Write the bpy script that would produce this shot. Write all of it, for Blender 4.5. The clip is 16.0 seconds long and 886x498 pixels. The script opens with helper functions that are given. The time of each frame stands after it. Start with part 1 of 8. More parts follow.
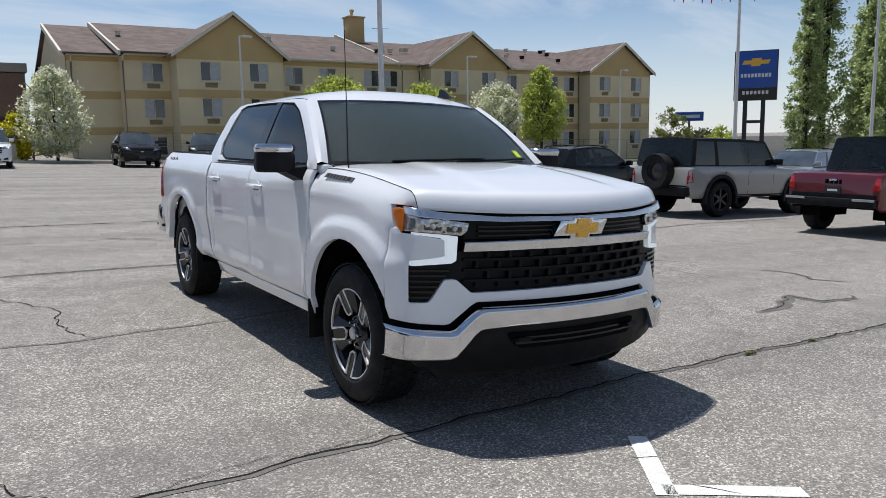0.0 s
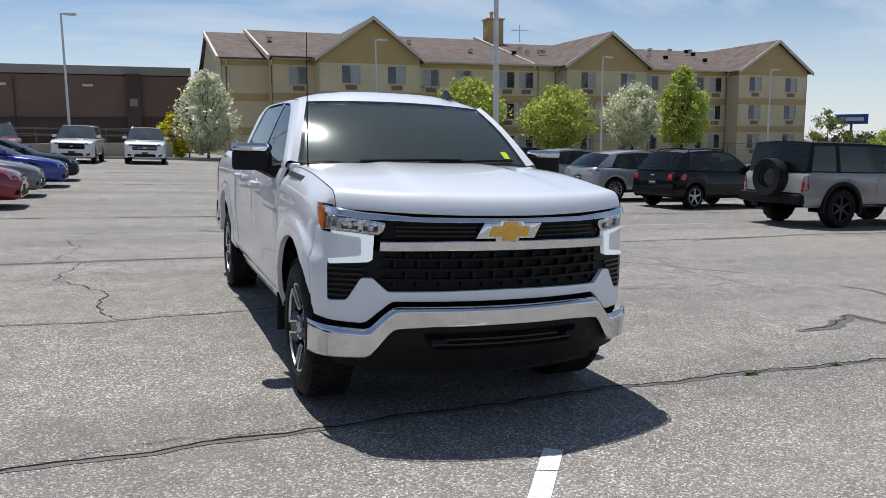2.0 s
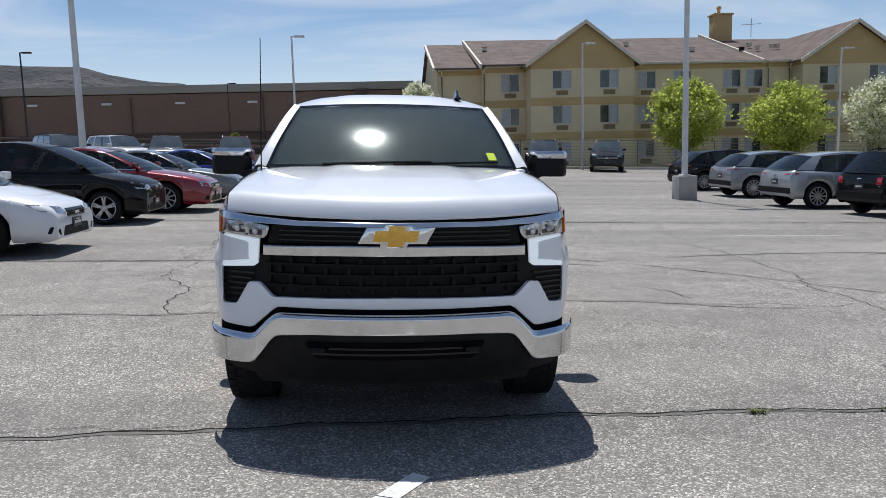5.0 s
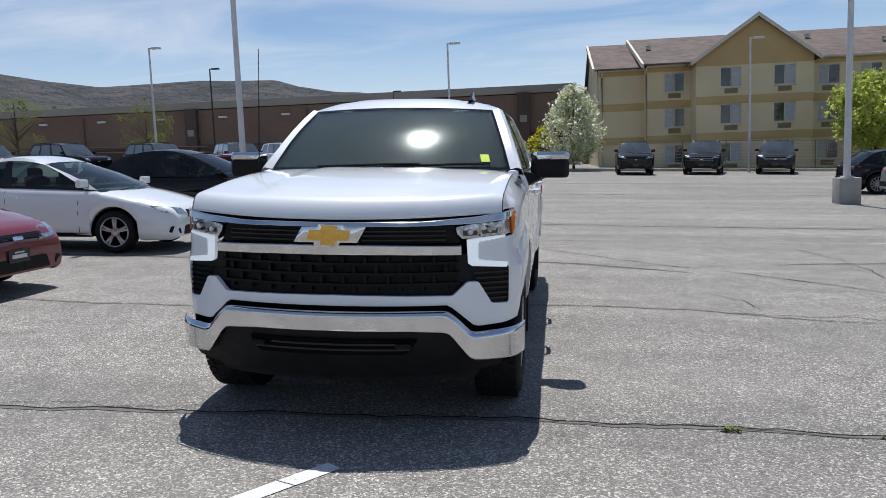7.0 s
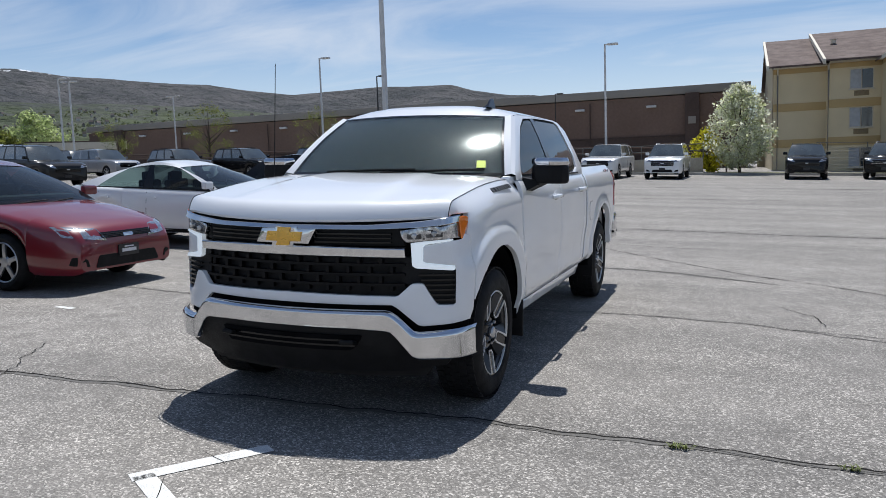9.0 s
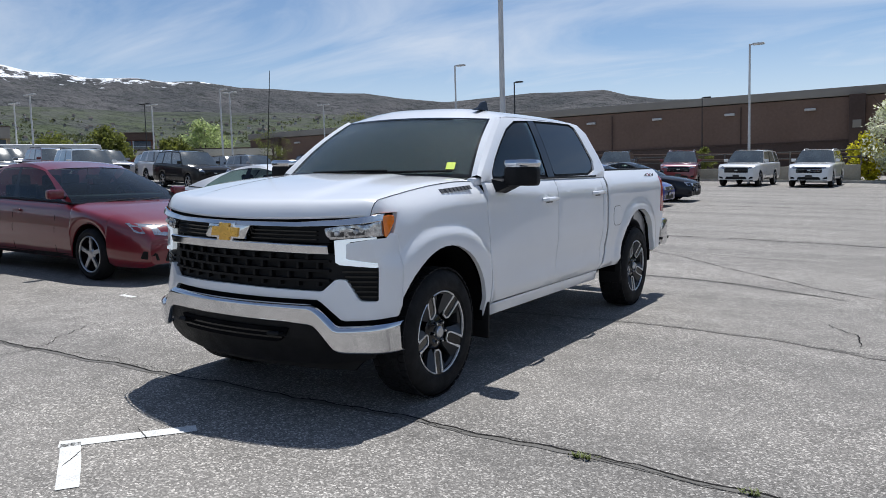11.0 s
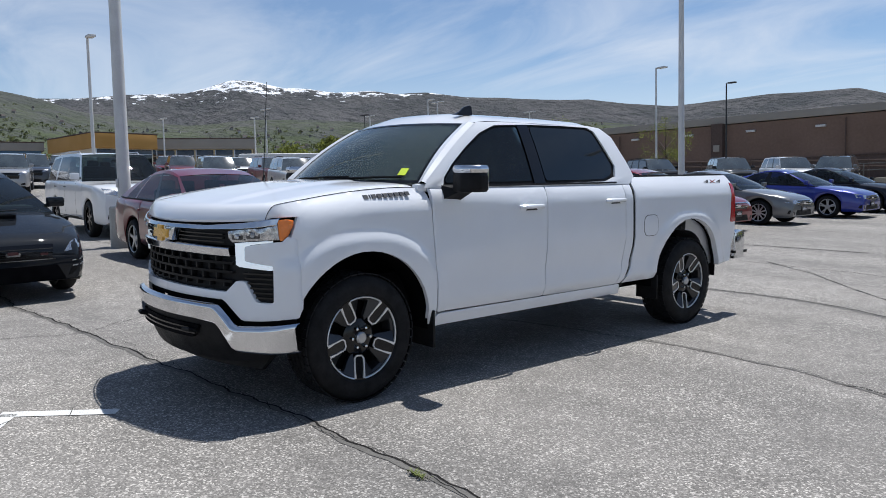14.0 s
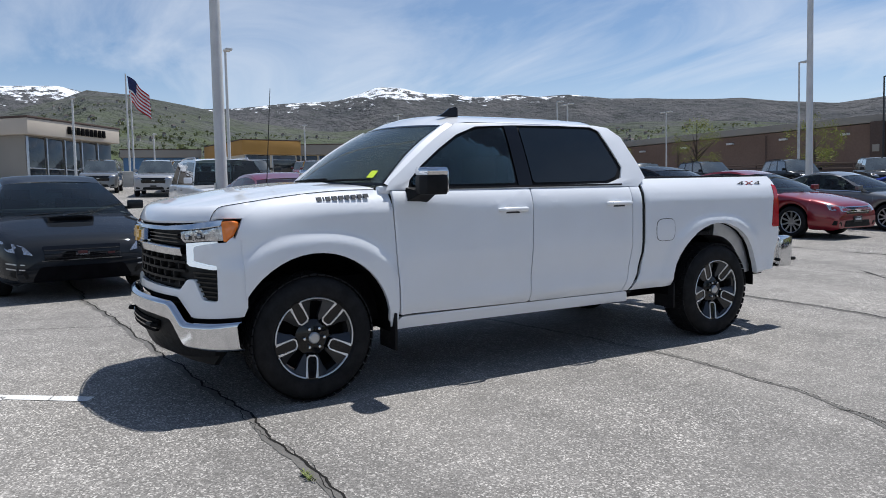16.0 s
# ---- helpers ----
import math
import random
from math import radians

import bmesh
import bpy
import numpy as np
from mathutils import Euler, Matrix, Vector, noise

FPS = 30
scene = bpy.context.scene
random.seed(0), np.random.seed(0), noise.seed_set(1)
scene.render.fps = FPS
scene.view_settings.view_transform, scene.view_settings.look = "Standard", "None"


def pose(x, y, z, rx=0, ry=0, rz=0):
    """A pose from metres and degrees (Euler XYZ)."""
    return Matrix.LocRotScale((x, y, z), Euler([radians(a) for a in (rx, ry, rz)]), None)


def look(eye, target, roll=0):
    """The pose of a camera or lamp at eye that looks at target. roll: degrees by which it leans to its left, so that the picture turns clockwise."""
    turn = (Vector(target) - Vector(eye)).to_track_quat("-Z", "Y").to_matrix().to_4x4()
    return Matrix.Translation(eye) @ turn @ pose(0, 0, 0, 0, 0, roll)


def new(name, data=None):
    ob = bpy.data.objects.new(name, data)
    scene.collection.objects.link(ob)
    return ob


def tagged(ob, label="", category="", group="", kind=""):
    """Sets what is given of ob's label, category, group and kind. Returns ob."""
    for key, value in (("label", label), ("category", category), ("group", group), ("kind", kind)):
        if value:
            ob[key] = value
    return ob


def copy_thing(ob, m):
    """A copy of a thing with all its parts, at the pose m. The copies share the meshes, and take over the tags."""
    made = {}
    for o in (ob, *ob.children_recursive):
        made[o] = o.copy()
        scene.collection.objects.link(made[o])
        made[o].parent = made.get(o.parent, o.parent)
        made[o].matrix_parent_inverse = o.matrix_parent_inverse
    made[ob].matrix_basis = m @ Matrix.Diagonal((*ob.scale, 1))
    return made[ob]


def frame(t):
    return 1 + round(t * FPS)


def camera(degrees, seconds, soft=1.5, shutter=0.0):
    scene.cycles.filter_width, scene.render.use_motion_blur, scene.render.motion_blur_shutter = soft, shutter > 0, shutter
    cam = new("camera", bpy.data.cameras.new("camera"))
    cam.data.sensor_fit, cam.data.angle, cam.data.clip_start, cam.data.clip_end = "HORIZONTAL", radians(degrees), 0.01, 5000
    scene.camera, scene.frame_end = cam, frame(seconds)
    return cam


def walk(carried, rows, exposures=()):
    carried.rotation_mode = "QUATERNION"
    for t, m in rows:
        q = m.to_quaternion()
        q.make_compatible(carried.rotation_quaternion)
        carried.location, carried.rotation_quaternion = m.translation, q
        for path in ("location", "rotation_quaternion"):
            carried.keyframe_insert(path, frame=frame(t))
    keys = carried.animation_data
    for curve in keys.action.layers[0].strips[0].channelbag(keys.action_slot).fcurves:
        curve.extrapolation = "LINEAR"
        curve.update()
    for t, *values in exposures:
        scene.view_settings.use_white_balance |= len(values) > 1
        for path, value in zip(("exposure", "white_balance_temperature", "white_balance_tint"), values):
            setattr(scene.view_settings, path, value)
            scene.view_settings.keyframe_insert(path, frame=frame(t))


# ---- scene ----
from mathutils.bvhtree import BVHTree

cam = camera(60.4, 16.0, soft=0.9)
PATH = [
    (0, (-2.792, -3.933, 1.526), (-1.734, -2.26, 1.237), -1.0),
    (0.5, (-2.568, -4.117, 1.53), (-1.578, -2.403, 1.244), -0.8),
    (1, (-2.315, -4.203, 1.511), (-1.406, -2.444, 1.227), -0.6),
    (1.5, (-2.04, -4.317, 1.51), (-1.221, -2.514, 1.227), -0.5),
    (2, (-1.759, -4.468, 1.504), (-1.033, -2.625, 1.224), -0.5),
    (2.5, (-1.481, -4.509, 1.481), (-0.848, -2.632, 1.205), -0.7),
    (3, (-1.19, -4.549, 1.482), (-0.653, -2.642, 1.211), -0.9),
    (3.5, (-0.887, -4.604, 1.475), (-0.447, -2.671, 1.208), -1.1),
    (4, (-0.603, -4.596, 1.455), (-0.26, -2.644, 1.189), -1.2),
    (6.5, (0.911, -4.667, 1.411), (0.732, -2.688, 1.179), -2.0),
    (7, (1.204, -4.641, 1.387), (0.906, -2.677, 1.158), -2.1),
    (7.5, (1.506, -4.64, 1.388), (1.092, -2.696, 1.163), -2.2),
    (8, (1.837, -4.673, 1.389), (1.307, -2.757, 1.169), -2.2),
    (8.5, (2.116, -4.586, 1.371), (1.482, -2.701, 1.157), -2.1),
    (9, (2.409, -4.492, 1.365), (1.682, -2.64, 1.159), -2.0),
    (11.5, (3.807, -3.82, 1.279), (2.655, -2.195, 1.104), -1.5),
    (12, (4.04, -3.63, 1.275), (2.81, -2.062, 1.103), -1.4),
    (12.5, (4.297, -3.416, 1.269), (2.991, -1.91, 1.108), -1.3),
    (13, (4.471, -3.178, 1.248), (3.098, -1.732, 1.095), -1.2),
    (13.5, (4.704, -2.961, 1.241), (3.264, -1.581, 1.09), -1.2),
    (14, (4.929, -2.725, 1.241), (3.425, -1.416, 1.095), -1.3),
    (14.5, (5.069, -2.465, 1.231), (3.503, -1.229, 1.087), -1.4),
    (15, (5.265, -2.234, 1.216), (3.641, -1.076, 1.077), -1.5),
    (15.5, (5.452, -1.994, 1.217), (3.777, -0.91, 1.084), -1.4),
    (16, (5.587, -1.721, 1.207), (3.868, -0.708, 1.078), -1.3),
]
walk(cam, [(t, look(eye, target, roll)) for t, eye, target, roll in PATH],
     exposures=[(0.0, 0.0, 6450, 10), (8.0, 0.0, 6250, 10), (16.0, 0.07, 6220, 10)])

# ---- world, sun ----
SUN_TO = Vector((-0.05, 0.370, 1.0)).normalized()
world = bpy.data.worlds.new("sky")
scene.world = world
world.use_nodes = True
wn, wl = world.node_tree.nodes, world.node_tree.links
wn.clear()
sky = wn.new("ShaderNodeTexSky")
sky.sky_type = "NISHITA"
sky.sun_disc = False
sky.sun_elevation = math.asin(SUN_TO.z)
sky.sun_rotation = math.atan2(SUN_TO.x, SUN_TO.y)
sky.altitude = 1400
sky.air_density, sky.dust_density, sky.ozone_density = 1.0, 0.3, 1.6
wco = wn.new("ShaderNodeTexCoord")
wsep = wn.new("ShaderNodeSeparateXYZ")
wl.new(wco.outputs["Generated"], wsep.inputs[0])


def wmath(op, a, b=None, clamp=False):
    n = wn.new("ShaderNodeMath")
    n.operation, n.use_clamp = op, clamp
    for k, v in enumerate((a, b)):
        if v is None:
            continue
        if isinstance(v, (int, float)):
            n.inputs[k].default_value = v
        else:
            wl.new(v, n.inputs[k])
    return n.outputs[0]


# thin high cloud: the direction is laid on a flat layer overhead, and stretched into wisps
wz = wmath("ADD", wmath("MAXIMUM", wsep.outputs[2], 0.0), 0.16)
wcomb = wn.new("ShaderNodeCombineXYZ")
wl.new(wmath("DIVIDE", wsep.outputs[0], wz), wcomb.inputs[0])
wl.new(wmath("MULTIPLY", wmath("DIVIDE", wsep.outputs[1], wz), 1.9), wcomb.inputs[1])
wmap = wn.new("ShaderNodeMapping")
wmap.inputs["Rotation"].default_value = (0, 0, 0.5)
wmap.inputs["Location"].default_value = (1.7, 0.4, 0)
wl.new(wcomb.outputs[0], wmap.inputs[0])
wnoise = wn.new("ShaderNodeTexNoise")
wnoise.inputs["Scale"].default_value, wnoise.inputs["Detail"].default_value = 0.85, 9
wnoise.inputs["Roughness"].default_value, wnoise.inputs["Distortion"].default_value = 0.58, 0.7
wl.new(wmap.outputs[0], wnoise.inputs["Vector"])
wramp = wn.new("ShaderNodeValToRGB")
wramp.color_ramp.elements[0].position, wramp.color_ramp.elements[1].position = 0.40, 0.74
wl.new(wnoise.outputs[0], wramp.inputs[0])
wmix = wn.new("ShaderNodeMixRGB")
# the veil of cloud is thinner where it is looked through straight up
wair = wmath("DIVIDE", 0.24, wmath("ADD", wmath("MAXIMUM", wsep.outputs[2], 0.0), 0.06), clamp=True)
# pale haze along the horizon
whaze = wmath("MULTIPLY", wmath("SUBTRACT", 1.0, wmath("DIVIDE", wmath("MAXIMUM", wsep.outputs[2], 0.0), 0.17), clamp=True), 0.72)
wl.new(wmath("MAXIMUM", wmath("MULTIPLY", wmath("MULTIPLY", wramp.outputs[0], 0.74), wair), whaze), wmix.inputs[0])
wl.new(sky.outputs[0], wmix.inputs[1])
wmix.inputs[2].default_value = (7.3, 7.7, 8.3, 1)
wbg = wn.new("ShaderNodeBackground")
wbg.inputs[1].default_value = 0.10
wl.new(wmix.outputs[0], wbg.inputs[0])
wout = wn.new("ShaderNodeOutputWorld")
wl.new(wbg.outputs[0], wout.inputs[0])

sun = new("sun", bpy.data.lights.new("sun", "SUN"))
sun.data.energy, sun.data.angle, sun.data.color = 5.0, radians(0.53), (1.0, 0.965, 0.91)
sun.matrix_world = look(SUN_TO * 50, (0, 0, 0))


# ---- materials ----
def mat(name, col, rough=0.5, metal=0.0, vary=0.12, scale=6.0, fine=0.0, fine_scale=60.0, bump=0.0, bump_scale=80.0,
        coat=0.0, spec=0.5, island=0.0, rand=0.0, col2=None, rough_vary=0.08):
    """A plain surface with stains at one scale and grain at another."""
    m = bpy.data.materials.new(name)
    m.use_nodes = True
    n, l = m.node_tree.nodes, m.node_tree.links
    b = n["Principled BSDF"]
    b.inputs["Roughness"].default_value, b.inputs["Metallic"].default_value = rough, metal
    b.inputs["Coat Weight"].default_value, b.inputs["Coat Roughness"].default_value = coat, 0.03
    b.inputs["Specular IOR Level"].default_value = spec
    co = n.new("ShaderNodeTexCoord")
    src = co.outputs["Object"]

    def tex(s, detail=5.0):
        t = n.new("ShaderNodeTexNoise")
        t.inputs["Scale"].default_value, t.inputs["Detail"].default_value = s, detail
        l.new(src, t.inputs["Vector"])
        return t.outputs[0]

    def mix(fac, a, c, kind="MIX"):
        x = n.new("ShaderNodeMixRGB")
        x.blend_type = kind
        for k, v in enumerate((fac, a, c)):
            if isinstance(v, (int, float)):
                x.inputs[k].default_value = v
            elif isinstance(v, tuple):
                x.inputs[k].default_value = (*v, 1)
            else:
                l.new(v, x.inputs[k])
        return x.outputs[0]

    def ramp(v, a, c, lo, hi):
        r = n.new("ShaderNodeMapRange")
        l.new(v, r.inputs[0])
        for k, q in enumerate((a, c, lo, hi)):
            r.inputs[k + 1].default_value = q
        return r.outputs[0]

    big = tex(scale)
    second = col2 or tuple(c * (1 - 2 * vary) for c in col)
    out = mix(ramp(big, 0.35, 0.68, 0.0, 1.0), col, second)
    if fine:
        g = tex(fine_scale, 3.0)
        out = mix(1.0, out, ramp(g, 0.3, 0.7, 1 - fine, 1 + fine), "MULTIPLY")
    if island or rand:
        info = n.new("ShaderNodeNewGeometry") if island else n.new("ShaderNodeObjectInfo")
        v = info.outputs["Random Per Island" if island else "Random"]
        out = mix(1.0, out, ramp(v, 0, 1, 1 - (island or rand), 1 + (island or rand)), "MULTIPLY")
    l.new(out, b.inputs["Base Color"])
    if rough_vary:
        l.new(ramp(big, 0.3, 0.7, max(rough - rough_vary, 0.0), min(rough + rough_vary, 1.0)), b.inputs["Roughness"])
    if bump:
        bp = n.new("ShaderNodeBump")
        bp.inputs["Strength"].default_value, bp.inputs["Distance"].default_value = bump, 0.01
        l.new(tex(bump_scale, 6.0), bp.inputs["Height"])
        l.new(bp.outputs[0], b.inputs["Normal"])
    return m


def glass(name, col, rough=0.0, dust_sheen=0.0, film=0.0):
    """Tinted glass: a mirror-like film over a dark see-through body."""
    m = bpy.data.materials.new(name)
    m.use_nodes = True
    n, l = m.node_tree.nodes, m.node_tree.links
    n.clear()
    out = n.new("ShaderNodeOutputMaterial")
    tr = n.new("ShaderNodeBsdfTransparent")
    tr.inputs[0].default_value = (*col, 1)
    gl = n.new("ShaderNodeBsdfGlossy")
    gl.inputs["Roughness"].default_value = rough
    fr = n.new("ShaderNodeFresnel")
    fr.inputs[0].default_value = 1.5
    mx = n.new("ShaderNodeMixShader")
    l.new(fr.outputs[0], mx.inputs[0])
    l.new(tr.outputs[0], mx.inputs[1])
    if film:
        # a thin greasy film scatters part of the mirror image
        g2 = n.new("ShaderNodeBsdfGlossy")
        g2.inputs["Roughness"].default_value = 0.15
        mf = n.new("ShaderNodeMixShader")
        mf.inputs[0].default_value = film
        l.new(gl.outputs[0], mf.inputs[1])
        l.new(g2.outputs[0], mf.inputs[2])
        gl = mf
    l.new(gl.outputs[0], mx.inputs[2])
    if dust_sheen:
        # blue-grey diffuse layer: dust, with the sky's reflection put in as colour
        df = n.new("ShaderNodeBsdfDiffuse")
        df.inputs[0].default_value = (0.44, 0.56, 0.57, 1)
        md = n.new("ShaderNodeMixShader")
        md.inputs[0].default_value = dust_sheen
        l.new(mx.outputs[0], md.inputs[1])
        l.new(df.outputs[0], md.inputs[2])
        mx = md
    l.new(mx.outputs[0], out.inputs[0])
    return m


def glow(name, col, strength):
    m = bpy.data.materials.new(name)
    m.use_nodes = True
    b = m.node_tree.nodes["Principled BSDF"]
    b.inputs["Base Color"].default_value = (*col, 1)
    b.inputs["Emission Color"].default_value = (*col, 1)
    b.inputs["Emission Strength"].default_value = strength
    b.inputs["Roughness"].default_value = 0.25
    return m


def paint(name, col, metal=0.0, rough=0.32):
    return mat(name, col, rough, metal, vary=0.02, scale=2.0, fine=0.015, fine_scale=900.0, coat=1.0, rough_vary=0.03)


def asphalt():
    m = bpy.data.materials.new("asphalt")
    m.use_nodes = True
    n, l = m.node_tree.nodes, m.node_tree.links
    b = n["Principled BSDF"]
    co = n.new("ShaderNodeTexCoord").outputs["Object"]

    def node(kind, **kw):
        x = n.new(kind)
        for k, v in kw.items():
            x.inputs[k].default_value = v
        if "Vector" in x.inputs:
            l.new(co, x.inputs["Vector"])
        return x

    def rng(v, a, c, lo, hi):
        r = n.new("ShaderNodeMapRange")
        l.new(v, r.inputs[0])
        for k, q in enumerate((a, c, lo, hi)):
            r.inputs[k + 1].default_value = q
        return r.outputs[0]

    def mix(fac, a, c, kind="MIX"):
        x = n.new("ShaderNodeMixRGB")
        x.blend_type = kind
        for k, v in enumerate((fac, a, c)):
            if isinstance(v, (int, float)):
                x.inputs[k].default_value = v
            elif isinstance(v, tuple):
                x.inputs[k].default_value = (*v, 1)
            else:
                l.new(v, x.inputs[k])
        return x.outputs[0]

    stone = node("ShaderNodeTexVoronoi", Scale=105.0)
    grit = node("ShaderNodeTexNoise", Scale=110.0, Detail=5.0, Roughness=0.7)
    mid = node("ShaderNodeTexNoise", Scale=3.5, Detail=6.0, Roughness=0.65)
    wide = node("ShaderNodeTexNoise", Scale=0.22, Detail=5.0, Roughness=0.6)
    lanes = n.new("ShaderNodeMapping")
    lanes.inputs["Scale"].default_value = (0.045, 0.8, 1.0)
    l.new(co, lanes.inputs[0])
    lane = n.new("ShaderNodeTexNoise")
    lane.inputs["Scale"].default_value, lane.inputs["Detail"].default_value = 1.0, 4.0
    l.new(lanes.outputs[0], lane.inputs["Vector"])
    base = mix(rng(wide.outputs[0], 0.35, 0.65, 0, 1), (0.226, 0.213, 0.197), (0.270, 0.254, 0.233))
    base = mix(rng(lane.outputs[0], 0.42, 0.66, 0, 0.65), base, (0.160, 0.152, 0.142))
    base = mix(1.0, base, rng(mid.outputs[0], 0.25, 0.75, 0.80, 1.16), "MULTIPLY")
    split = n.new("ShaderNodeSeparateXYZ")
    l.new(stone.outputs["Color"], split.inputs[0])
    chip = n.new("ShaderNodeValToRGB")
    for k, (p, v) in enumerate(((0.0, 0.22), (0.5, 0.34), (0.8, 0.50), (1.0, 1.0))):
        e = chip.color_ramp.elements[k] if k < 2 else chip.color_ramp.elements.new(p)
        e.position, e.color = p, (v, v, v, 1)
    l.new(split.outputs[0], chip.inputs[0])
    worn = node("ShaderNodeTexNoise", Scale=0.45, Detail=4.0, Roughness=0.6)
    coarse = mix(1.0, base, rng(chip.outputs[0], 0.0, 1.0, 0.0, 2.45), "MULTIPLY")
    base = mix(rng(worn.outputs[0], 0.40, 0.60, 0.62, 1.0), base, coarse)
    base = mix(1.0, base, rng(grit.outputs[0], 0.3, 0.7, 0.60, 1.40), "MULTIPLY")
    l.new(base, b.inputs["Base Color"])
    b.inputs["Roughness"].default_value = 0.88
    b.inputs["Specular IOR Level"].default_value = 0.3
    bp = n.new("ShaderNodeBump")
    bp.inputs["Strength"].default_value, bp.inputs["Distance"].default_value = 0.55, 0.006
    l.new(mix(0.5, stone.outputs["Distance"], grit.outputs[0]), bp.inputs["Height"])
    l.new(bp.outputs[0], b.inputs["Normal"])
    return m


ASPHALT = asphalt()
TAR = mat("crack_tar", (0.020, 0.019, 0.018), 0.9, spec=0.1, vary=0.2, scale=9, bump=0.4)
SEAL = mat("sealed_crack_band", (0.125, 0.118, 0.108), 0.8, vary=0.12, scale=5, fine=0.25, fine_scale=90, bump=0.3, bump_scale=90)
LINE = mat("worn_white_line", (0.72, 0.72, 0.70), 0.7, vary=0.1, scale=14, fine=0.25, fine_scale=130, bump=0.3)
CONCRETE = mat("concrete", (0.40, 0.39, 0.36), 0.85, vary=0.12, scale=2.5, fine=0.12, bump=0.3)
WHITE = paint("white_car_paint", (0.77, 0.79, 0.825))
CHROME = mat("chrome", (0.66, 0.67, 0.69), 0.10, 1.0, vary=0.01, rough_vary=0.01)
BLACKPL = mat("black_plastic", (0.010, 0.010, 0.011), 0.55, vary=0.15, scale=10, bump=0.15, bump_scale=300, spec=0.16)
GRILLE = mat("black_grille_plastic", (0.006, 0.006, 0.007), 0.42, vary=0.1, scale=10, spec=0.14)
GLOSSBLK = mat("gloss_black", (0.005, 0.005, 0.006), 0.14, vary=0.1, coat=0.2, spec=0.3)
RUBBER = mat("tyre_rubber", (0.013, 0.013, 0.014), 0.72, vary=0.2, scale=12, fine=0.2, bump=0.2, bump_scale=200, spec=0.2)
# near-black for dark parts and letters; in gaps and recesses it paints shade
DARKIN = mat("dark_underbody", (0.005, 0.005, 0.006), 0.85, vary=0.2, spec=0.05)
RIMDARK = mat("dark_grey_alloy", (0.030, 0.031, 0.034), 0.35, 0.3, vary=0.08, coat=0.3)
RIMFACE = mat("machined_alloy", (0.74, 0.75, 0.77), 0.34, 0.75, vary=0.04, fine=0.05, fine_scale=200)
SILVERALLOY = mat("silver_alloy", (0.50, 0.51, 0.53), 0.35, 0.9, vary=0.06)
AMBER = mat("amber_lens", (0.85, 0.20, 0.01), 0.12, vary=0.08, scale=30, coat=1.0)
REDLENS = mat("red_lens", (0.45, 0.008, 0.012), 0.12, vary=0.1, scale=30, coat=1.0)
LENS = mat("clear_lens", (0.55, 0.57, 0.60), 0.12, 0.6, vary=0.25, scale=25, coat=1.0)
LAMPIN = mat("lamp_reflector", (0.62, 0.63, 0.65), 0.20, 0.85, vary=0.3, scale=40, coat=1.0)
LAMPDARK = mat("dark_lamp_cell", (0.07, 0.072, 0.078), 0.15, 0.3, vary=0.5, scale=60, coat=0.6)
DRL = glow("daytime_lamp", (0.86, 0.93, 0.97), 0.30)
GOLD = mat("gold_badge", (0.78, 0.44, 0.06), 0.32, 0.35, vary=0.08, scale=40, coat=0.6)
WINDSHIELD = glass("windscreen_glass", (0.78, 0.87, 0.86), rough=0.018, dust_sheen=0.030, film=0.024)
DOORGLASS = glass("truck_door_glass", (0.62, 0.73, 0.70), rough=0.0, dust_sheen=0.006)
CARGLASS = mat("dark_car_glass", (0.006, 0.009, 0.011), 0.04, vary=0.1, coat=0.0, spec=0.6, rough_vary=0.02)
SCREENGLASS = glass("car_windscreen_glass", (0.36, 0.45, 0.46), rough=0.0, dust_sheen=0.010)
SIDEGLASS = glass("car_side_glass", (0.30, 0.36, 0.34), rough=0.0, dust_sheen=0.004)
FARGLASS = mat("far_car_glass", (0.060, 0.074, 0.078), 0.06, vary=0.25, scale=1.5, coat=1.0, spec=1.0, rough_vary=0.03)
SEATMAT = mat("black_cloth", (0.016, 0.016, 0.017), 0.85, spec=0.1, vary=0.15, bump=0.3, bump_scale=400)
DASH = mat("dashboard_plastic", (0.07, 0.071, 0.074), 0.65, vary=0.1, bump=0.2, bump_scale=300)
FADED = mat("faded_white_line", (0.38, 0.37, 0.345), 0.8, vary=0.22, scale=3, fine=0.3, fine_scale=60, bump=0.3)
STICKER = mat("yellow_sticker", (0.62, 0.78, 0.04), 0.5, vary=0.05)
BARS = mat("dark_letter_bars", (0.075, 0.078, 0.085), 0.7, 0.0, spec=0.08)
PLATE = mat("dealer_plate", (0.02, 0.02, 0.022), 0.4)
PLATEBAR = mat("plate_letter_bars", (0.7, 0.7, 0.72), 0.4)
POLEWHITE = mat("white_pole_paint", (0.62, 0.62, 0.61), 0.45, 0.0, vary=0.06, scale=3, fine=0.05)
POLEBLACK = mat("black_pole_paint", (0.02, 0.02, 0.022), 0.45)


# ---- building helpers ----
def part(name, bm, material, parent=None, label="", smooth=35):
    """Links a bmesh as one mesh object under a thing or a part."""
    me = bpy.data.meshes.new(name)
    bm.to_mesh(me)
    bm.free()
    me.materials.append(material)
    if smooth:
        me.shade_smooth()
        me.set_sharp_from_angle(angle=radians(smooth))
    ob = new(name, me)
    if parent is not None:
        ob.parent = parent
    if label:
        ob["label"] = label
    return ob


def thing(name, label, category, m=None, group="", kind=""):
    ob = tagged(new(name), label, category, group, kind)
    ob.empty_display_size = 0.2
    if m is not None:
        ob.matrix_world = m
    return ob


def quads(verts, faces):
    bm = bmesh.new()
    vs = [bm.verts.new(v) for v in verts]
    for f in faces:
        try:
            bm.faces.new([vs[i] for i in f])
        except ValueError:
            pass
    return bm


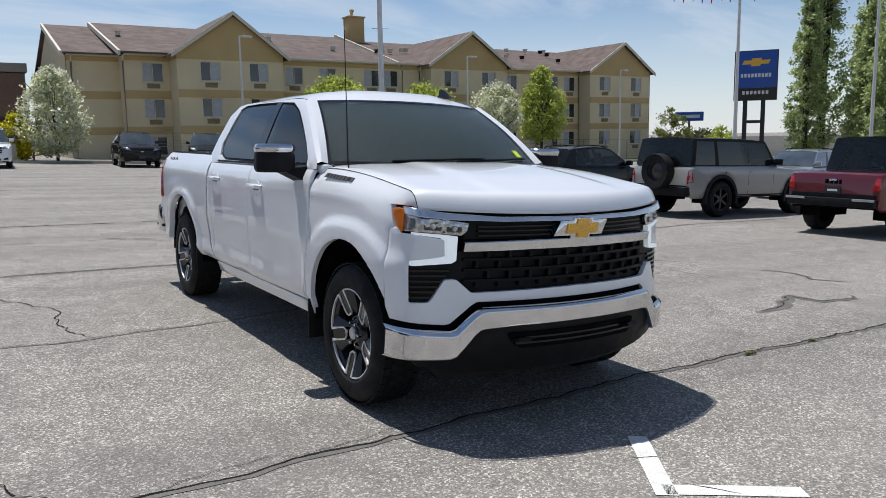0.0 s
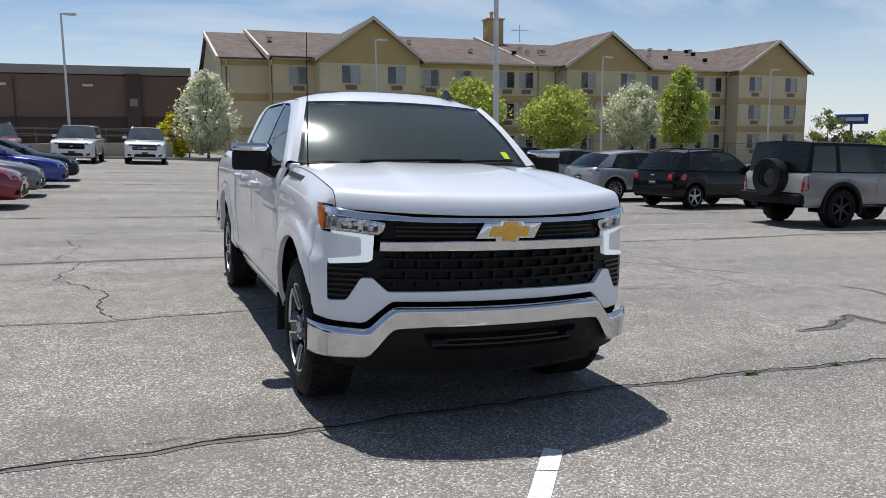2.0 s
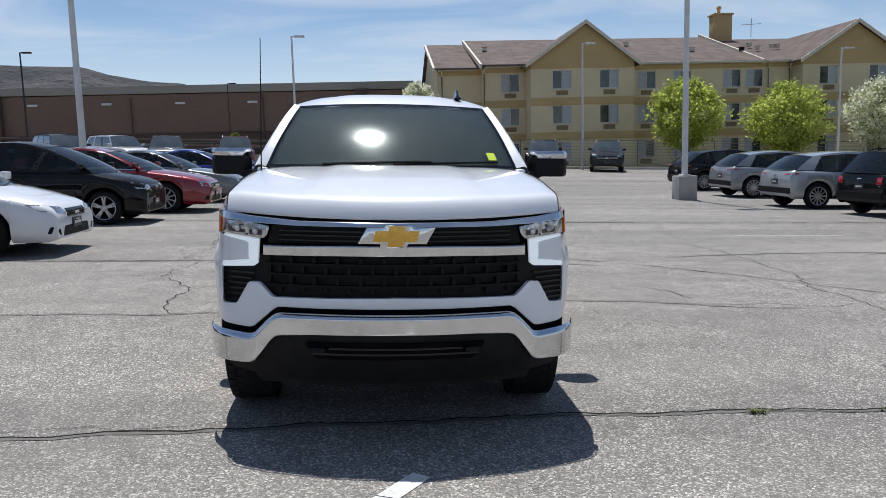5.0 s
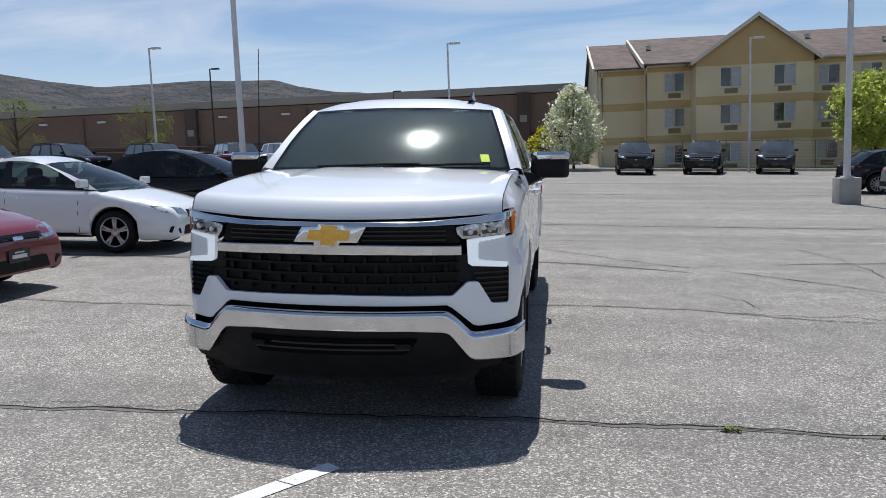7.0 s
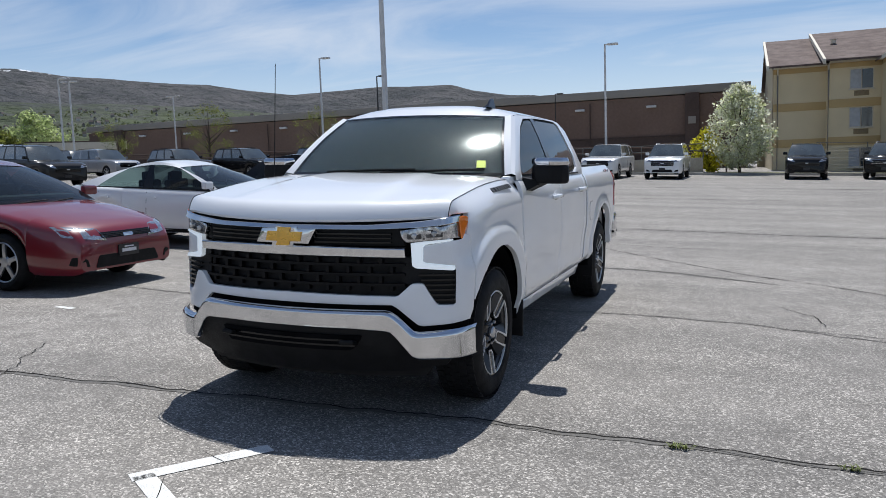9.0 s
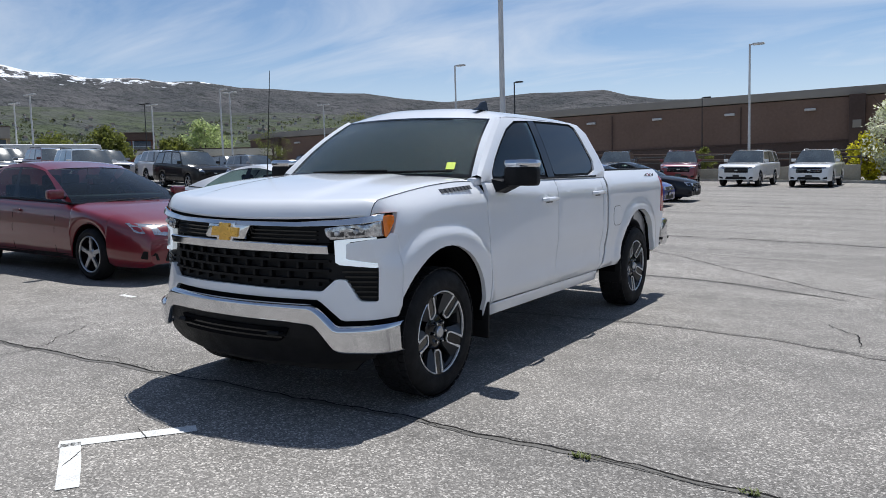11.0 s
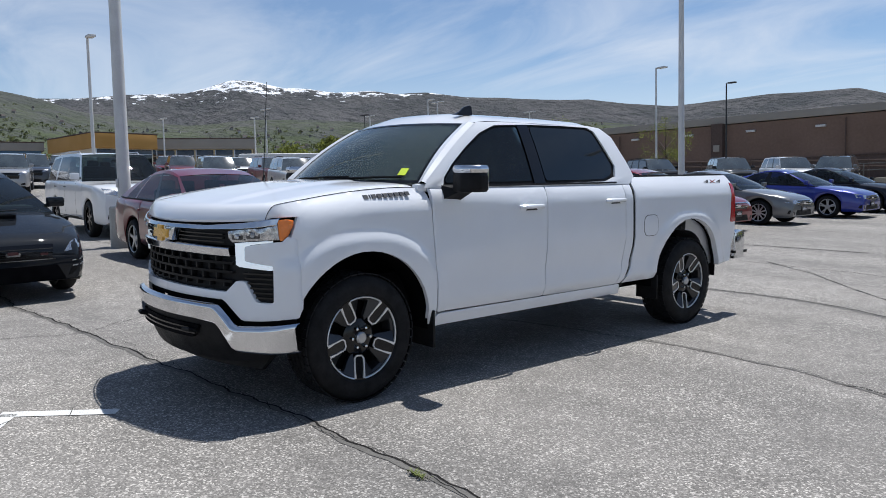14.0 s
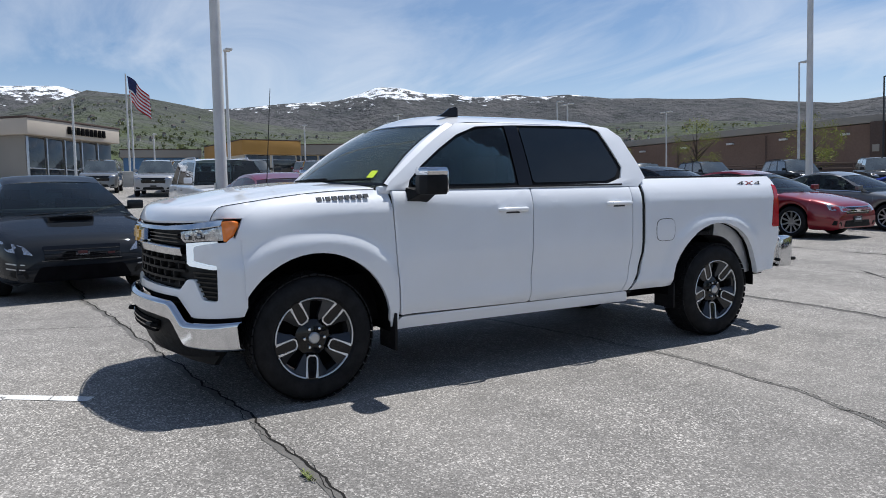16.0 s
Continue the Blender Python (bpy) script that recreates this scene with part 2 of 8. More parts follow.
def box(c, s, bevel=0.0, bm=None, m=None):
    """A box by its centre and size, its edges rounded."""
    mine = bmesh.new()
    bmesh.ops.create_cube(mine, size=1)
    bmesh.ops.scale(mine, vec=s, verts=mine.verts)
    if bevel:
        bmesh.ops.bevel(mine, geom=mine.edges[:], offset=bevel, segments=2, affect="EDGES", profile=0.6)
    bmesh.ops.translate(mine, vec=c, verts=mine.verts)
    if m is not None:
        bmesh.ops.transform(mine, matrix=m, verts=mine.verts)
    if bm is None:
        return mine
    return merge(bm, mine)


def merge(bm, other):
    me = bpy.data.meshes.new("tmp")
    other.to_mesh(me)
    other.free()
    bm.from_mesh(me)
    bpy.data.meshes.remove(me)
    return bm


def mirrored(bm):
    """A copy turned over to the other side of x = 0."""
    other = bm.copy()
    for v in other.verts:
        v.co.x = -v.co.x
    bmesh.ops.reverse_faces(other, faces=other.faces[:])
    return other


def lathe(profile, seg=32, axis="x", centre=(0, 0, 0), closed=False):
    """Turns (radius, offset) points round an axis."""
    verts, faces = [], []
    k = len(profile)
    for i in range(seg):
        a = 2 * math.pi * i / seg
        for r, o in profile:
            p = (r * math.cos(a), r * math.sin(a))
            verts.append((o, p[0], p[1]) if axis == "x" else (p[0], p[1], o) if axis == "z" else (p[0], o, p[1]))
    for i in range(seg):
        for j in range(k - 1 + closed):
            a, b = i * k + j, i * k + (j + 1) % k
            c, d = ((i + 1) % seg) * k + (j + 1) % k, ((i + 1) % seg) * k + j
            faces.append((a, b, c, d))
    bm = quads([(v[0] + centre[0], v[1] + centre[1], v[2] + centre[2]) for v in verts], faces)
    if not closed:
        bmesh.ops.holes_fill(bm, edges=bm.edges[:], sides=seg)
    bmesh.ops.recalc_face_normals(bm, faces=bm.faces[:])
    return bm


def tube(path, r, seg=8, r2=None):
    """A round bar along points, tapered to r2."""
    pts = [Vector(p) for p in path]
    verts, faces = [], []
    for i, p in enumerate(pts):
        d = (pts[min(i + 1, len(pts) - 1)] - pts[max(i - 1, 0)]).normalized()
        q = d.to_track_quat("Z", "Y").to_matrix()
        rad = r if r2 is None else r + (r2 - r) * i / (len(pts) - 1)
        for j in range(seg):
            a = 2 * math.pi * j / seg
            verts.append(p + q @ Vector((rad * math.cos(a), rad * math.sin(a), 0)))
    for i in range(len(pts) - 1):
        for j in range(seg):
            faces.append((i * seg + j, i * seg + (j + 1) % seg, (i + 1) * seg + (j + 1) % seg, (i + 1) * seg + j))
    faces.append(tuple(range(seg))[::-1])
    faces.append(tuple((len(pts) - 1) * seg + j for j in range(seg)))
    return quads(verts, faces)


def rounded(outline, r, seg=3):
    """The outline with its corners rounded."""
    out, k = [], len(outline)
    for i, p in enumerate(outline):
        p = Vector((*p, 0))
        a, b = Vector((*outline[i - 1], 0)) - p, Vector((*outline[(i + 1) % k], 0)) - p
        c = min(r, 0.45 * a.length, 0.45 * b.length)
        if c < 1e-4 or a.normalized().dot(b.normalized()) < -0.985:
            out.append((p.x, p.y))
            continue
        s, e = p + a.normalized() * c, p + b.normalized() * c
        for j in range(seg + 1):
            t = j / seg
            q = s * (1 - t) ** 2 + p * 2 * t * (1 - t) + e * t * t
            out.append((q.x, q.y))
    return out


def sheet(outline, step):
    """A flat outline cut into small faces."""
    bm = bmesh.new()
    f = bm.faces.new([bm.verts.new((u, v, 0)) for u, v in outline])
    f.normal_update()
    bmesh.ops.triangulate(bm, faces=[f])
    for axis in (0, 1):
        lo, hi = min(p[axis] for p in outline), max(p[axis] for p in outline)
        k = math.floor(lo / step) + 1
        while k * step < hi - 1e-6:
            co, no = [0, 0, 0], [0, 0, 0]
            co[axis], no[axis] = k * step, 1
            bmesh.ops.bisect_plane(bm, geom=bm.verts[:] + bm.edges[:] + bm.faces[:], plane_co=co, plane_no=no, dist=1e-5)
            k += 1
    return bm


def panel(outline, place, inward, thick=0.012, step=0.08, lip=0.0):
    """A shaped panel: the outline laid on a surface by place(u, v), with thickness along inward; lip rolls its edges in."""
    bm = sheet(outline, step)
    rim = {v for e in bm.edges if len(e.link_faces) == 1 for v in e.verts}
    for v in bm.verts:
        q = Vector(place(v.co.x, v.co.y))
        if lip and v in rim:
            q = q + Vector(inward) * lip
        v.co = q
    done = bmesh.ops.extrude_face_region(bm, geom=bm.faces[:], use_keep_orig=True)
    moved = [g for g in done["geom"] if isinstance(g, bmesh.types.BMVert)]
    bmesh.ops.translate(bm, vec=Vector(inward) * thick, verts=moved)
    bmesh.ops.recalc_face_normals(bm, faces=bm.faces[:])
    return bm


def both(name, bm, material, parent, label=""):
    """A part and its mirror image on the other side."""
    other = mirrored(bm)
    return part(name, bm, material, parent, label), part(name, other, material, parent, label)


def far_rise(x, y):
    """How much steeper the far lot climbs, beyond the row of parked cars."""
    q = max(0.0, -x - 17)
    return 3.2 * math.tanh(0.0125 * q * q / (q + 8)) * 0.5 * (1 - math.tanh((y - 30) / 6))


def gz(x, y):
    """The height of the sloping lot."""
    s = y - 22
    rise = 0.024 * (s + math.sqrt(s * s + 16)) / 2
    return -0.055 - 0.036 * 60 * math.tanh(x / 60) + 0.003 * 60 * math.tanh(y / 60) + 0.62 * math.tanh(rise / 0.62) + far_rise(x, y)


def stand(x, y, yaw=0.0, lift=0.0):
    """A pose that stands on the lot and leans with it."""
    e = 0.5
    n = Vector(((gz(x - e, y) - gz(x + e, y)) / (2 * e), (gz(x, y - e) - gz(x, y + e)) / (2 * e), 1)).normalized()
    q = Vector((0, 0, 1)).rotation_difference(n).to_matrix().to_4x4()
    return Matrix.Translation((x, y, gz(x, y) + lift)) @ q @ pose(0, 0, 0, 0, 0, yaw)


# ---- ground ----
def ground_sheet():
    def line(half, fine, wide):
        a = [k * fine for k in range(int(half / fine) + 1)]
        step = fine
        while a[-1] < wide:
            step *= 1.35
            a.append(a[-1] + step)
        return [-v for v in a[:0:-1]] + a
    xs, ys = line(70, 2.5, 4600), line(70, 2.5, 4600)
    nx = len(xs)
    verts = [(x, y, gz(x, y)) for y in ys for x in xs]
    faces = [(j * nx + i, j * nx + i + 1, (j + 1) * nx + i + 1, (j + 1) * nx + i) for j in range(len(ys) - 1) for i in range(nx - 1)]
    return quads(verts, faces)


tagged(part("ground", ground_sheet(), ASPHALT), "weathered grey asphalt car park with cracks", "ground", kind="structure")


def ribbon(points, width, lift, wander, seed, taper=True, step=0.06, gaps=0.0, ragged=1.0):
    """An uneven flat band along points on the lot."""
    rnd = random.Random(seed)
    pts = []
    for (x0, y0), (x1, y1) in zip(points, points[1:]):
        n = max(2, int(math.hypot(x1 - x0, y1 - y0) / step))
        pts += [(x0 + (x1 - x0) * i / n, y0 + (y1 - y0) * i / n) for i in range(n)]
    pts.append(points[-1])
    rows = []
    for i, (x, y) in enumerate(pts):
        a, b = pts[max(i - 1, 0)], pts[min(i + 1, len(pts) - 1)]
        d = Vector((b[0] - a[0], b[1] - a[1], 0)).normalized()
        side = Vector((-d.y, d.x, 0))
        off = wander * (noise.noise((x * 1.3 + seed, y * 1.3, seed * 3.1)) + 0.5 * noise.noise((x * 6, y * 6 + seed, 1.7)) + (0.22 * noise.noise((x * 17, y * 17 + seed, 4.1)) if ragged > 0.5 else 0.0))
        w = width * (1 + ragged * (-0.35 + 0.7 * abs(noise.noise((x * 4.3, y * 4.3 + seed, 9.2))) + 0.25 * rnd.random()))
        if gaps and noise.noise((x * 1.1, y * 1.1, seed * 7.7)) < gaps - 0.5:
            w *= 0.15
        if taper:
            w *= min(1, 0.3 + i / 8, 0.3 + (len(pts) - 1 - i) / 8)
        c = Vector((x, y, 0)) + side * off
        rows.append([(q.x, q.y, gz(q.x, q.y) + lift) for q in (c + side * w / 2, c - side * w / 2)])
    verts = [v for r in rows for v in r]
    return quads(verts, [(2 * i, 2 * i + 1, 2 * i + 3, 2 * i + 2) for i in range(len(rows) - 1)])


def crack(points, width, wander, seed, gaps=0.0, band=0.0):
    if band:
        bd = part("crack_seal", ribbon([(x, y - 0.02) for x, y in points], band, 0.003 + 0.00005 * seed, wander, seed, step=0.12, ragged=0.8), SEAL, smooth=0)
        tagged(bd, "faded grey sealing band along a crack", "crack seal", "crack seals", "structure")
    ob = part("asphalt_crack", ribbon(points, width, 0.0045 + 0.0002 * (seed % 9), wander, seed, gaps=gaps, step=0.035), TAR, smooth=0)
    tagged(ob, "dark open crack in the asphalt", "crack", "asphalt cracks", "structure")


crack([(-9, -0.9), (-4.5, -0.82), (-2.4, -0.66), (-0.9, -0.55), (1.1, -0.43), (2.6, -0.40), (4.2, -0.47), (7, -0.3), (12, -0.6)], 0.016, 0.07, 1, band=0.055)
crack([(-9, -0.86), (-4.5, -0.80), (-2.4, -0.64), (-0.9, -0.53), (1.1, -0.42), (2.6, -0.39), (4.2, -0.46), (7, -0.3)], 0.004, 0.10, 2)
crack([(-26, 6.6), (-12, 6.2), (-4.2, 5.8), (-1.2, 5.95), (1.08, 6.02), (2.0, 5.71), (2.83, 5.29)], 0.016, 0.06, 3, band=0.09)
crack([(-14, 2.3), (-6, 2.5), (-2.9, 2.45), (-2.05, 2.38), (-1.2, 2.5), (1.08, 2.93), (1.79, 2.93), (2.51, 2.83), (3.2, 2.63), (4.1, 2.5)], 0.007, 0.09, 4, band=0.025)
crack([(-2.05, 2.38), (-2.25, 3.1), (-2.15, 3.6), (-2.7, 4.5), (-2.5, 5.8)], 0.011, 0.12, 5)
crack([(-2.9, 5.9), (-2.6, 7.3), (-2.9, 8.3), (-2.2, 9.6)], 0.010, 0.15, 6)
crack([(-4.2, -2.6), (-2.9, -1.9), (-2.45, -0.75), (-2.9, 0.2)], 0.008, 0.10, 7)
def tar_dashes(points, period, length, width, seed):
    """Short strokes of tar at even steps along a thin sealed joint."""
    rnd = random.Random(seed)
    bm = ribbon(points, 0.014, 0.0045, 0.02, seed)
    for (x0, y0), (x1, y1) in zip(points, points[1:]):
        d = math.hypot(x1 - x0, y1 - y0)
        for k in range(int(d / period)):
            a, c = (k + rnd.uniform(0.1, 0.3)) * period / d, 0.0
            c = a + length * rnd.uniform(0.6, 1.2) / d
            merge(bm, ribbon([(x0 + (x1 - x0) * q, y0 + (y1 - y0) * q) for q in (a, c)], width * rnd.uniform(0.6, 1.2), 0.0055, 0.01, seed + k, step=0.08))
    tagged(part("tar_seal", bm, TAR, smooth=0), "broken line of dark tar along a joint", "crack seal", "crack seals", "structure")


tar_dashes([(-22, 17.0), (-2.0, 16.3), (0.7, 16.38), (3.9, 16.43), (7.5, 16.58), (24, 17.2)], 0.95, 0.42, 0.085, 11)
crack([(-16, 11.0), (-6, 11.6), (0, 11.9), (6, 11.5), (14, 11.9)], 0.05, 0.12, 12, 0.40)
crack([(-24, 23), (0, 23.4), (24, 24)], 0.07, 0.05, 14, 0.45)
crack([(-24, 30), (0, 30.4), (24, 31)], 0.09, 0.05, 15, 0.40)
crack([(-4.6, -4.3), (-3.4, -2.9), (-2.9, -1.9)], 0.009, 0.12, 19, band=0.10)
crack([(-5, 8.9), (-1, 9.1), (2, 8.7)], 0.02, 0.1, 21, 0.45)

crack([(4.88, 8.27), (5.01, 7.50), (5.23, 6.73), (5.16, 5.39), (5.14, 4.50), (4.88, 3.56), (4.92, 3.14), (4.86, 2.57), (4.95, 2.25), (4.91, 1.84)], 0.012, 0.12, 9)
crack([(4.01, 6.14), (5.06, 6.39), (6.44, 6.58), (9.08, 6.78)], 0.012, 0.06, 10, band=0.05)
crack([(2.74, 2.72), (3.17, 2.71), (3.85, 2.77), (4.40, 2.58), (4.71, 2.74)], 0.010, 0.10, 13)
crack([(3.51, 0.49), (4.10, 0.62), (4.60, 0.84), (4.65, 0.52), (5.23, 0.50)], 0.012, 0.12, 17, band=0.16)
crack([(5.98, 2.14), (6.09, 1.67), (5.89, 1.38), (6.05, 1.03)], 0.012, 0.12, 18, band=0.09)
crack([(8.22, 3.38), (7.84, 2.66), (7.68, 2.07)], 0.012, 0.12, 20)
crack([(7.35, 6.44), (10.20, 6.90), (13.89, 6.94)], 0.016, 0.05, 22, band=0.08)
tar_dashes([(-1.02, 9.4), (0.2, 8.4), (1.17, 7.31), (2.55, 5.95), (3.37, 5.42), (4.34, 4.52), (5.11, 3.62), (5.81, 2.91)], 0.62, 0.34, 0.05, 23)
crack([(2.82, 3.87), (3.02, 3.48), (3.13, 2.92)], 0.010, 0.10, 24)


def painted(name, points, width, seed):
    ob = part(name, ribbon(points, width, 0.004, 0.002, seed, taper=False, step=0.10, ragged=0.06), LINE, smooth=0)
    return tagged(ob, "worn white parking line painted on asphalt", "painted line", "parking lines", "structure")


painted("parking_line", [(0.115, -1.225), (-0.295, -1.790)], 0.102, 31)
painted("parking_line", [(-0.262, -1.742), (-0.02, -1.895), (0.265, -2.085)], 0.102, 32)
crack([(-0.17, -1.40), (0.02, -1.49)], 0.008, 0.02, 33)
crack([(-0.15, -1.73), (-0.07, -1.84), (0.00, -1.95)], 0.008, 0.02, 34)
for k in range(5):
    painted("parking_line", [(6.2, 9.0 + 3.0 * k), (11.0, 9.2 + 3.0 * k)], 0.09, 40 + k).data.materials[0] = FADED
painted("parking_line", [(-3.9, 1.25), (-4.15, 1.27)], 0.07, 60)


WEED = mat("weed_leaves", (0.16, 0.19, 0.05), 0.7, vary=0.2, scale=30, island=0.3)


def weed(x, y, seed):
    """A tuft of thin blades in the crack."""
    rnd = random.Random(seed)
    verts, faces = [], []
    for k in range(26):
        a, l, r = rnd.uniform(0, 6.28), rnd.uniform(0.012, 0.038), rnd.uniform(0, 0.05)
        bx, by = x + r * math.cos(a * 3.1), y + 0.25 * r * math.sin(a * 3.1)
        u = Vector((math.cos(a), math.sin(a), 0))
        v = Vector((-u.y, u.x, 0)) * 0.0035
        c = Vector((bx, by, gz(bx, by) + 0.003))
        i = len(verts)
        verts += [c - v, c + v, c + u * l * 0.5 + v + Vector((0, 0, l * 0.6)), c + u * l * 0.5 - v + Vector((0, 0, l * 0.6)), c + u * l + Vector((0, 0, l * 0.75))]
        faces += [(i, i + 1, i + 2, i + 3), (i + 3, i + 2, i + 4)]
    tagged(part("weed_tuft", quads(verts, faces), WEED, smooth=0), "small green weed growing in the asphalt crack", "weed", "weeds")


for k, (x, y) in enumerate(((2.09, -0.47), (2.15, -0.47), (2.92, -0.47))):
    weed(x, y, k)


# ---- the white pickup truck ----
WHEEL_R = 0.418


def yf(x, off=0.0):
    """The bowed front of the truck."""
    return -0.845 + 0.28 * x * x + 0.05 * abs(x) ** 6 + off


SIDE_Z = (0.30, 0.42, 0.50, 0.56, 0.70, 0.90, 1.06, 1.17, 1.205, 1.24, 1.30, 1.34, 1.38, 1.42)
SIDE_X = (0.88, 0.915, 0.940, 0.972, 0.968, 0.990, 0.988, 0.984, 0.984, 0.983, 0.966, 0.947, 0.916, 0.878)
NOSE_X = (0.88, 0.915, 0.940, 0.960, 0.975, 0.984, 0.974, 0.966, 0.968, 0.970, 0.966, 0.950, 0.916, 0.878)


def step(v, a, b):
    t = min(1.0, max(0.0, (v - a) / (b - a)))
    return t * t * (3 - 2 * t)


def sx(y, z, off=0.0):
    """The half width of the lower body: plain doors, creased fenders, squared wheel arch flares."""
    f = step(y, 1.5, 0.55)
    x = float(np.interp(z, SIDE_Z, SIDE_X)) * (1 - f) + float(np.interp(z, SIDE_Z, NOSE_X)) * f
    if y < -0.05:
        x -= 0.050 * ((-0.05 - y) / 0.45) ** 4
    for cy, amp in ((0.045, 0.021), (3.805, 0.020)):
        d = ((abs(y - cy) * 0.96) ** 2.4 + abs(z - 0.45) ** 2.4) ** (1 / 2.4)
        x += amp * (1 - step(d, 0.590, 0.665)) * step(1.16 - z, 0.0, 0.10)
    return x + off


UP_Z = (1.34, 1.40, 1.50, 1.62, 1.74, 1.82, 1.86)
UP_X = (0.940, 0.922, 0.885, 0.838, 0.785, 0.745, 0.705)


def ux(z, off=0.0):
    """The half width of the cab above the belt line."""
    return float(np.interp(z, UP_Z, UP_X)) + off


def arc(cy, cz, r, a0, a1, n=14):
    return [(cy + r * math.cos(radians(a0 + (a1 - a0) * i / n)), cz + r * math.sin(radians(a0 + (a1 - a0) * i / n))) for i in range(n + 1)]


def truck_wheel(parent, x, y, side):
    """A wheel: tyre with tread blocks, barrel, five channelled spokes, cap and nuts. side: +1 left, -1 right."""
    hub = new("wheel")
    hub.parent = parent
    hub.matrix_local = Matrix.Translation((x, y, WHEEL_R)) @ pose(0, 0, 0, 0, 0, 0 if side > 0 else 180)
    w = 0.275 / 2
    prof = [(0.262, w - 0.020), (0.285, w + 0.002), (0.330, w + 0.008), (0.375, w - 0.004), (0.402, w - 0.030), (0.412, w - 0.075),
            (0.413, 0.0), (0.412, -w + 0.075), (0.402, -w + 0.030), (0.375, -w + 0.004), (0.330, -w - 0.008), (0.285, -w - 0.002), (0.262, -w + 0.020)]
    tyre = part("tyre", lathe(prof, 56, "x", closed=True), RUBBER, hub)
    bm = bmesh.new()
    n = 46
    for i in range(n):
        a = 360 * i / n
        for j, off in enumerate((-0.098, -0.050, 0.0, 0.050, 0.098)):
            turn = pose(0, 0, 0, -(a + (j % 2) * 180 / n), 0, 0)
            box((off, 0, 0.4115), (0.042, 0.046, 0.009), 0, bm, turn)
    part("tread", bm, RUBBER, tyre, smooth=0)
    barrel = [(0.262, w - 0.016), (0.258, w - 0.030), (0.244, w - 0.040), (0.236, 0.02), (0.230, -w + 0.03), (0.262, -w + 0.02)]
    part("rim", lathe(barrel + [(0.268, -w + 0.02), (0.268, w - 0.016)], 48, "x", closed=True), RIMDARK, hub)
    part("rim_edge", lathe([(0.269, w - 0.024), (0.269, w - 0.012), (0.259, w - 0.012), (0.259, w - 0.024)], 48, "x", closed=True), GLOSSBLK, hub)
    part("brake_disc", lathe([(0.02, 0.0), (0.17, 0.0), (0.17, 0.02), (0.02, 0.02)], 32, "x"), RIMDARK, hub)
    for k in range(5):
        a0 = 72 * k - 96

        def pt(r, deg, o):
            return (o, r * math.cos(radians(a0 + deg)), r * math.sin(radians(a0 + deg)))
        # the outline of a spoke, from the rim in towards the hub and out again
        half = [(0.263, 9.4), (0.205, 11.6), (0.158, 14.9), (0.137, 16.4), (0.115, 10.2)]
        edge = half + [(r, -d) for r, d in reversed(half)]

        def depth(r):
            return w - 0.008 - 0.030 * (0.258 - r) / 0.157
        bm = bmesh.new()
        front = [bm.verts.new(pt(r, d, depth(r) - 0.007)) for r, d in edge]
        back = [bm.verts.new(pt(r, d, depth(r) - 0.050)) for r, d in edge]
        bm.faces.new(front)
        for i in range(len(edge) - 1):
            bm.faces.new((front[i], front[i + 1], back[i + 1], back[i]))
        bmesh.ops.recalc_face_normals(bm, faces=bm.faces[:])
        spoke = part("spoke", bm, GLOSSBLK, hub, smooth=20)
        bm = bmesh.new()
        rows = []
        for i, (r, d) in enumerate(edge):
            p, q = edge[max(i - 1, 0)], edge[min(i + 1, len(edge) - 1)]
            tv = Vector(pt(q[0], q[1], 0)) - Vector(pt(p[0], p[1], 0))
            side = Vector((0, tv.z, -tv.y)).normalized()
            inner = Vector(pt(r, d, depth(r)))
            if side.dot(Vector((0, inner.y, inner.z)) - Vector(pt(0.20, 0.0, 0.0))) > 0:
                side = -side
            wide = 0.017 if r > 0.26 else 0.0098
            rows.append([bm.verts.new(v) for v in (inner - Vector((0.010, 0, 0)), inner, inner + side * wide, inner + side * wide - Vector((0.010, 0, 0)))])
        for r0, r1 in zip(rows, rows[1:]):
            for j in range(3):
                bm.faces.new((r0[j], r0[j + 1], r1[j + 1], r1[j]))
        bmesh.ops.recalc_face_normals(bm, faces=bm.faces[:])
        part("machined_face", bm, RIMFACE, spoke, "bright machined spoke edge")
        # the bright rim edge between this spoke and the next
        arch = []
        for i in range(13):
            d = 9.0 + 54.0 * i / 12
            arch.append([pt(0.2575, d, w - 0.020), pt(0.2585, d, w - 0.009), pt(0.264, d, w - 0.006), pt(0.2675, d, w - 0.009), pt(0.2675, d, w - 0.020)])
        lip = quads([v for c in arch for v in c], [(5 * i + j, 5 * i + j + 1, 5 * i + j + 6, 5 * i + j + 5) for i in range(12) for j in range(4)])
        part("rim_lip", lip, RIMFACE, spoke, "bright machined rim edge")
        # the dark blades that lean back on both sides of the spoke
        for g in (1, -1):
            bl = [(0.258, 9.6, 0.004), (0.256, 27.0, 0.026), (0.205, 25.0, 0.034), (0.140, 24.0, 0.034), (0.112, 18.0, 0.024), (0.137, 16.4, 0.004), (0.158, 14.9, 0.004), (0.205, 11.6, 0.004)]
            bm = bmesh.new()
            front = [bm.verts.new(pt(r, g * d, depth(r) - k2)) for r, d, k2 in bl]
            back = [bm.verts.new(pt(r, g * d, depth(r) - k2 - 0.030)) for r, d, k2 in bl]
            bm.faces.new(front)
            for i in range(len(bl)):
                j = (i + 1) % len(bl)
                bm.faces.new((front[i], front[j], back[j], back[i]))
            bmesh.ops.recalc_face_normals(bm, faces=bm.faces[:])
            part("blade", bm, RIMDARK, spoke, smooth=20)
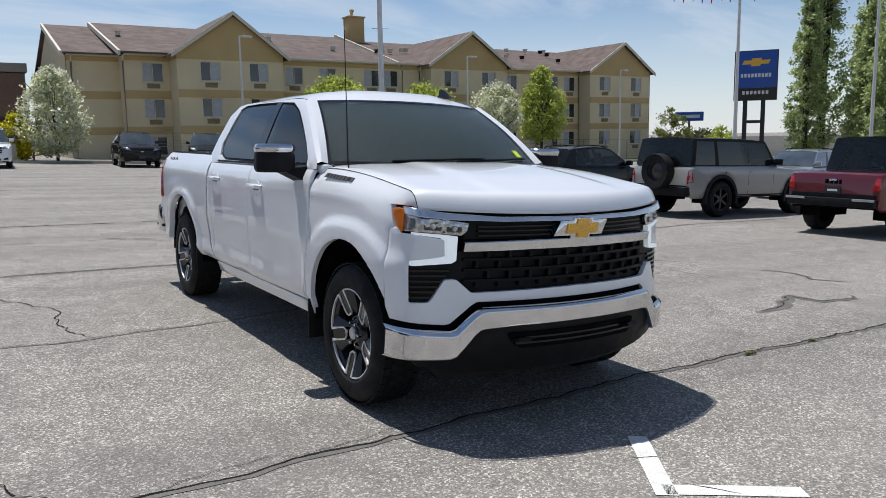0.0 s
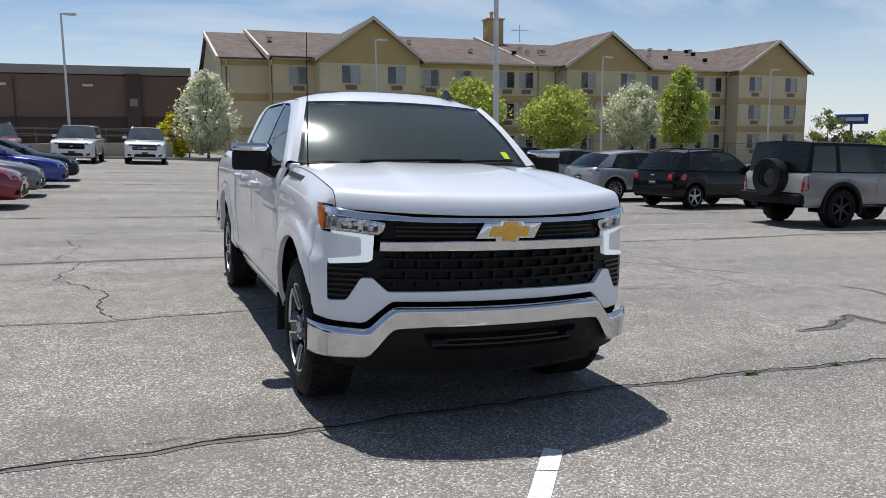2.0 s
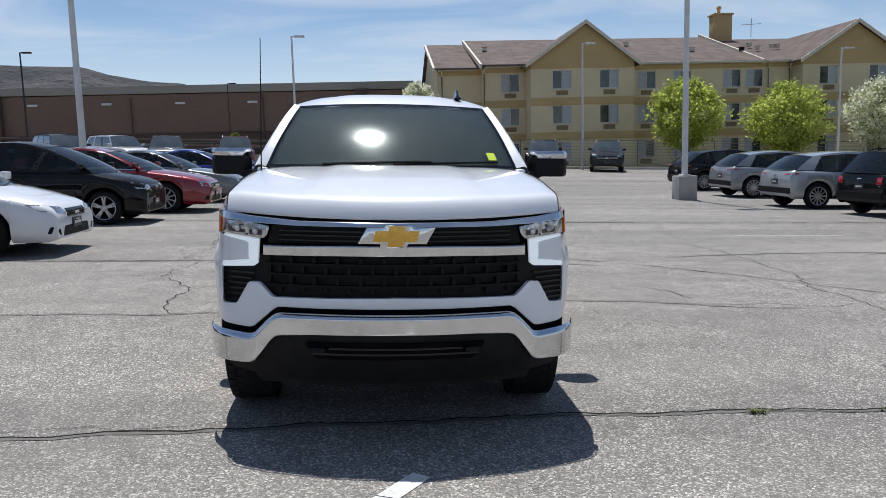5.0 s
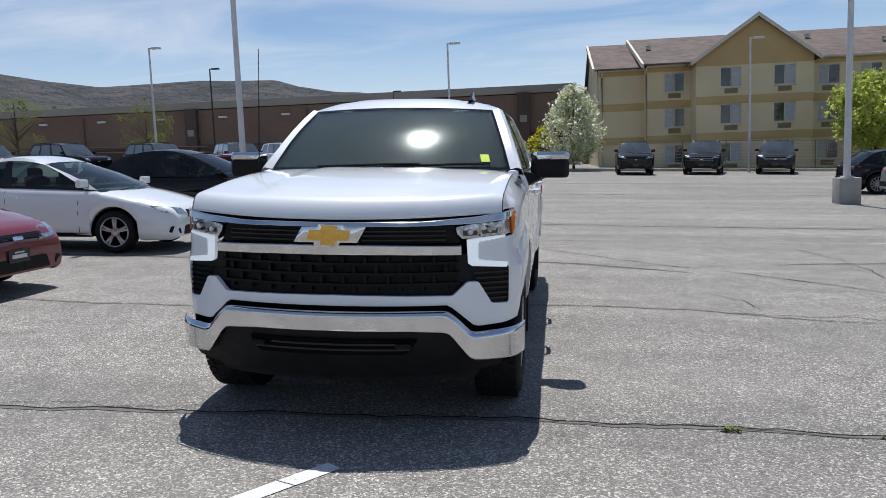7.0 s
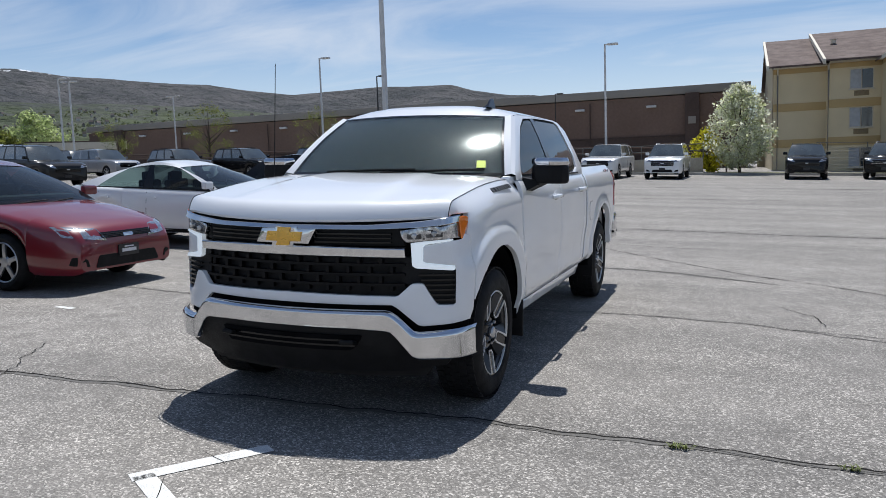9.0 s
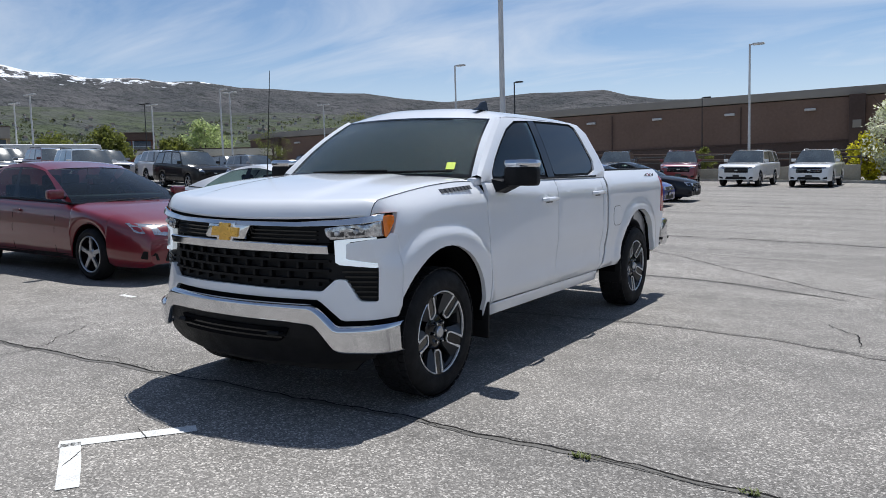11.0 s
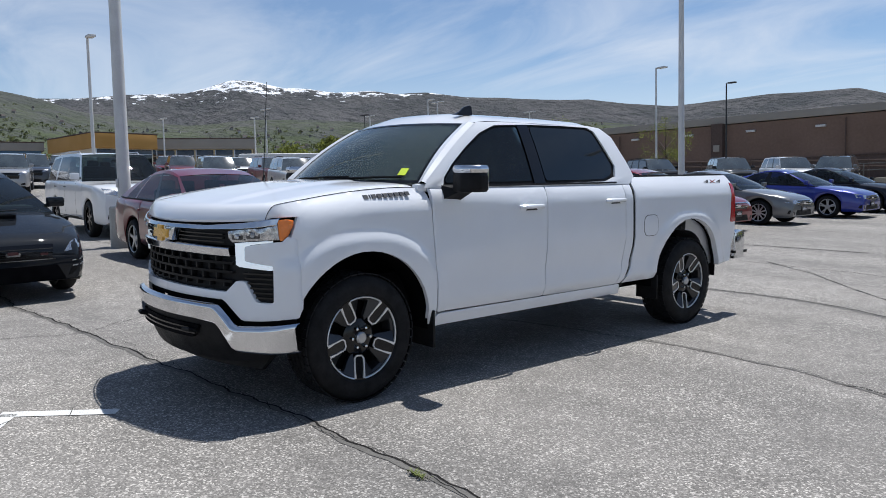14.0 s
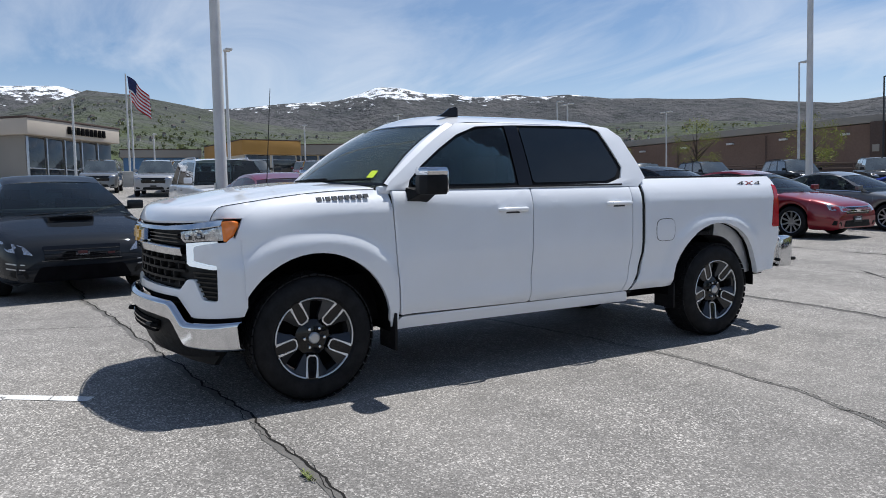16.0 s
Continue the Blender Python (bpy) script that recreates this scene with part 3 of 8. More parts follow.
    part("hub_plate", lathe([(0.0, w - 0.040), (0.080, w - 0.044), (0.118, w - 0.062), (0.120, w - 0.10), (0.0, w - 0.10)], 40, "x"), GLOSSBLK, hub)
    # added near-black disc, standing for the shade seen between the spokes
    part("brake_drum", lathe([(0.0, 0.022), (0.232, 0.022), (0.232, 0.0), (0.0, 0.0)], 40, "x"), DARKIN, hub)
    part("centre_cap", lathe([(0.0, w - 0.014), (0.030, w - 0.016), (0.038, w - 0.024), (0.038, w - 0.04), (0.0, w - 0.04)], 24, "x"), SILVERALLOY, hub, "silver centre cap")
    for k in range(6):
        a = radians(60 * k)
        part("wheel_nut", lathe([(0.0, w - 0.016), (0.010, w - 0.019), (0.0135, w - 0.045), (0.0, w - 0.045)], 6, "x",
                                (0, 0.068 * math.cos(a), 0.068 * math.sin(a))), CHROME, hub)
    return hub


def bars(parent, material, cells, place, thick, inward, name="letter_bar"):
    """Small plain bars where lettering stands."""
    for u0, u1, v0, v1 in cells:
        part(name, panel([(u0, v0), (u1, v0), (u1, v1), (u0, v1)], place, inward, thick, 0.2), material, parent)


def text_part(body, size, material, parent, m, depth=0.002, name="lettering"):
    cu = bpy.data.curves.new(name, "FONT")
    cu.body, cu.size, cu.extrude, cu.align_x = body, size, depth, "CENTER"
    tmp = bpy.data.objects.new(name, cu)
    scene.collection.objects.link(tmp)
    bpy.context.view_layer.update()
    me = bpy.data.meshes.new_from_object(tmp.evaluated_get(bpy.context.evaluated_depsgraph_get()))
    bpy.data.objects.remove(tmp)
    me.materials.clear()
    me.materials.append(material)
    ob = new(name, me)
    ob.parent = parent
    ob.matrix_local = m
    return ob


def truck():
    T = thing("pickup_truck", "white crew cab pickup truck with chrome grille and bumper", "pickup truck", stand(0, 0))
    IN_X, IN_Y = (-1, 0, 0), (0, 1, 0)

    def S(off=0.0):
        return lambda y, z: (sx(y, z, off), y, z)

    def U(off=0.0):
        return lambda y, z: (ux(z, off), y, z)

    def F(off=0.0, rake=0.03):
        return lambda x, z: (x, yf(x, off) + rake * (z - 0.9), z)

    def wrap(x, z, off, x1, y1):
        """The front, turned round the corner to run into the side at (x1, y1)."""
        s = 1 if x >= 0 else -1
        x = abs(x)
        if x <= 0.86:
            return s * x, yf(x, off)
        t = (x - 0.86) / 0.14
        y0 = yf(0.86, off)
        cx = x1 - 0.034
        cy = min(y0 + 0.62 * (cx - 0.86), y1 - 0.01)
        return (s * ((1 - t) ** 2 * 0.86 + 2 * t * (1 - t) * cx + t * t * x1), (1 - t) ** 2 * y0 + 2 * t * (1 - t) * cy + t * t * y1)

    def FW(x, z):
        y1 = min(-0.43, 0.045 - math.sqrt(0.530 ** 2 - (min(z, 0.70) - 0.445) ** 2) + 0.01)
        u, v = wrap(x, z, 0.0, sx(y1, z), y1)
        return (u, v + 0.03 * (z - 0.9) * max(0.0, 1 - max(0.0, abs(x) - 0.86) / 0.14), z)

    def chrome_bar(xs, low, high, place, tilt, depth):
        """A smooth bar across the front, lofted along x with one rounded section."""
        section = ((0.0, 0.9), (0.04, 0.28), (0.08, 0.03), (0.11, 0.0), (0.16, 0.0), (0.45, 0.0), (0.74, 0.0), (0.79, 0.0), (0.84, 0.03), (0.89, 0.14), (0.95, 0.42), (1.0, 0.95))
        n = 72
        verts = []
        for i in range(n + 1):
            x = -xs[-1] + 2 * xs[-1] * i / n
            a, b = float(np.interp(abs(x), xs, low)), float(np.interp(abs(x), xs, high))
            for v, back in section:
                z = a + (b - a) * v
                u, y = place(x, z)
                verts.append((u, y + depth * back + tilt * (b - a) * (0.8 - v) * (1 if v < 0.8 else 0), z))
        k = len(section)
        return quads(verts, [(i * k + j, i * k + j + 1, (i + 1) * k + j + 1, (i + 1) * k + j) for i in range(n) for j in range(k - 1)])

    # hood
    def hood(x, t):
        y0, y1 = yf(x, 0.004), 0.315 + 0.265 * x * x
        y = y0 + (y1 - y0) * t
        nose = 1 - (1 - min(1.0, t / 0.085)) ** 2.4
        z = 1.174 + 0.026 * (x / 0.85) ** 2 + 0.075 * nose + 0.157 * (1 - (1 - t) ** 1.7) - 0.05 * (x / 0.87) ** 4 * t
        z += 0.014 * (1 / (1 + math.exp((abs(x) - 0.47 + 0.08 * t) / 0.022)) - 0.5) * min(1, 4 * t)
        z -= 0.010 * max(0, (abs(x) - 0.80) / 0.07) ** 2
        return (x, y + 0.012 * (1 - nose), z)
    # sides
    fender = arc(0.045, 0.445, 0.530, 150, 4, 18) + [(0.590, 0.43), (0.640, 0.43), (0.612, 0.94), (0.595, 1.355)] + [hood(0.876, t)[1:] for t in (0.97, 0.8, 0.6, 0.45, 0.32, 0.22, 0.14, 0.09, 0.06, 0.04, 0.02, 0.0)] + [
              (-0.552, 1.205), (-0.410, 1.207), (-0.460, 1.085), (-0.428, 1.076)]
    edge = [hood(0.876, (k / 60) ** 1.6)[1:] for k in range(61)]
    ey, ez = [p[0] for p in edge], [p[1] for p in edge]

    def shoulder(y, z):
        """The fender side, rolled over at the top to meet the hood."""
        top = float(np.interp(y, ey, ez))
        b = min(1.0, max(0.0, (z - top + 0.19) / 0.185)) ** 2.3
        return (sx(y, z) * (1 - b) + 0.879 * b, y, z)
    both("front_fender", panel(fender, shoulder, IN_X, 0.03, 0.022, 0.003), WHITE, T)
    both("front_door", panel(rounded([(0.648, 0.508), (1.752, 0.500), (1.762, 1.362), (0.602, 1.362), (0.620, 0.94)], 0.02), S(), IN_X, 0.03, 0.05, 0.004), WHITE, T)
    both("rear_door", panel(rounded([(1.760, 0.500), (2.700, 0.500), (2.745, 0.62), (2.775, 0.85), (2.775, 1.362), (1.770, 1.362)], 0.02), S(), IN_X, 0.03, 0.05, 0.004), WHITE, T)
    both("cab_corner", panel([(2.706, 0.500), (2.775, 0.500), (2.85, 0.64), (2.888, 0.82), (2.884, 1.362), (2.781, 1.362), (2.781, 0.85), (2.751, 0.62)], S(), IN_X, 0.03, 0.05, 0.004), WHITE, T)
    both("rocker_panel", panel(rounded([(0.600, 0.405), (2.800, 0.405), (2.770, 0.494), (0.656, 0.494)], 0.02), S(), IN_X, 0.04, 0.12, 0.006), WHITE, T)
    bed = [(2.800, 0.500), (3.16, 0.500)] + arc(3.805, 0.470, 0.555, 176, 8, 18) + [(4.37, 0.535), (4.60, 0.56), (4.655, 0.82), (4.625, 1.40), (4.60, 1.428), (2.924, 1.418), (2.923, 0.82), (2.889, 0.64)]
    both("bed_side", panel(bed, S(), IN_X, 0.05, 0.035, 0.004), WHITE, T)
    both("bed_rail_cap", panel(rounded([(2.93, 1.415), (4.60, 1.425), (4.60, 1.442), (2.93, 1.434)], 0.008), S(-0.035), IN_X, 0.07, 0.3), BLACKPL, T, "black plastic rail cap")
    # wheel wells, and an added near-black block that keeps the cab dark inside
    for cy, cz, r in ((0.045, 0.445, 0.535), (3.805, 0.470, 0.560)):
        pts = arc(cy, cz, r, 185, -5, 16)
        verts = [(x, y, z) for y, z in pts for x in (0.94, 0.52)]
        bm = quads(verts, [(2 * i, 2 * i + 1, 2 * i + 3, 2 * i + 2) for i in range(len(pts) - 1)] + [tuple(2 * i + 1 for i in range(len(pts)))])
        both("wheel_well", bm, DARKIN, T)
    both("arch_liner", panel(arc(3.805, 0.470, 0.552, 8, 88, 10) + arc(3.805, 0.470, 0.44, 88, 8, 10), S(-0.085), IN_X, 0.25, 0.1), SILVERALLOY, T, "light grey inner arch panel")
    part("underbody", box((0, 1.95, 0.62), (1.50, 4.6, 0.34), 0.03), DARKIN, T)
    part("frame", merge(box((0.42, 1.95, 0.42), (0.12, 5.2, 0.16), 0.02), box((-0.42, 1.95, 0.42), (0.12, 5.2, 0.16), 0.02)), DARKIN, T)
    for y in (0.03, 3.84):
        part("axle", tube([(-0.8, y, WHEEL_R), (0, y, WHEEL_R - 0.02), (0.8, y, WHEEL_R)], 0.055, 12), DARKIN, T)
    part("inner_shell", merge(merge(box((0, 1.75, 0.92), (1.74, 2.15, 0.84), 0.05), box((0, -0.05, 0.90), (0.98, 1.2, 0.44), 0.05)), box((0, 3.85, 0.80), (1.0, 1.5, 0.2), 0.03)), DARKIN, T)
    part("bed_floor", box((0, 3.78, 0.93), (1.76, 1.66, 0.04), 0.005), BLACKPL, T)
    part("bed_front_wall", box((0, 2.945, 1.16), (1.80, 0.04, 0.48), 0.01), WHITE, T)
    part("tailgate", box((0, 4.615, 1.10), (1.62, 0.07, 0.62), 0.02), WHITE, T)
    both("tail_lamp", panel(rounded([(4.545, 0.96), (4.640, 0.96), (4.622, 1.34), (4.575, 1.36)], 0.02), S(0.006), IN_X, 0.10, 0.1), REDLENS, T, "red tail lamp")
    # added black strip that stands for the shade in the cab-to-bed gap
    both("cab_gap_seal", panel([(2.77, 0.47), (2.825, 0.47), (2.922, 0.82), (2.922, 1.40), (2.882, 1.40), (2.88, 0.82)], S(-0.012), IN_X, 0.03, 0.1), BLACKPL, T)
    both("mud_flap", box((0.86, 0.605, 0.40), (0.24, 0.022, 0.26), 0.008), BLACKPL, T, "black rubber mud flap")
    both("mud_flap", box((0.88, 3.27, 0.42), (0.22, 0.022, 0.22), 0.008), BLACKPL, T, "black rubber mud flap")
    # cab above the belt line
    ring = [((0.560, 1.362), (0.735, 1.378)), ((0.595, 1.415), (0.755, 1.430)), ((0.755, 1.535), (0.860, 1.525)), ((0.945, 1.672), (1.035, 1.648)), ((1.105, 1.775), (1.215, 1.755)),
            ((1.235, 1.840), (1.40, 1.820)), ((1.70, 1.860), (1.75, 1.838)), ((2.20, 1.860), (2.20, 1.845)), ((2.58, 1.858), (2.54, 1.842)), ((2.72, 1.842), (2.605, 1.810)),
            ((2.825, 1.765), (2.66, 1.70)), ((2.925, 1.56), (2.745, 1.515)), ((2.975, 1.43), (2.705, 1.425)), ((2.884, 1.362), (2.56, 1.386)), ((1.76, 1.362), (1.76, 1.380))]
    rb = bmesh.new()
    loops = []
    for o, i in ring:
        loops.append([rb.verts.new((ux(z, dx), y, z)) for (y, z), dx in ((o, 0.0), ((o[0] * 0.5 + i[0] * 0.5, o[1] * 0.5 + i[1] * 0.5), 0.004), (i, 0.0), (i, -0.035))])
    for a, b in zip(loops, loops[1:] + loops[:1]):
        for k in range(3):
            rb.faces.new((a[k], a[k + 1], b[k + 1], b[k]))
    bmesh.ops.recalc_face_normals(rb, faces=rb.faces[:])
    both("cab_side_frame", rb, WHITE, T)
    opening = [i for _, i in ring]
    first = next(i for i in range(len(opening)) if opening[i][0] > 1.70 and opening[i - 1][0] <= 1.70)
    behind = [p for p in opening[first:] + opening[:first] if p[0] > 1.70]
    ends = [(1.70, 1.383), (1.70, 1.835)]
    behind += ends if abs(behind[-1][1] - 1.383) < abs(behind[-1][1] - 1.835) else ends[::-1]
    both("window_surround", panel(behind, U(-0.016), IN_X, 0.01, 0.12), BLACKPL, T, "black window surround")
    pane = rounded([(0.775, 1.395), (1.655, 1.398), (1.650, 1.818), (1.41, 1.802), (1.23, 1.738), (1.045, 1.630), (0.875, 1.512), (0.775, 1.425)], 0.03)
    seal = bmesh.new()
    hoops = []
    for y, z in pane:
        oy2, oz2 = 1.32 + (y - 1.32) * 1.13, 1.56 + (z - 1.56) * 1.16
        iy2, iz2 = 1.32 + (y - 1.32) * 0.975, 1.56 + (z - 1.56) * 0.965
        hoops.append([seal.verts.new((ux(b, -0.015), a, b)) for a, b in ((oy2, oz2), (iy2, iz2))])
    for a, b in zip(hoops, hoops[1:] + hoops[:1]):
        seal.faces.new((a[0], a[1], b[1], b[0]))
    bmesh.ops.recalc_face_normals(seal, faces=seal.faces[:])
    both("window_seal", seal, BLACKPL, T, "black window seal")
    both("front_side_window", panel(pane, U(-0.008), IN_X, 0.006, 0.12), DOORGLASS, T, "greenish side window glass")
    both("rear_side_window", panel(rounded([(1.815, 1.400), (2.54, 1.405), (2.66, 1.44), (2.705, 1.51), (2.575, 1.80), (2.50, 1.822), (1.800, 1.820)], 0.03), U(-0.008), IN_X, 0.006, 0.12), CARGLASS, T, "dark tinted side window glass")
    both("b_pillar_trim", panel([(1.672, 1.383), (1.800, 1.383), (1.785, 1.836), (1.665, 1.832)], U(-0.004), IN_X, 0.012, 0.12), GLOSSBLK, T, "gloss black pillar trim")
    both("belt_moulding", panel([(0.72, 1.364), (2.70, 1.370), (2.70, 1.384), (0.74, 1.379)], lambda y, z: (ux(z, 0.006), y, z), IN_X, 0.02, 0.3), BLACKPL, T)
    # roof
    rv, n1, n2 = [], 25, 18
    for j in range(n2):
        for i in range(n1):
            u = -1 + 2 * i / (n1 - 1)
            t = j / (n2 - 1)
            y0, y1 = 1.050 + 0.110 * u * u, 2.80 - 0.06 * u ** 4
            y = y0 + (y1 - y0) * t
            z = 1.853 + 0.072 * (1 - abs(u) ** 3.4) + 0.012 * math.sin(math.pi * min(1, t * 1.1)) * (1 - u * u)
            lead = max(0, 1 - t / 0.16) ** 2
            z = z * (1 - lead) + (1.843 - 0.020 * u * u) * lead
            z -= 0.075 * max(0, (t - 0.86) / 0.14) ** 2.2
            rv.append((u * (0.712 + 0.008 * (1 - abs(2 * t - 1))), y, z - 0.006 * (math.exp(-((abs(u) - 0.62) / 0.05) ** 2))))
    rf = [(j * n1 + i, j * n1 + i + 1, (j + 1) * n1 + i + 1, (j + 1) * n1 + i) for j in range(n2 - 1) for i in range(n1 - 1)]
    part("roof", quads(rv, rf), WHITE, T)
    both("pillar_base", box((0.866, 0.610, 1.362), (0.076, 0.17, 0.058), 0.026), WHITE, T)

    def ws(u, v, off=0.0):
        x = u * (0.846 - 0.170 * v)
        k = math.sin(math.pi * v)
        y = 0.36 + 0.22 * u * u * (1 - v) + 0.10 * u * u * v + (1.05 - 0.36) * v - 0.02 * k
        return (x, y - off * 0.5, 1.392 + 0.450 * v - 0.018 * u * u * v + 0.03 * k * (1 - 0.2 * u * u) + off)
    wsb = panel(rounded([(-1, 0), (1, 0), (1, 1), (-1, 1)], 0.06), lambda u, v: ws(u, v), (0, 0.4, -0.9), 0.006, 0.12)
    screen = part("windscreen", wsb, WINDSHIELD, T, "tinted windscreen glass", smooth=60)
    screen.visible_shadow = False
    for name, o in (("windscreen_border", [(-1, 0), (1, 0), (1, 1), (-1, 1)]),):
        bm = bmesh.new()
        inner = [(u * 0.978, 0.032 + v * 0.935) for u, v in o]
        m = 14
        vo, vi = [], []
        for k in range(4):
            for i in range(m):
                t = i / m
                vo.append(bm.verts.new(ws(o[k][0] + (o[(k + 1) % 4][0] - o[k][0]) * t, o[k][1] + (o[(k + 1) % 4][1] - o[k][1]) * t, 0.003)))
                vi.append(bm.verts.new(ws(inner[k][0] + (inner[(k + 1) % 4][0] - inner[k][0]) * t, inner[k][1] + (inner[(k + 1) % 4][1] - inner[k][1]) * t, 0.003)))
        for i in range(len(vo)):
            j = (i + 1) % len(vo)
            bm.faces.new((vo[i], vo[j], vi[j], vi[i]))
        part(name, bm, GLOSSBLK, screen, "black printed glass border")
    part("camera_housing", panel(rounded([(-0.12, 0.80), (0.12, 0.80), (0.14, 0.97), (-0.14, 0.97)], 0.03), lambda u, v: ws(u, v, -0.012), (0, 0.3, -0.9), 0.03, 0.2), BLACKPL, screen)
    part("windscreen_sticker", panel([(0.785, 0.10), (0.855, 0.10), (0.852, 0.195), (0.782, 0.195)], lambda u, v: ws(u, v, 0.004), (0, 0.3, -0.9), 0.001, 0.2), STICKER, screen, "yellow-green price sticker")
    pillar = bmesh.new()
    rows = []
    for k in range(13):
        v = k / 12
        a = Vector(ws(1, v, 0.004))
        zo = a.z
        yo = float(np.interp(zo, (1.362, 1.415, 1.535, 1.672, 1.775, 1.840), (0.560, 0.595, 0.755, 0.945, 1.105, 1.235)))
        b = Vector((ux(zo), yo, zo))
        c = (a + b) / 2 + Vector((0.012, -0.014, 0.012))
        rows.append([pillar.verts.new(p) for p in (a, c, b)])
    for a, b in zip(rows, rows[1:]):
        for k in range(2):
            pillar.faces.new((a[k], a[k + 1], b[k + 1], b[k]))
    bmesh.ops.recalc_face_normals(pillar, faces=pillar.faces[:])
    both("a_pillar", pillar, WHITE, T)
    part("cab_rear_wall", panel(rounded([(-0.86, 0), (0.86, 0), (0.70, 1), (-0.70, 1)], 0.05), lambda u, v: (u, 2.985 - 0.17 * v, 1.40 + 0.41 * v), (0, -1, 0), 0.03, 0.3), WHITE, T)
    part("rear_window", panel(rounded([(-0.66, 0.15), (0.66, 0.15), (0.58, 0.86), (-0.58, 0.86)], 0.04), lambda u, v: (u, 2.995 - 0.17 * v, 1.40 + 0.41 * v), (0, -1, 0), 0.01, 0.3), CARGLASS, T)
    both("cab_rear_corner", panel([(0, 0), (1, 0), (1, 1), (0, 1)], lambda u, v: (0.70 + (1 - v) * 0.16 + u * (ux(1.40 + 0.41 * v) - 0.70 - (1 - v) * 0.16), 2.985 - 0.17 * v - 0.05 * u * u, 1.40 + 0.40 * v), IN_X, 0.01, 0.34), WHITE, T)

    # hood skin
    part("hood", panel([(-0.872, 0), (0.872, 0), (0.872, 1), (-0.872, 1)], lambda x, t: hood(x, t ** 1.7), (0, 0.35, -0.9), 0.014, 0.034), WHITE, T)
    both("hood_seam", tube([(x + 0.0028, y, z + 0.0015) for x, y, z in (hood(0.872, (k / 40) ** 1.6) for k in range(41))], 0.0021, 5), DARKIN, T, "dark seam beside the hood")
    part("cowl", panel([(-0.82, 0), (0.82, 0), (0.82, 1), (-0.82, 1)], lambda x, t: (x, 0.300 + 0.26 * x * x + 0.11 * t, 1.372 + 0.016 * t), (0, 0, -1), 0.03, 0.2), BLACKPL, T)
    for s in (0.0, 0.55):
        part("wiper", tube([ws(-0.55 + s, 0.02, 0.014), ws(0.05 + s, 0.045, 0.016), ws(0.30 + s, 0.06, 0.012)], 0.008, 6), BLACKPL, T)

    # front
    part("hood_gap", panel(rounded([(-0.84, 1.150), (-0.6, 1.140), (0.6, 1.140), (0.84, 1.150), (0.84, 1.198), (0.6, 1.182), (-0.6, 1.182), (-0.84, 1.198)], 0.01), F(0.028), IN_Y, 0.04, 0.1), DARKIN, T)
    part("upper_chrome_strip", chrome_bar((0.0, 0.485, 0.745, 0.885, 0.950), (1.126, 1.128, 1.138, 1.152, 1.164), (1.150, 1.154, 1.173, 1.194, 1.204), lambda x, z: wrap(x, z, -0.010, sx(-0.43, z) + 0.006, -0.43), -0.45, 0.012), CHROME, T,
         "chrome strip under the hood edge", smooth=50)
    part("grille_backing", panel([(-0.66, 0.765), (0.66, 0.765), (0.66, 1.135), (-0.66, 1.135)], F(0.075), IN_Y, 0.02, 0.1), DARKIN, T)
    part("grille_bar", chrome_bar((0.0, 0.30, 0.672), (0.975, 0.975, 0.969), (1.040, 1.038, 1.030), lambda x, z: (x, yf(x, -0.018)), 0.22, 0.03), CHROME, T, "chrome grille bar", smooth=50)
    both("upper_grille_louvre", panel(rounded([(0.135, 1.036), (0.655, 1.034), (0.630, 1.128), (0.15, 1.128)], 0.01), F(0.030), IN_Y, 0.03, 0.1), BLACKPL, T)
    for z in (1.050, 1.074, 1.096):
        both("upper_grille_bar", panel([(0.165, z), (0.590, z), (0.590, z + 0.008), (0.165, z + 0.008)], F(0.012), IN_Y, 0.02, 0.1), GLOSSBLK, T)
    part("lower_grille", panel(rounded([(-0.70, 0.972), (0.70, 0.972), (0.70, 0.835), (0.625, 0.758), (-0.625, 0.758), (-0.70, 0.835)], 0.02), F(0.05), IN_Y, 0.02, 0.1), BLACKPL, T)
    for z in (0.812, 0.868, 0.922):
        part("grille_slat", panel([(-0.66, z), (0.66, z), (0.66, z + 0.016), (-0.66, z + 0.014)], F(0.016), IN_Y, 0.04, 0.08), GRILLE, T)
    for row, (z0, z1) in enumerate(((0.785, 0.812), (0.828, 0.868), (0.884, 0.922), (0.938, 0.966))):
        for k in range(-5, 6):
            x = 0.118 * k + (0.059 if row % 2 else 0)
            if abs(x) < 0.64:
                part("grille_rib", box((x, yf(x, 0.040), (z0 + z1) / 2), (0.020, 0.045, z1 - z0), 0.003), GRILLE, T)
    bowtie = [(-0.170, -0.033), (-0.150, 0.033), (-0.058, 0.033), (-0.048, 0.062), (0.068, 0.062), (0.058, 0.033), (0.170, 0.033), (0.150, -0.033), (0.058, -0.033), (0.048, -0.062), (-0.068, -0.062), (-0.058, -0.033)]
    plate = [(-0.190, -0.048), (-0.145, 0.052), (-0.06, 0.052), (-0.05, 0.070), (0.08, 0.070), (0.08, 0.052), (0.195, 0.052), (0.150, -0.048), (0.06, -0.048), (0.05, -0.072), (-0.08, -0.072), (-0.08, -0.048)]
    badge = part("badge_surround", panel(plate, lambda x, z: (x, yf(x, -0.028), z * 0.80 + 1.085), IN_Y, 0.05, 0.03, 0.004), CHROME, T, "chrome badge surround")
    part("badge", panel([(u * 0.68, v * 0.82) for u, v in bowtie], lambda x, z: (x, yf(x, -0.040), z + 1.085), IN_Y, 0.015, 0.06, 0.003), GOLD, badge, "plain gold cross-shaped badge")
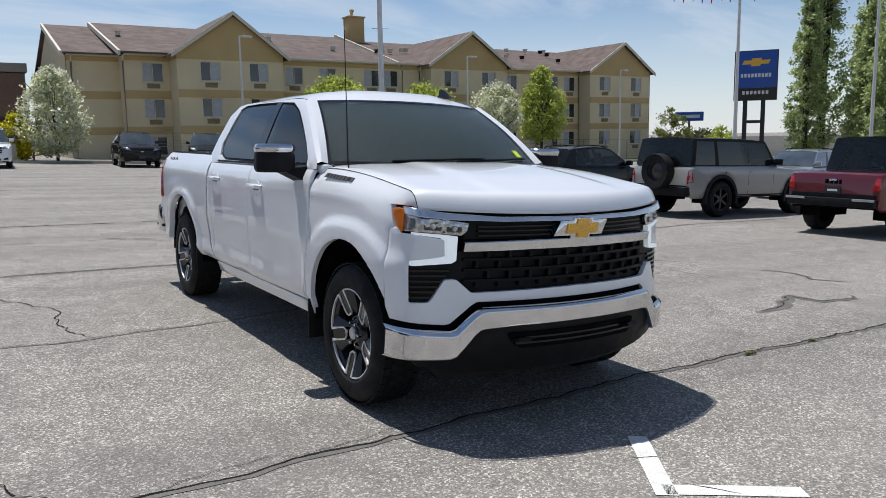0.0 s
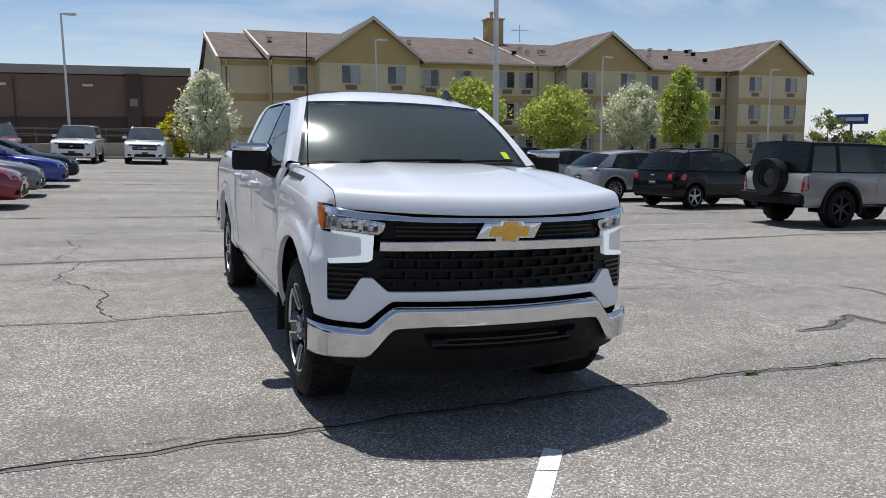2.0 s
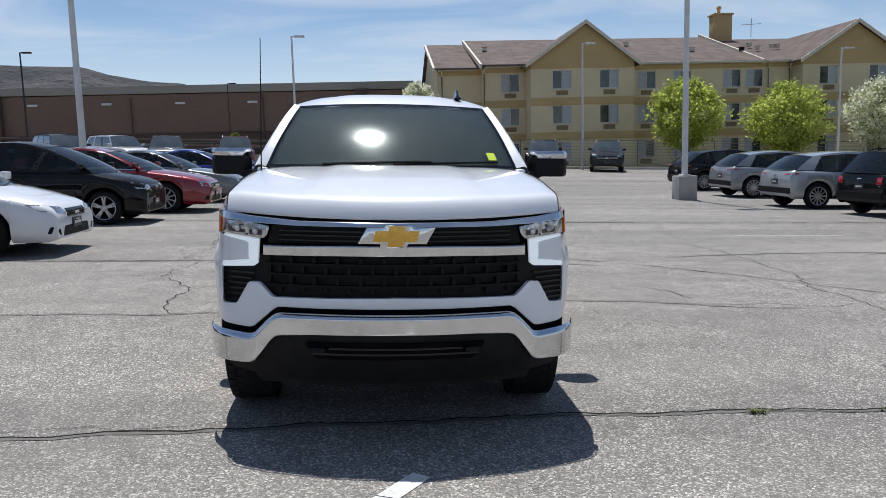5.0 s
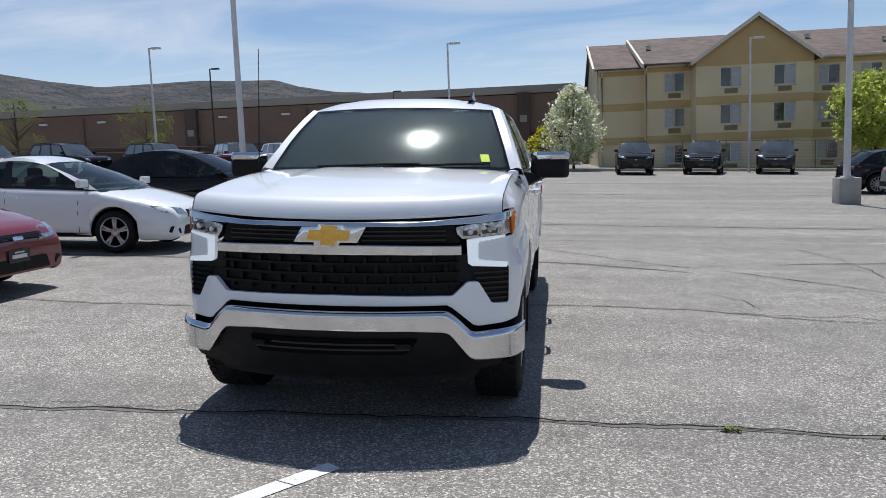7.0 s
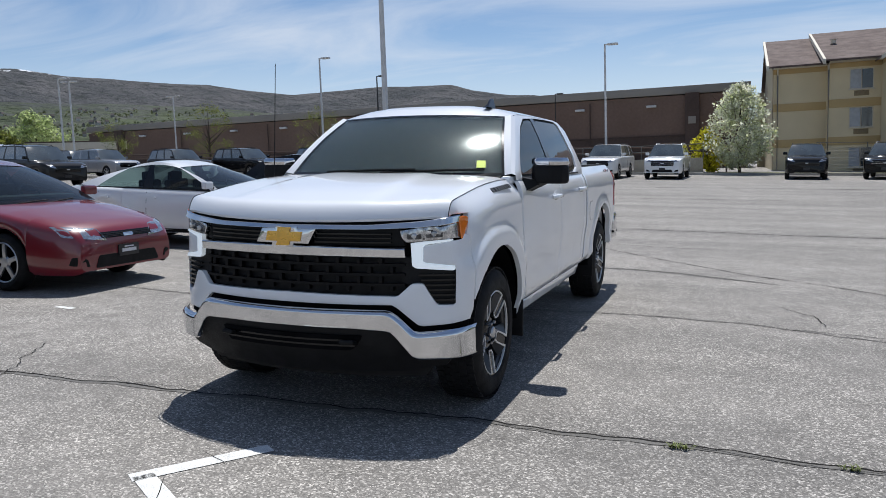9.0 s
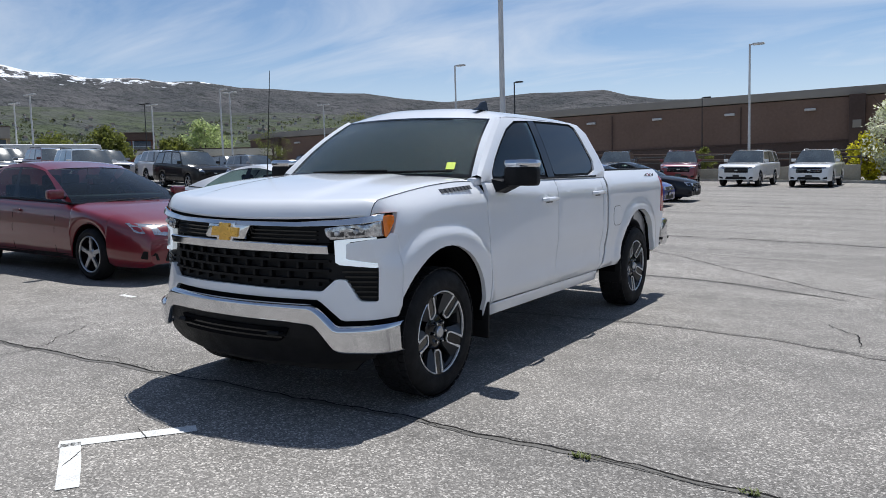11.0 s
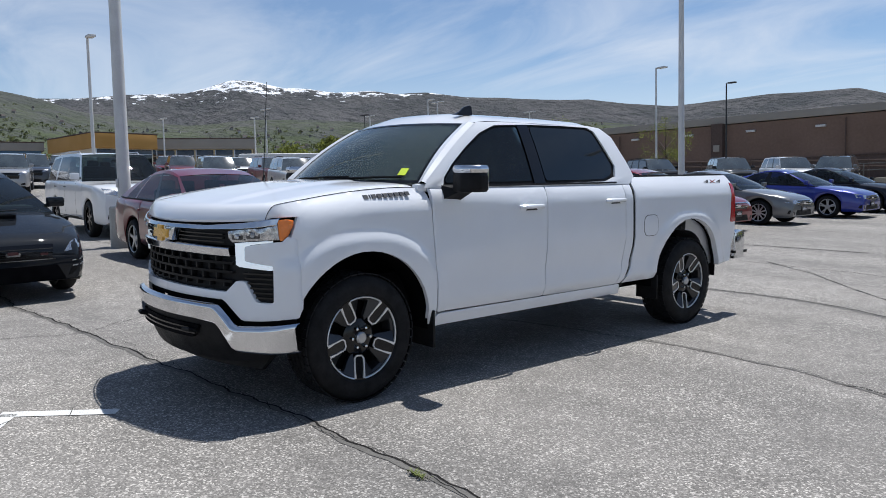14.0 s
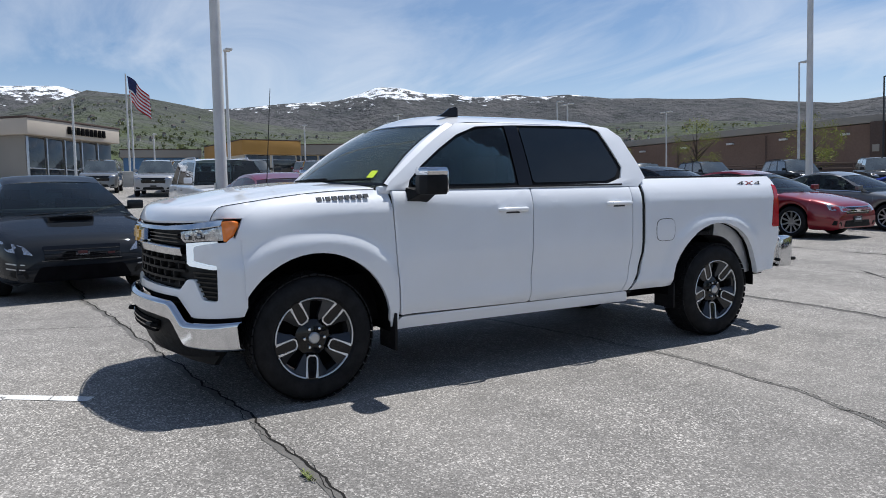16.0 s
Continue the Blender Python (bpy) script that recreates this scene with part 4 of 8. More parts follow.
    # headlamps
    lamp = rounded([(0.640, 1.120), (0.745, 1.136), (0.888, 1.150), (0.946, 1.164), (0.948, 1.076), (0.865, 1.074), (0.672, 1.056), (0.650, 1.082)], 0.010)
    for ob in both("headlamp", panel(lamp, lambda x, z: (*wrap(x, z, 0.004, sx(-0.43, z), -0.43), z), IN_Y, 0.06, 0.03, 0.004), LAMPIN, T, "clear headlamp with dark reflectors"):
        s = 1 if ob.data.vertices[0].co.x > 0 else -1
        for x0, x1, h in ((0.678, 0.750, 0.036), (0.772, 0.852, 0.044)):
            zc = 1.083 + 0.12 * ((x0 + x1) / 2 - 0.68)
            cell = part("lamp_cell", panel(rounded([(s * x0, zc - h * 0.40), (s * x1, zc - h * 0.34), (s * x1, zc + h * 0.72), (s * x0, zc + h * 0.56)], 0.008), F(-0.002), IN_Y, 0.02, 0.1), LAMPDARK, ob, "dark lamp cell")
            xm = s * (x0 + x1) / 2
            part("projector_lens", lathe([(0.0, -0.008), (0.010, -0.007), (0.016, 0.0), (0.016, 0.012), (0.0, 0.012)], 16, "y", (xm, yf(xm, -0.006), zc + 0.006)), LENS, cell)
        part("lens_divider", panel([(s * 0.756, 1.072), (s * 0.766, 1.072), (s * 0.766, 1.128), (s * 0.756, 1.126)], F(-0.001), IN_Y, 0.03, 0.2), BLACKPL, ob)

    def corner(push):
        return lambda x, z: (*wrap(x, z, -push, sx(-0.43, z) + push, -0.43), z)
    both("side_marker", panel(rounded([(0.948, 1.072), (0.955, 1.070), (0.970, 1.102), (0.986, 1.158), (0.986, 1.188), (0.968, 1.196), (0.944, 1.190)], 0.006), corner(0.010), (-0.6, 0.8, 0), 0.03, 0.018, 0.003), AMBER, T, "amber side marker lamp")
    drl = [(0.696, 1.052), (0.742, 1.058), (0.890, 1.071), (0.890, 1.062), (0.757, 1.040), (0.752, 1.030), (0.752, 0.950), (0.760, 0.942), (0.902, 0.921), (0.902, 0.899), (0.724, 0.914), (0.704, 0.928)]
    both("daytime_running_lamp", panel(drl, F(-0.004), IN_Y, 0.04, 0.03, 0.003), DRL, T, "lit white daytime running lamp")
    fascia = [(0, 0.712), (0.600, 0.710), (0.628, 0.694), (0.735, 0.598), (0.760, 0.592), (1.0, 0.604), (1.0, 1.078), (0.972, 1.092), (0.955, 1.064), (0.892, 1.060), (0.762, 1.036), (0.757, 1.026), (0.757, 0.952), (0.766, 0.946), (0.908, 0.924),
              (0.912, 0.712), (0.902, 0.704), (0.835, 0.708), (0.822, 0.718), (0.762, 0.822), (0.750, 0.829), (0.712, 0.829), (0.698, 0.824), (0.634, 0.762), (0.618, 0.758), (0, 0.768)]
    fm = panel(fascia, FW, (-0.3, 0.9, 0), 0.03, 0.03, 0.003)
    merge(fm, mirrored(fm))
    part("front_fascia", fm, WHITE, T)
    vent = [(0.640, 0.968), (0.700, 0.968), (0.706, 0.920), (0.908, 0.900), (0.914, 0.700), (0.815, 0.705), (0.750, 0.822), (0.640, 0.822)]
    both("side_vent", panel(vent, F(0.035), IN_Y, 0.03, 0.08), BLACKPL, T)
    for z in (0.728, 0.756, 0.784, 0.812, 0.840, 0.868):
        x0 = max(0.73, 0.818 - (z - 0.72) * 0.62)
        both("vent_slat", panel([(x0, z), (0.905, z), (0.905, z + 0.010), (x0, z + 0.010)], F(0.016), IN_Y, 0.025, 0.08), GLOSSBLK, T)
    gap = [(0, 0.676), (0.610, 0.674), (0.628, 0.660), (0.728, 0.550), (0.995, 0.560), (0.995, 0.612), (0.738, 0.606), (0.634, 0.704), (0, 0.722)]
    gm = panel(gap, lambda x, z: (*wrap(x, z, 0.02, 0.945, -0.462), z), IN_Y, 0.03, 0.04)
    merge(gm, mirrored(gm))
    part("bumper_gap", gm, DARKIN, T)
    cm = chrome_bar((0.0, 0.42, 0.590, 0.622, 0.668, 0.722, 0.752, 0.93, 1.0), (0.582, 0.578, 0.566, 0.556, 0.492, 0.420, 0.406, 0.402, 0.410), (0.690, 0.690, 0.688, 0.676, 0.632, 0.574, 0.566, 0.576, 0.584),
                    lambda x, z: wrap(x, z, -0.072, 0.996, -0.482), 0.11, 0.035)
    part("front_bumper", cm, CHROME, T, "chrome front bumper", smooth=50)
    valance = [(0, 0.590), (0.40, 0.586), (0.600, 0.574), (0.735, 0.424), (0.90, 0.412), (0.86, 0.360), (0.62, 0.325), (0, 0.315)]
    vm = panel(valance, lambda x, z: (x, yf(x, -0.035) + 0.45 * max(0, 0.50 - z), z), IN_Y, 0.04, 0.08)
    merge(vm, mirrored(vm))
    part("lower_valance", vm, BLACKPL, T, "black lower bumper valance")
    part("lower_intake", panel(rounded([(-0.46, 0.545), (0.46, 0.545), (0.40, 0.462), (-0.40, 0.462)], 0.02), F(-0.0375), IN_Y, 0.02, 0.08), DARKIN, T)
    for z in (0.484, 0.512):
        part("intake_slat", panel([(-0.42, z), (0.42, z), (0.42, z + 0.010), (-0.42, z + 0.010)], F(-0.041), IN_Y, 0.02, 0.1), GLOSSBLK, T)
    both("tow_hook", tube([(0.36, yf(0.36, -0.02), 0.50), (0.36, yf(0.36, -0.085), 0.515), (0.42, yf(0.42, -0.085), 0.515), (0.42, yf(0.42, -0.02), 0.50)], 0.013, 8), BLACKPL, T)
    part("air_dam", panel([(-0.72, 0.27), (0.72, 0.27), (0.80, 0.37), (-0.80, 0.37)], lambda x, z: (x, yf(x, 0.13), z), IN_Y, 0.03, 0.1), BLACKPL, T)
    # rear bumper
    rbm = panel(rounded([(0, 0.60), (0.96, 0.60), (0.98, 0.85), (0.62, 0.86), (0, 0.86)], 0.03), lambda x, z: (x, 4.86 - 0.16 * (x / 0.95) ** 4, z), (0, -1, 0), 0.10, 0.08, 0.01)
    merge(rbm, mirrored(rbm))
    part("rear_bumper", rbm, CHROME, T, "chrome rear bumper")
    part("hitch", merge(box((0, 4.80, 0.50), (1.3, 0.16, 0.08), 0.01), box((0, 4.93, 0.50), (0.10, 0.14, 0.08), 0.01)), BLACKPL, T)
    both("bumper_corner", box((0.930, 4.775, 0.715), (0.12, 0.21, 0.30), 0.045), CHROME, T, "chrome rear bumper corner")
    both("bumper_step", box((0.90, 4.80, 0.640), (0.17, 0.26, 0.030), 0.008), BLACKPL, T)
    # mirrors, handles, trim
    def mirror(s):
        def shell(z0, z1, sx0, grow):
            prof = [(0.975, 0.0), (1.02, 0.075), (1.12, 0.100), (1.21, 0.085), (1.245, 0.03), (1.235, -0.055), (1.05, -0.075)]
            verts, k = [], len(prof)
            for z, sc in ((z0, 0.92), (z0 + 0.02, 1.0), (z1 - 0.02, 1.0), (z1, 0.90)):
                for x, dy in prof:
                    verts.append((s * (1.11 + (x - 1.11) * sc * grow), 0.815 - dy * sc * grow, z))
            faces = [(j * k + i, j * k + (i + 1) % k, (j + 1) * k + (i + 1) % k, (j + 1) * k + i) for j in range(3) for i in range(k)]
            bm = quads(verts, faces + [tuple(range(k)), tuple(3 * k + i for i in range(k))])
            bmesh.ops.recalc_face_normals(bm, faces=bm.faces[:])
            bmesh.ops.bevel(bm, geom=bm.edges[:], offset=0.011, segments=2, affect="EDGES", profile=0.6, clamp_overlap=True)
            return bm
        house = part("mirror_housing", shell(1.335, 1.468, 1, 1.0), BLACKPL, T, "black door mirror housing")
        part("mirror_cap", shell(1.462, 1.515, 1, 1.02), CHROME, house, "chrome mirror cap")
        part("mirror_glass", box((s * 1.11, 0.880, 1.42), (0.22, 0.012, 0.14), 0.004), CHROME, house)
        arm = [(0.885, 0.86, 1.235), (0.885, 0.66, 1.245), (0.895, 0.70, 1.385), (0.895, 0.84, 1.385)]
        arm2 = [(1.09, 0.86, 1.335), (1.06, 0.76, 1.335), (1.06, 0.76, 1.350), (1.09, 0.86, 1.350)]
        verts = [(s * x, y, z) for x, y, z in arm + arm2]
        bm = quads(verts, [(0, 1, 2, 3), (0, 4, 5, 1), (1, 5, 6, 2), (2, 6, 7, 3), (3, 7, 4, 0), (4, 7, 6, 5)])
        bmesh.ops.recalc_face_normals(bm, faces=bm.faces[:])
        part("mirror_arm", bm, BLACKPL, house)
    for s in (1, -1):
        mirror(s)
        truck_wheel(T, s * 0.826, 0.03, s)
        truck_wheel(T, s * 0.826, 3.84, s)
        for y0, z in ((1.45, 1.205), (2.50, 1.225)):
            x = sx(y0 + 0.12, z)
            cup = part("handle_cup", panel(arc(y0 + 0.11, z - 0.004, 0.052, 0, 360, 16)[:-1], lambda y, zz: (s * (sx(y, zz) + 0.0015), y, zz), (-s, 0, 0), 0.004, 0.2), WHITE, T)
            handle = part("door_handle", tube([(s * (x - 0.002), y0, z), (s * (x + 0.030), y0 + 0.035, z + 0.004), (s * (x + 0.034), y0 + 0.12, z + 0.006), (s * (x + 0.028), y0 + 0.22, z + 0.004), (s * (x - 0.002), y0 + 0.255, z)], 0.017, 10), WHITE, T)
            # dark strip laid on the door, standing for the shade below the handle
            part("handle_gap", panel(rounded([(y0 + 0.06, z - 0.026), (y0 + 0.19, z - 0.026), (y0 + 0.18, z - 0.012), (y0 + 0.07, z - 0.012)], 0.006), lambda y, zz: (s * (sx(y, zz) + 0.002), y, zz), (-s, 0, 0), 0.004, 0.2), RIMDARK, handle)
        cells, y = [], 0.072
        for w in (0.040, 0.012, 0.036, 0.040, 0.038, 0.038, 0.038, 0.036, 0.040):
            cells.append((y + 0.003, y + w - 0.003, 1.300, 1.324))
            y += w + 0.006
        bars(T, BARS, cells, lambda yy, z: (s * (shoulder(yy, z)[0] + 0.006), yy, z + 0.05 * (yy - 0.07)), 0.012, (-s, 0, 0), "name_letter_bar")
        for body_text, dy, m4 in (("4", -0.115, BARS), ("X", 0.0, REDLENS), ("4", 0.115, BARS)):
            y4 = 4.27 + s * dy
            turn = Matrix(((0, 0, s, s * (sx(y4, 1.36) + 0.002)), (s, 0, 0, y4), (0, 1, 0, 1.350), (0, 0, 0, 1))) @ Matrix.Diagonal((1.9, 0.56, 1, 1))
            text_part(body_text, 0.095, m4, T, turn)
        if s > 0:
            o = rounded([(3.045, 0.895), (3.265, 0.895), (3.265, 1.085), (3.045, 1.085)], 0.07, 5)
            part("fuel_door_seam", panel(o, S(0.0012), IN_X, 0.002, 0.1), RIMDARK, T)
            part("fuel_door", panel([(3.155 + (a - 3.155) * 0.955, 0.99 + (b - 0.99) * 0.95) for a, b in o], S(0.003), IN_X, 0.006, 0.1), WHITE, T)
    part("mast_antenna", tube([(-0.835, 0.30, 1.375), (-0.835, 0.31, 1.42), (-0.835, 0.36, 2.20)], 0.006, 6, 0.0025), BLACKPL, T, "thin black mast antenna")
    fin = bmesh.new()
    prof = [(0.0, 0.0), (0.05, 0.022), (0.10, 0.062), (0.155, 0.075), (0.175, 0.065), (0.165, 0.0)]
    for s in (-1, 1):
        for a, z in prof:
            fin.verts.new((0.50 + s * (0.026 if z < 0.01 else 0.008), 1.22 + a, 1.905 + z))
    fin.verts.ensure_lookup_table()
    k = len(prof)
    for i in range(k - 1):
        fin.faces.new([fin.verts[q] for q in (i, i + 1, k + i + 1, k + i)])
    fin.faces.new([fin.verts[i] for i in range(k)])
    fin.faces.new([fin.verts[k + i] for i in range(k)])
    bmesh.ops.recalc_face_normals(fin, faces=fin.faces[:])
    part("roof_antenna", fin, GLOSSBLK, T, "black fin antenna on the roof")
    # cabin
    part("dashboard", panel(rounded([(-0.78, 0.0), (0.78, 0.0), (0.78, 1.0), (-0.78, 1.0)], 0.05), lambda x, t: (x, 0.46 + 0.22 * x * x + 0.40 * t, 1.335 + 0.03 * math.sin(3 * t) + 0.02 * math.cos(5 * x)), (0, 0, -1), 0.25, 0.15), DASH, T)
    sw = lathe([(0.175 + 0.016 * math.cos(a), 0.016 * math.sin(a)) for a in [2 * math.pi * i / 8 for i in range(8)]], 28, "z", closed=True)
    bmesh.ops.transform(sw, matrix=Matrix.Translation((0.40, 0.98, 1.27)) @ pose(0, 0, 0, 62, 0, 0), verts=sw.verts)
    wheel = part("steering_wheel", sw, SEATMAT, T)
    part("wheel_hub", box((0.40, 0.97, 1.27), (0.30, 0.05, 0.09), 0.015), SEATMAT, wheel)
    for y in (1.45, 2.35):
        for s in (-1, 1):
            seat = part("seat", box((s * 0.40, y - 0.05, 1.02), (0.54, 0.52, 0.16), 0.04), SEATMAT, T)
            part("backrest", box((s * 0.40, y + 0.26, 1.30), (0.52, 0.14, 0.62), 0.05, m=pose(0, 0, 0)), SEATMAT, seat)
            part("headrest", box((s * 0.40, y + 0.30, 1.68), (0.26, 0.10, 0.17), 0.04), SEATMAT, seat)
    part("headliner", panel(rounded([(-0.68, 1.20), (0.68, 1.20), (0.68, 2.72), (-0.68, 2.72)], 0.05), lambda x, y: (x, y, 1.822 - 0.03 * x * x), (0, 0, 1), 0.006, 0.3), SEATMAT, T, "grey roof lining")
    part("rear_view_mirror", box((0.0, 1.02, 1.70), (0.24, 0.04, 0.07), 0.015), BLACKPL, T)
    return T


truck()


# ---- other vehicles ----
WHEELS = {}


def car_wheel(parent, x, y, side, R, width, spokes, style):
    """A road wheel on shared meshes: tyre, rim dish, spokes."""
    key = (round(R, 3), spokes, style)
    if key not in WHEELS:
        w, r = width / 2, R * (0.62 if style == "off" else 0.70)
        tyre = lathe([(r, w - 0.02), (r + 0.02, w), (R - 0.05, w + 0.004), (R - 0.015, w - 0.02), (R, w - 0.05), (R, -w + 0.05), (R - 0.015, -w + 0.02), (R - 0.05, -w), (r, -w + 0.02)], 36, "x", closed=True)
        if style == "off":
            # every second sector of the tread is cut back
            for v in tyre.verts:
                sector = int(round(math.degrees(math.atan2(v.co.z, v.co.y)) / 10)) % 36
                if math.hypot(v.co.y, v.co.z) > R - 0.02 and sector % 2:
                    v.co.y, v.co.z = v.co.y * 0.955, v.co.z * 0.955
        dish = lathe([(0.02, 0.01), (r - 0.02, 0.02), (r - 0.012, w - 0.03), (r + 0.006, w - 0.012), (r + 0.006, -w + 0.03), (0.02, 0.0)], 36, "x", closed=True)
        sp = bmesh.new()
        arm = bmesh.new()
        if style in ("star", "dark"):
            for lean in (-7, 7):
                box((w - 0.040, 0, 0.06 + (r - 0.07) / 2 + 0.01), (0.022, 0.030 + 0.05 * R / spokes, r - 0.05), 0.004, arm, pose(0, 0, 0, lean, 0, 0))
        else:
            box((w - 0.042, 0, 0.05 + (r - 0.06) / 2 + 0.01), (0.026, 0.50 * R / spokes + 0.02, r - 0.04), 0.006, arm)
        merge(sp, lathe([(0.0, w - 0.022), (0.055, w - 0.026), (0.075, w - 0.05), (0.0, w - 0.06)], 20, "x"))
        merge(sp, lathe([(r + 0.004, w - 0.014), (r - 0.006, w - 0.006), (r - 0.018, w - 0.014), (r - 0.014, w - 0.03), (r + 0.004, w - 0.03)], 36, "x", closed=True))
        face = {"off": RIMDARK, "dark": GLOSSBLK}.get(style, SILVERALLOY)
        WHEELS[key] = [part(n, b, m) for n, b, m in (("tyre", tyre, RUBBER), ("rim_dish", dish, DARKIN), ("alloy_ring", sp, face), ("spoke", arm, face))]
        made = WHEELS[key]
        data = [(o.name.split(".")[0], o.data) for o in made]
        for o in made:
            bpy.data.objects.remove(o)
        WHEELS[key] = data
    hub = new("wheel")
    hub.parent = parent
    hub.matrix_local = Matrix.Translation((x, y, R)) @ pose(0, 0, 0, 0, 0, 0 if side > 0 else 180)
    for n, d in WHEELS[key]:
        for k in range(spokes if n == "spoke" else 1):
            ob = new(n, d)
            ob.parent = hub
            ob.matrix_local = pose(0, 0, 0, 360 * k / spokes, 0, 0)
    return hub


def car(name, label, category, m, col, L=4.7, W=1.82, H=1.46, wb=2.75, fo=0.92, R=0.335, sill=0.24, nose=0.72, cowl=0.98, belt=0.98, deck=1.02,
        ws=(1.15, 2.05), rw=(3.55, 4.35), wr=0.60, cuts=(0.07, 0.46, 0.53, 0.86), third=None, spokes=5, style="plain", boxy=0.0, chrome=0.0,
        metal=0.3, rack=False, group="", grille=(0.36, 0.10), lamps=(0.42, 0.90, 0.13, 0.06), tails=(0.50, 0.95, 0.20), trim=None, flare=False,
        low=0.20, plated=True, far=False, rdrop=0.06, roofcol=None):
    """A parked car: lofted lower body with wheel arches, glazed cabin with pillars, lamps, grille, wheels and trim."""
    C = thing(name, label, category, m, group)
    if max(col) < 0.05:
        body = mat("car_paint_" + name, tuple(c * 0.75 for c in col), 0.60, 0.0, vary=0.02, scale=2.0, coat=0.55, spec=0.03, rough_vary=0.03)
    else:
        body = paint("car_paint_" + name, col, metal)
    top = roofcol or body
    oy = fo + wb / 2
    hw0 = W / 2

    def hw(s):
        f = hw0
        a, b = 0.85 - 0.35 * boxy, 0.75 - 0.35 * boxy
        if s < a:
            f *= 1 - (0.24 - 0.14 * boxy) * (1 - s / a) ** 2.4
        if s > L - b:
            f *= 1 - (0.16 - 0.10 * boxy) * (1 - (L - s) / b) ** 2.4
        return f

    def zt(s):
        return float(np.interp(s, (0.0, 0.05, 0.16, 0.40, 0.45 + 0.35 * ws[0], ws[0], ws[0] + 0.25, rw[1] - 0.1, rw[1], L - 0.12, L - 0.03, L),
                               (nose - 0.12, nose - 0.03, nose + 0.035, nose + 0.105, (nose + 0.105) * 0.33 + cowl * 0.67 - 0.03 * boxy, cowl, belt, deck - 0.01, deck, deck - 0.02, deck - 0.06, deck - 0.16)))

    def zl(s):
        z = float(np.interp(s, (0, 0.10, 0.5, 0.9, L - 0.8, L - 0.1, L), (low + 0.045, low, low, sill, sill, low + 0.03, low + 0.10)))
        for c in (fo, fo + wb):
            ra = R + 0.055 + (0.02 if flare else 0)
            d = abs(s - c)
            if d < ra:
                z = max(z, R + math.sqrt(ra * ra - d * d) - 0.01)
        return z

    ra = R + 0.056 + (0.02 if flare else 0)
    stations = {0.0, 0.025, 0.06, 0.12, 0.2, L - 0.2, L - 0.1, L - 0.04, L}
    stations |= {fo + ra * math.cos(radians(a)) * s for a in range(0, 91, 10) for s in (-1, 1)}
    stations |= {fo + wb + ra * math.cos(radians(a)) * s for a in range(0, 91, 10) for s in (-1, 1)}
    stations |= {fo + q * ra for q in (-1.001, 1.001)} | {fo + wb + q * ra for q in (-1.001, 1.001)}
    stations |= {0.25 * k for k in range(1, int(L / 0.25) + 1) if 0.25 * k < L - 0.05}
    ss = sorted(q for q in stations if 0 <= q <= L)
    prof = [(0.90, 0.0), (0.965, 0.08), (0.995, 0.30), (1.0, 0.48), (0.992, 0.62), (0.982, 0.72), (0.968, 0.85), (0.945, 0.94), (0.90, 1.0)]
    if boxy > 0.5:
        prof = [(0.93, 0.0), (0.975, 0.06), (0.998, 0.30), (1.0, 0.55), (0.995, 0.75), (0.988, 0.88), (0.970, 0.97), (0.94, 1.0)]
    verts, k = [], 2 * (len(prof) + 3) - 1
    for s in ss:
        w, lo, t = hw(s), zl(s), zt(s)
        crown = (0.055 if s < ws[0] else 0.03) * (1 - 0.5 * boxy)
        sb = t - crown
        lo = min(lo, sb - 0.02)
        half = [(w * a, lo + (sb - lo) * b) for a, b in prof] + [(w * 0.72, sb + crown * 0.62), (w * 0.36, sb + crown * 0.93)]
        loop = half + [(0.0, t)] + [(-a, b) for a, b in half[::-1]]
        verts += [(a, s - oy, b) for a, b in loop]
    faces = [(j * k + i, j * k + i + 1, (j + 1) * k + i + 1, (j + 1) * k + i) for j in range(len(ss) - 1) for i in range(k - 1)]
    shell = quads(verts, faces + [tuple(range(k))[::-1], tuple((len(ss) - 1) * k + i for i in range(k))])
    bmesh.ops.recalc_face_normals(shell, faces=shell.faces[:])
    tree = BVHTree.FromBMesh(shell)
    part("body", shell, body, C, smooth=40)
    part("underbody", box((0, L / 2 - oy, sill + 0.16), (W * 0.80, L * 0.90, 0.30), 0.02), DARKIN, C)
    for c in (fo, fo + wb):
        for s in (1, -1):
            car_wheel(C, s * (hw0 - 0.125), c - oy, s, R, 0.22 if style != "off" else 0.29, spokes, style)
            pts = arc(c - oy, R - 0.01, ra - 0.006, 190, -10, 12)
            wv = [(s * x, y, z) for y, z in pts for x in (hw0 * 0.965, hw0 * 0.55)]
            part("wheel_well", quads(wv, [(2 * i, 2 * i + 1, 2 * i + 3, 2 * i + 2) for i in range(len(pts) - 1)] + [tuple(2 * i + 1 for i in range(len(pts)))]), DARKIN, C)
            if flare:
                fo2 = arc(c - oy, R, ra + 0.075, 190, -10, 14) + arc(c - oy, R, ra - 0.004, -10, 190, 14)
                part("fender_flare", panel(fo2, lambda y, z: (s * (hw0 + 0.035), y, z), (-s, 0, 0), 0.09, 0.2), BLACKPL, C, "black plastic fender flare")

    # cabin
    def zroof(t):
        return H - (0.10 - 0.06 * boxy) * max(0.0, 1 - t / 0.42) ** 2 - rdrop * t ** 3 - (0.06 - 0.06 * boxy) * max(0.0, (t - 0.45) / 0.55) ** 2

    side = [("a_pillar", 0.0, cuts[0]), ("front_window", cuts[0], cuts[1]), ("b_pillar", cuts[1], cuts[2]), ("rear_window_side", cuts[2], cuts[3])]
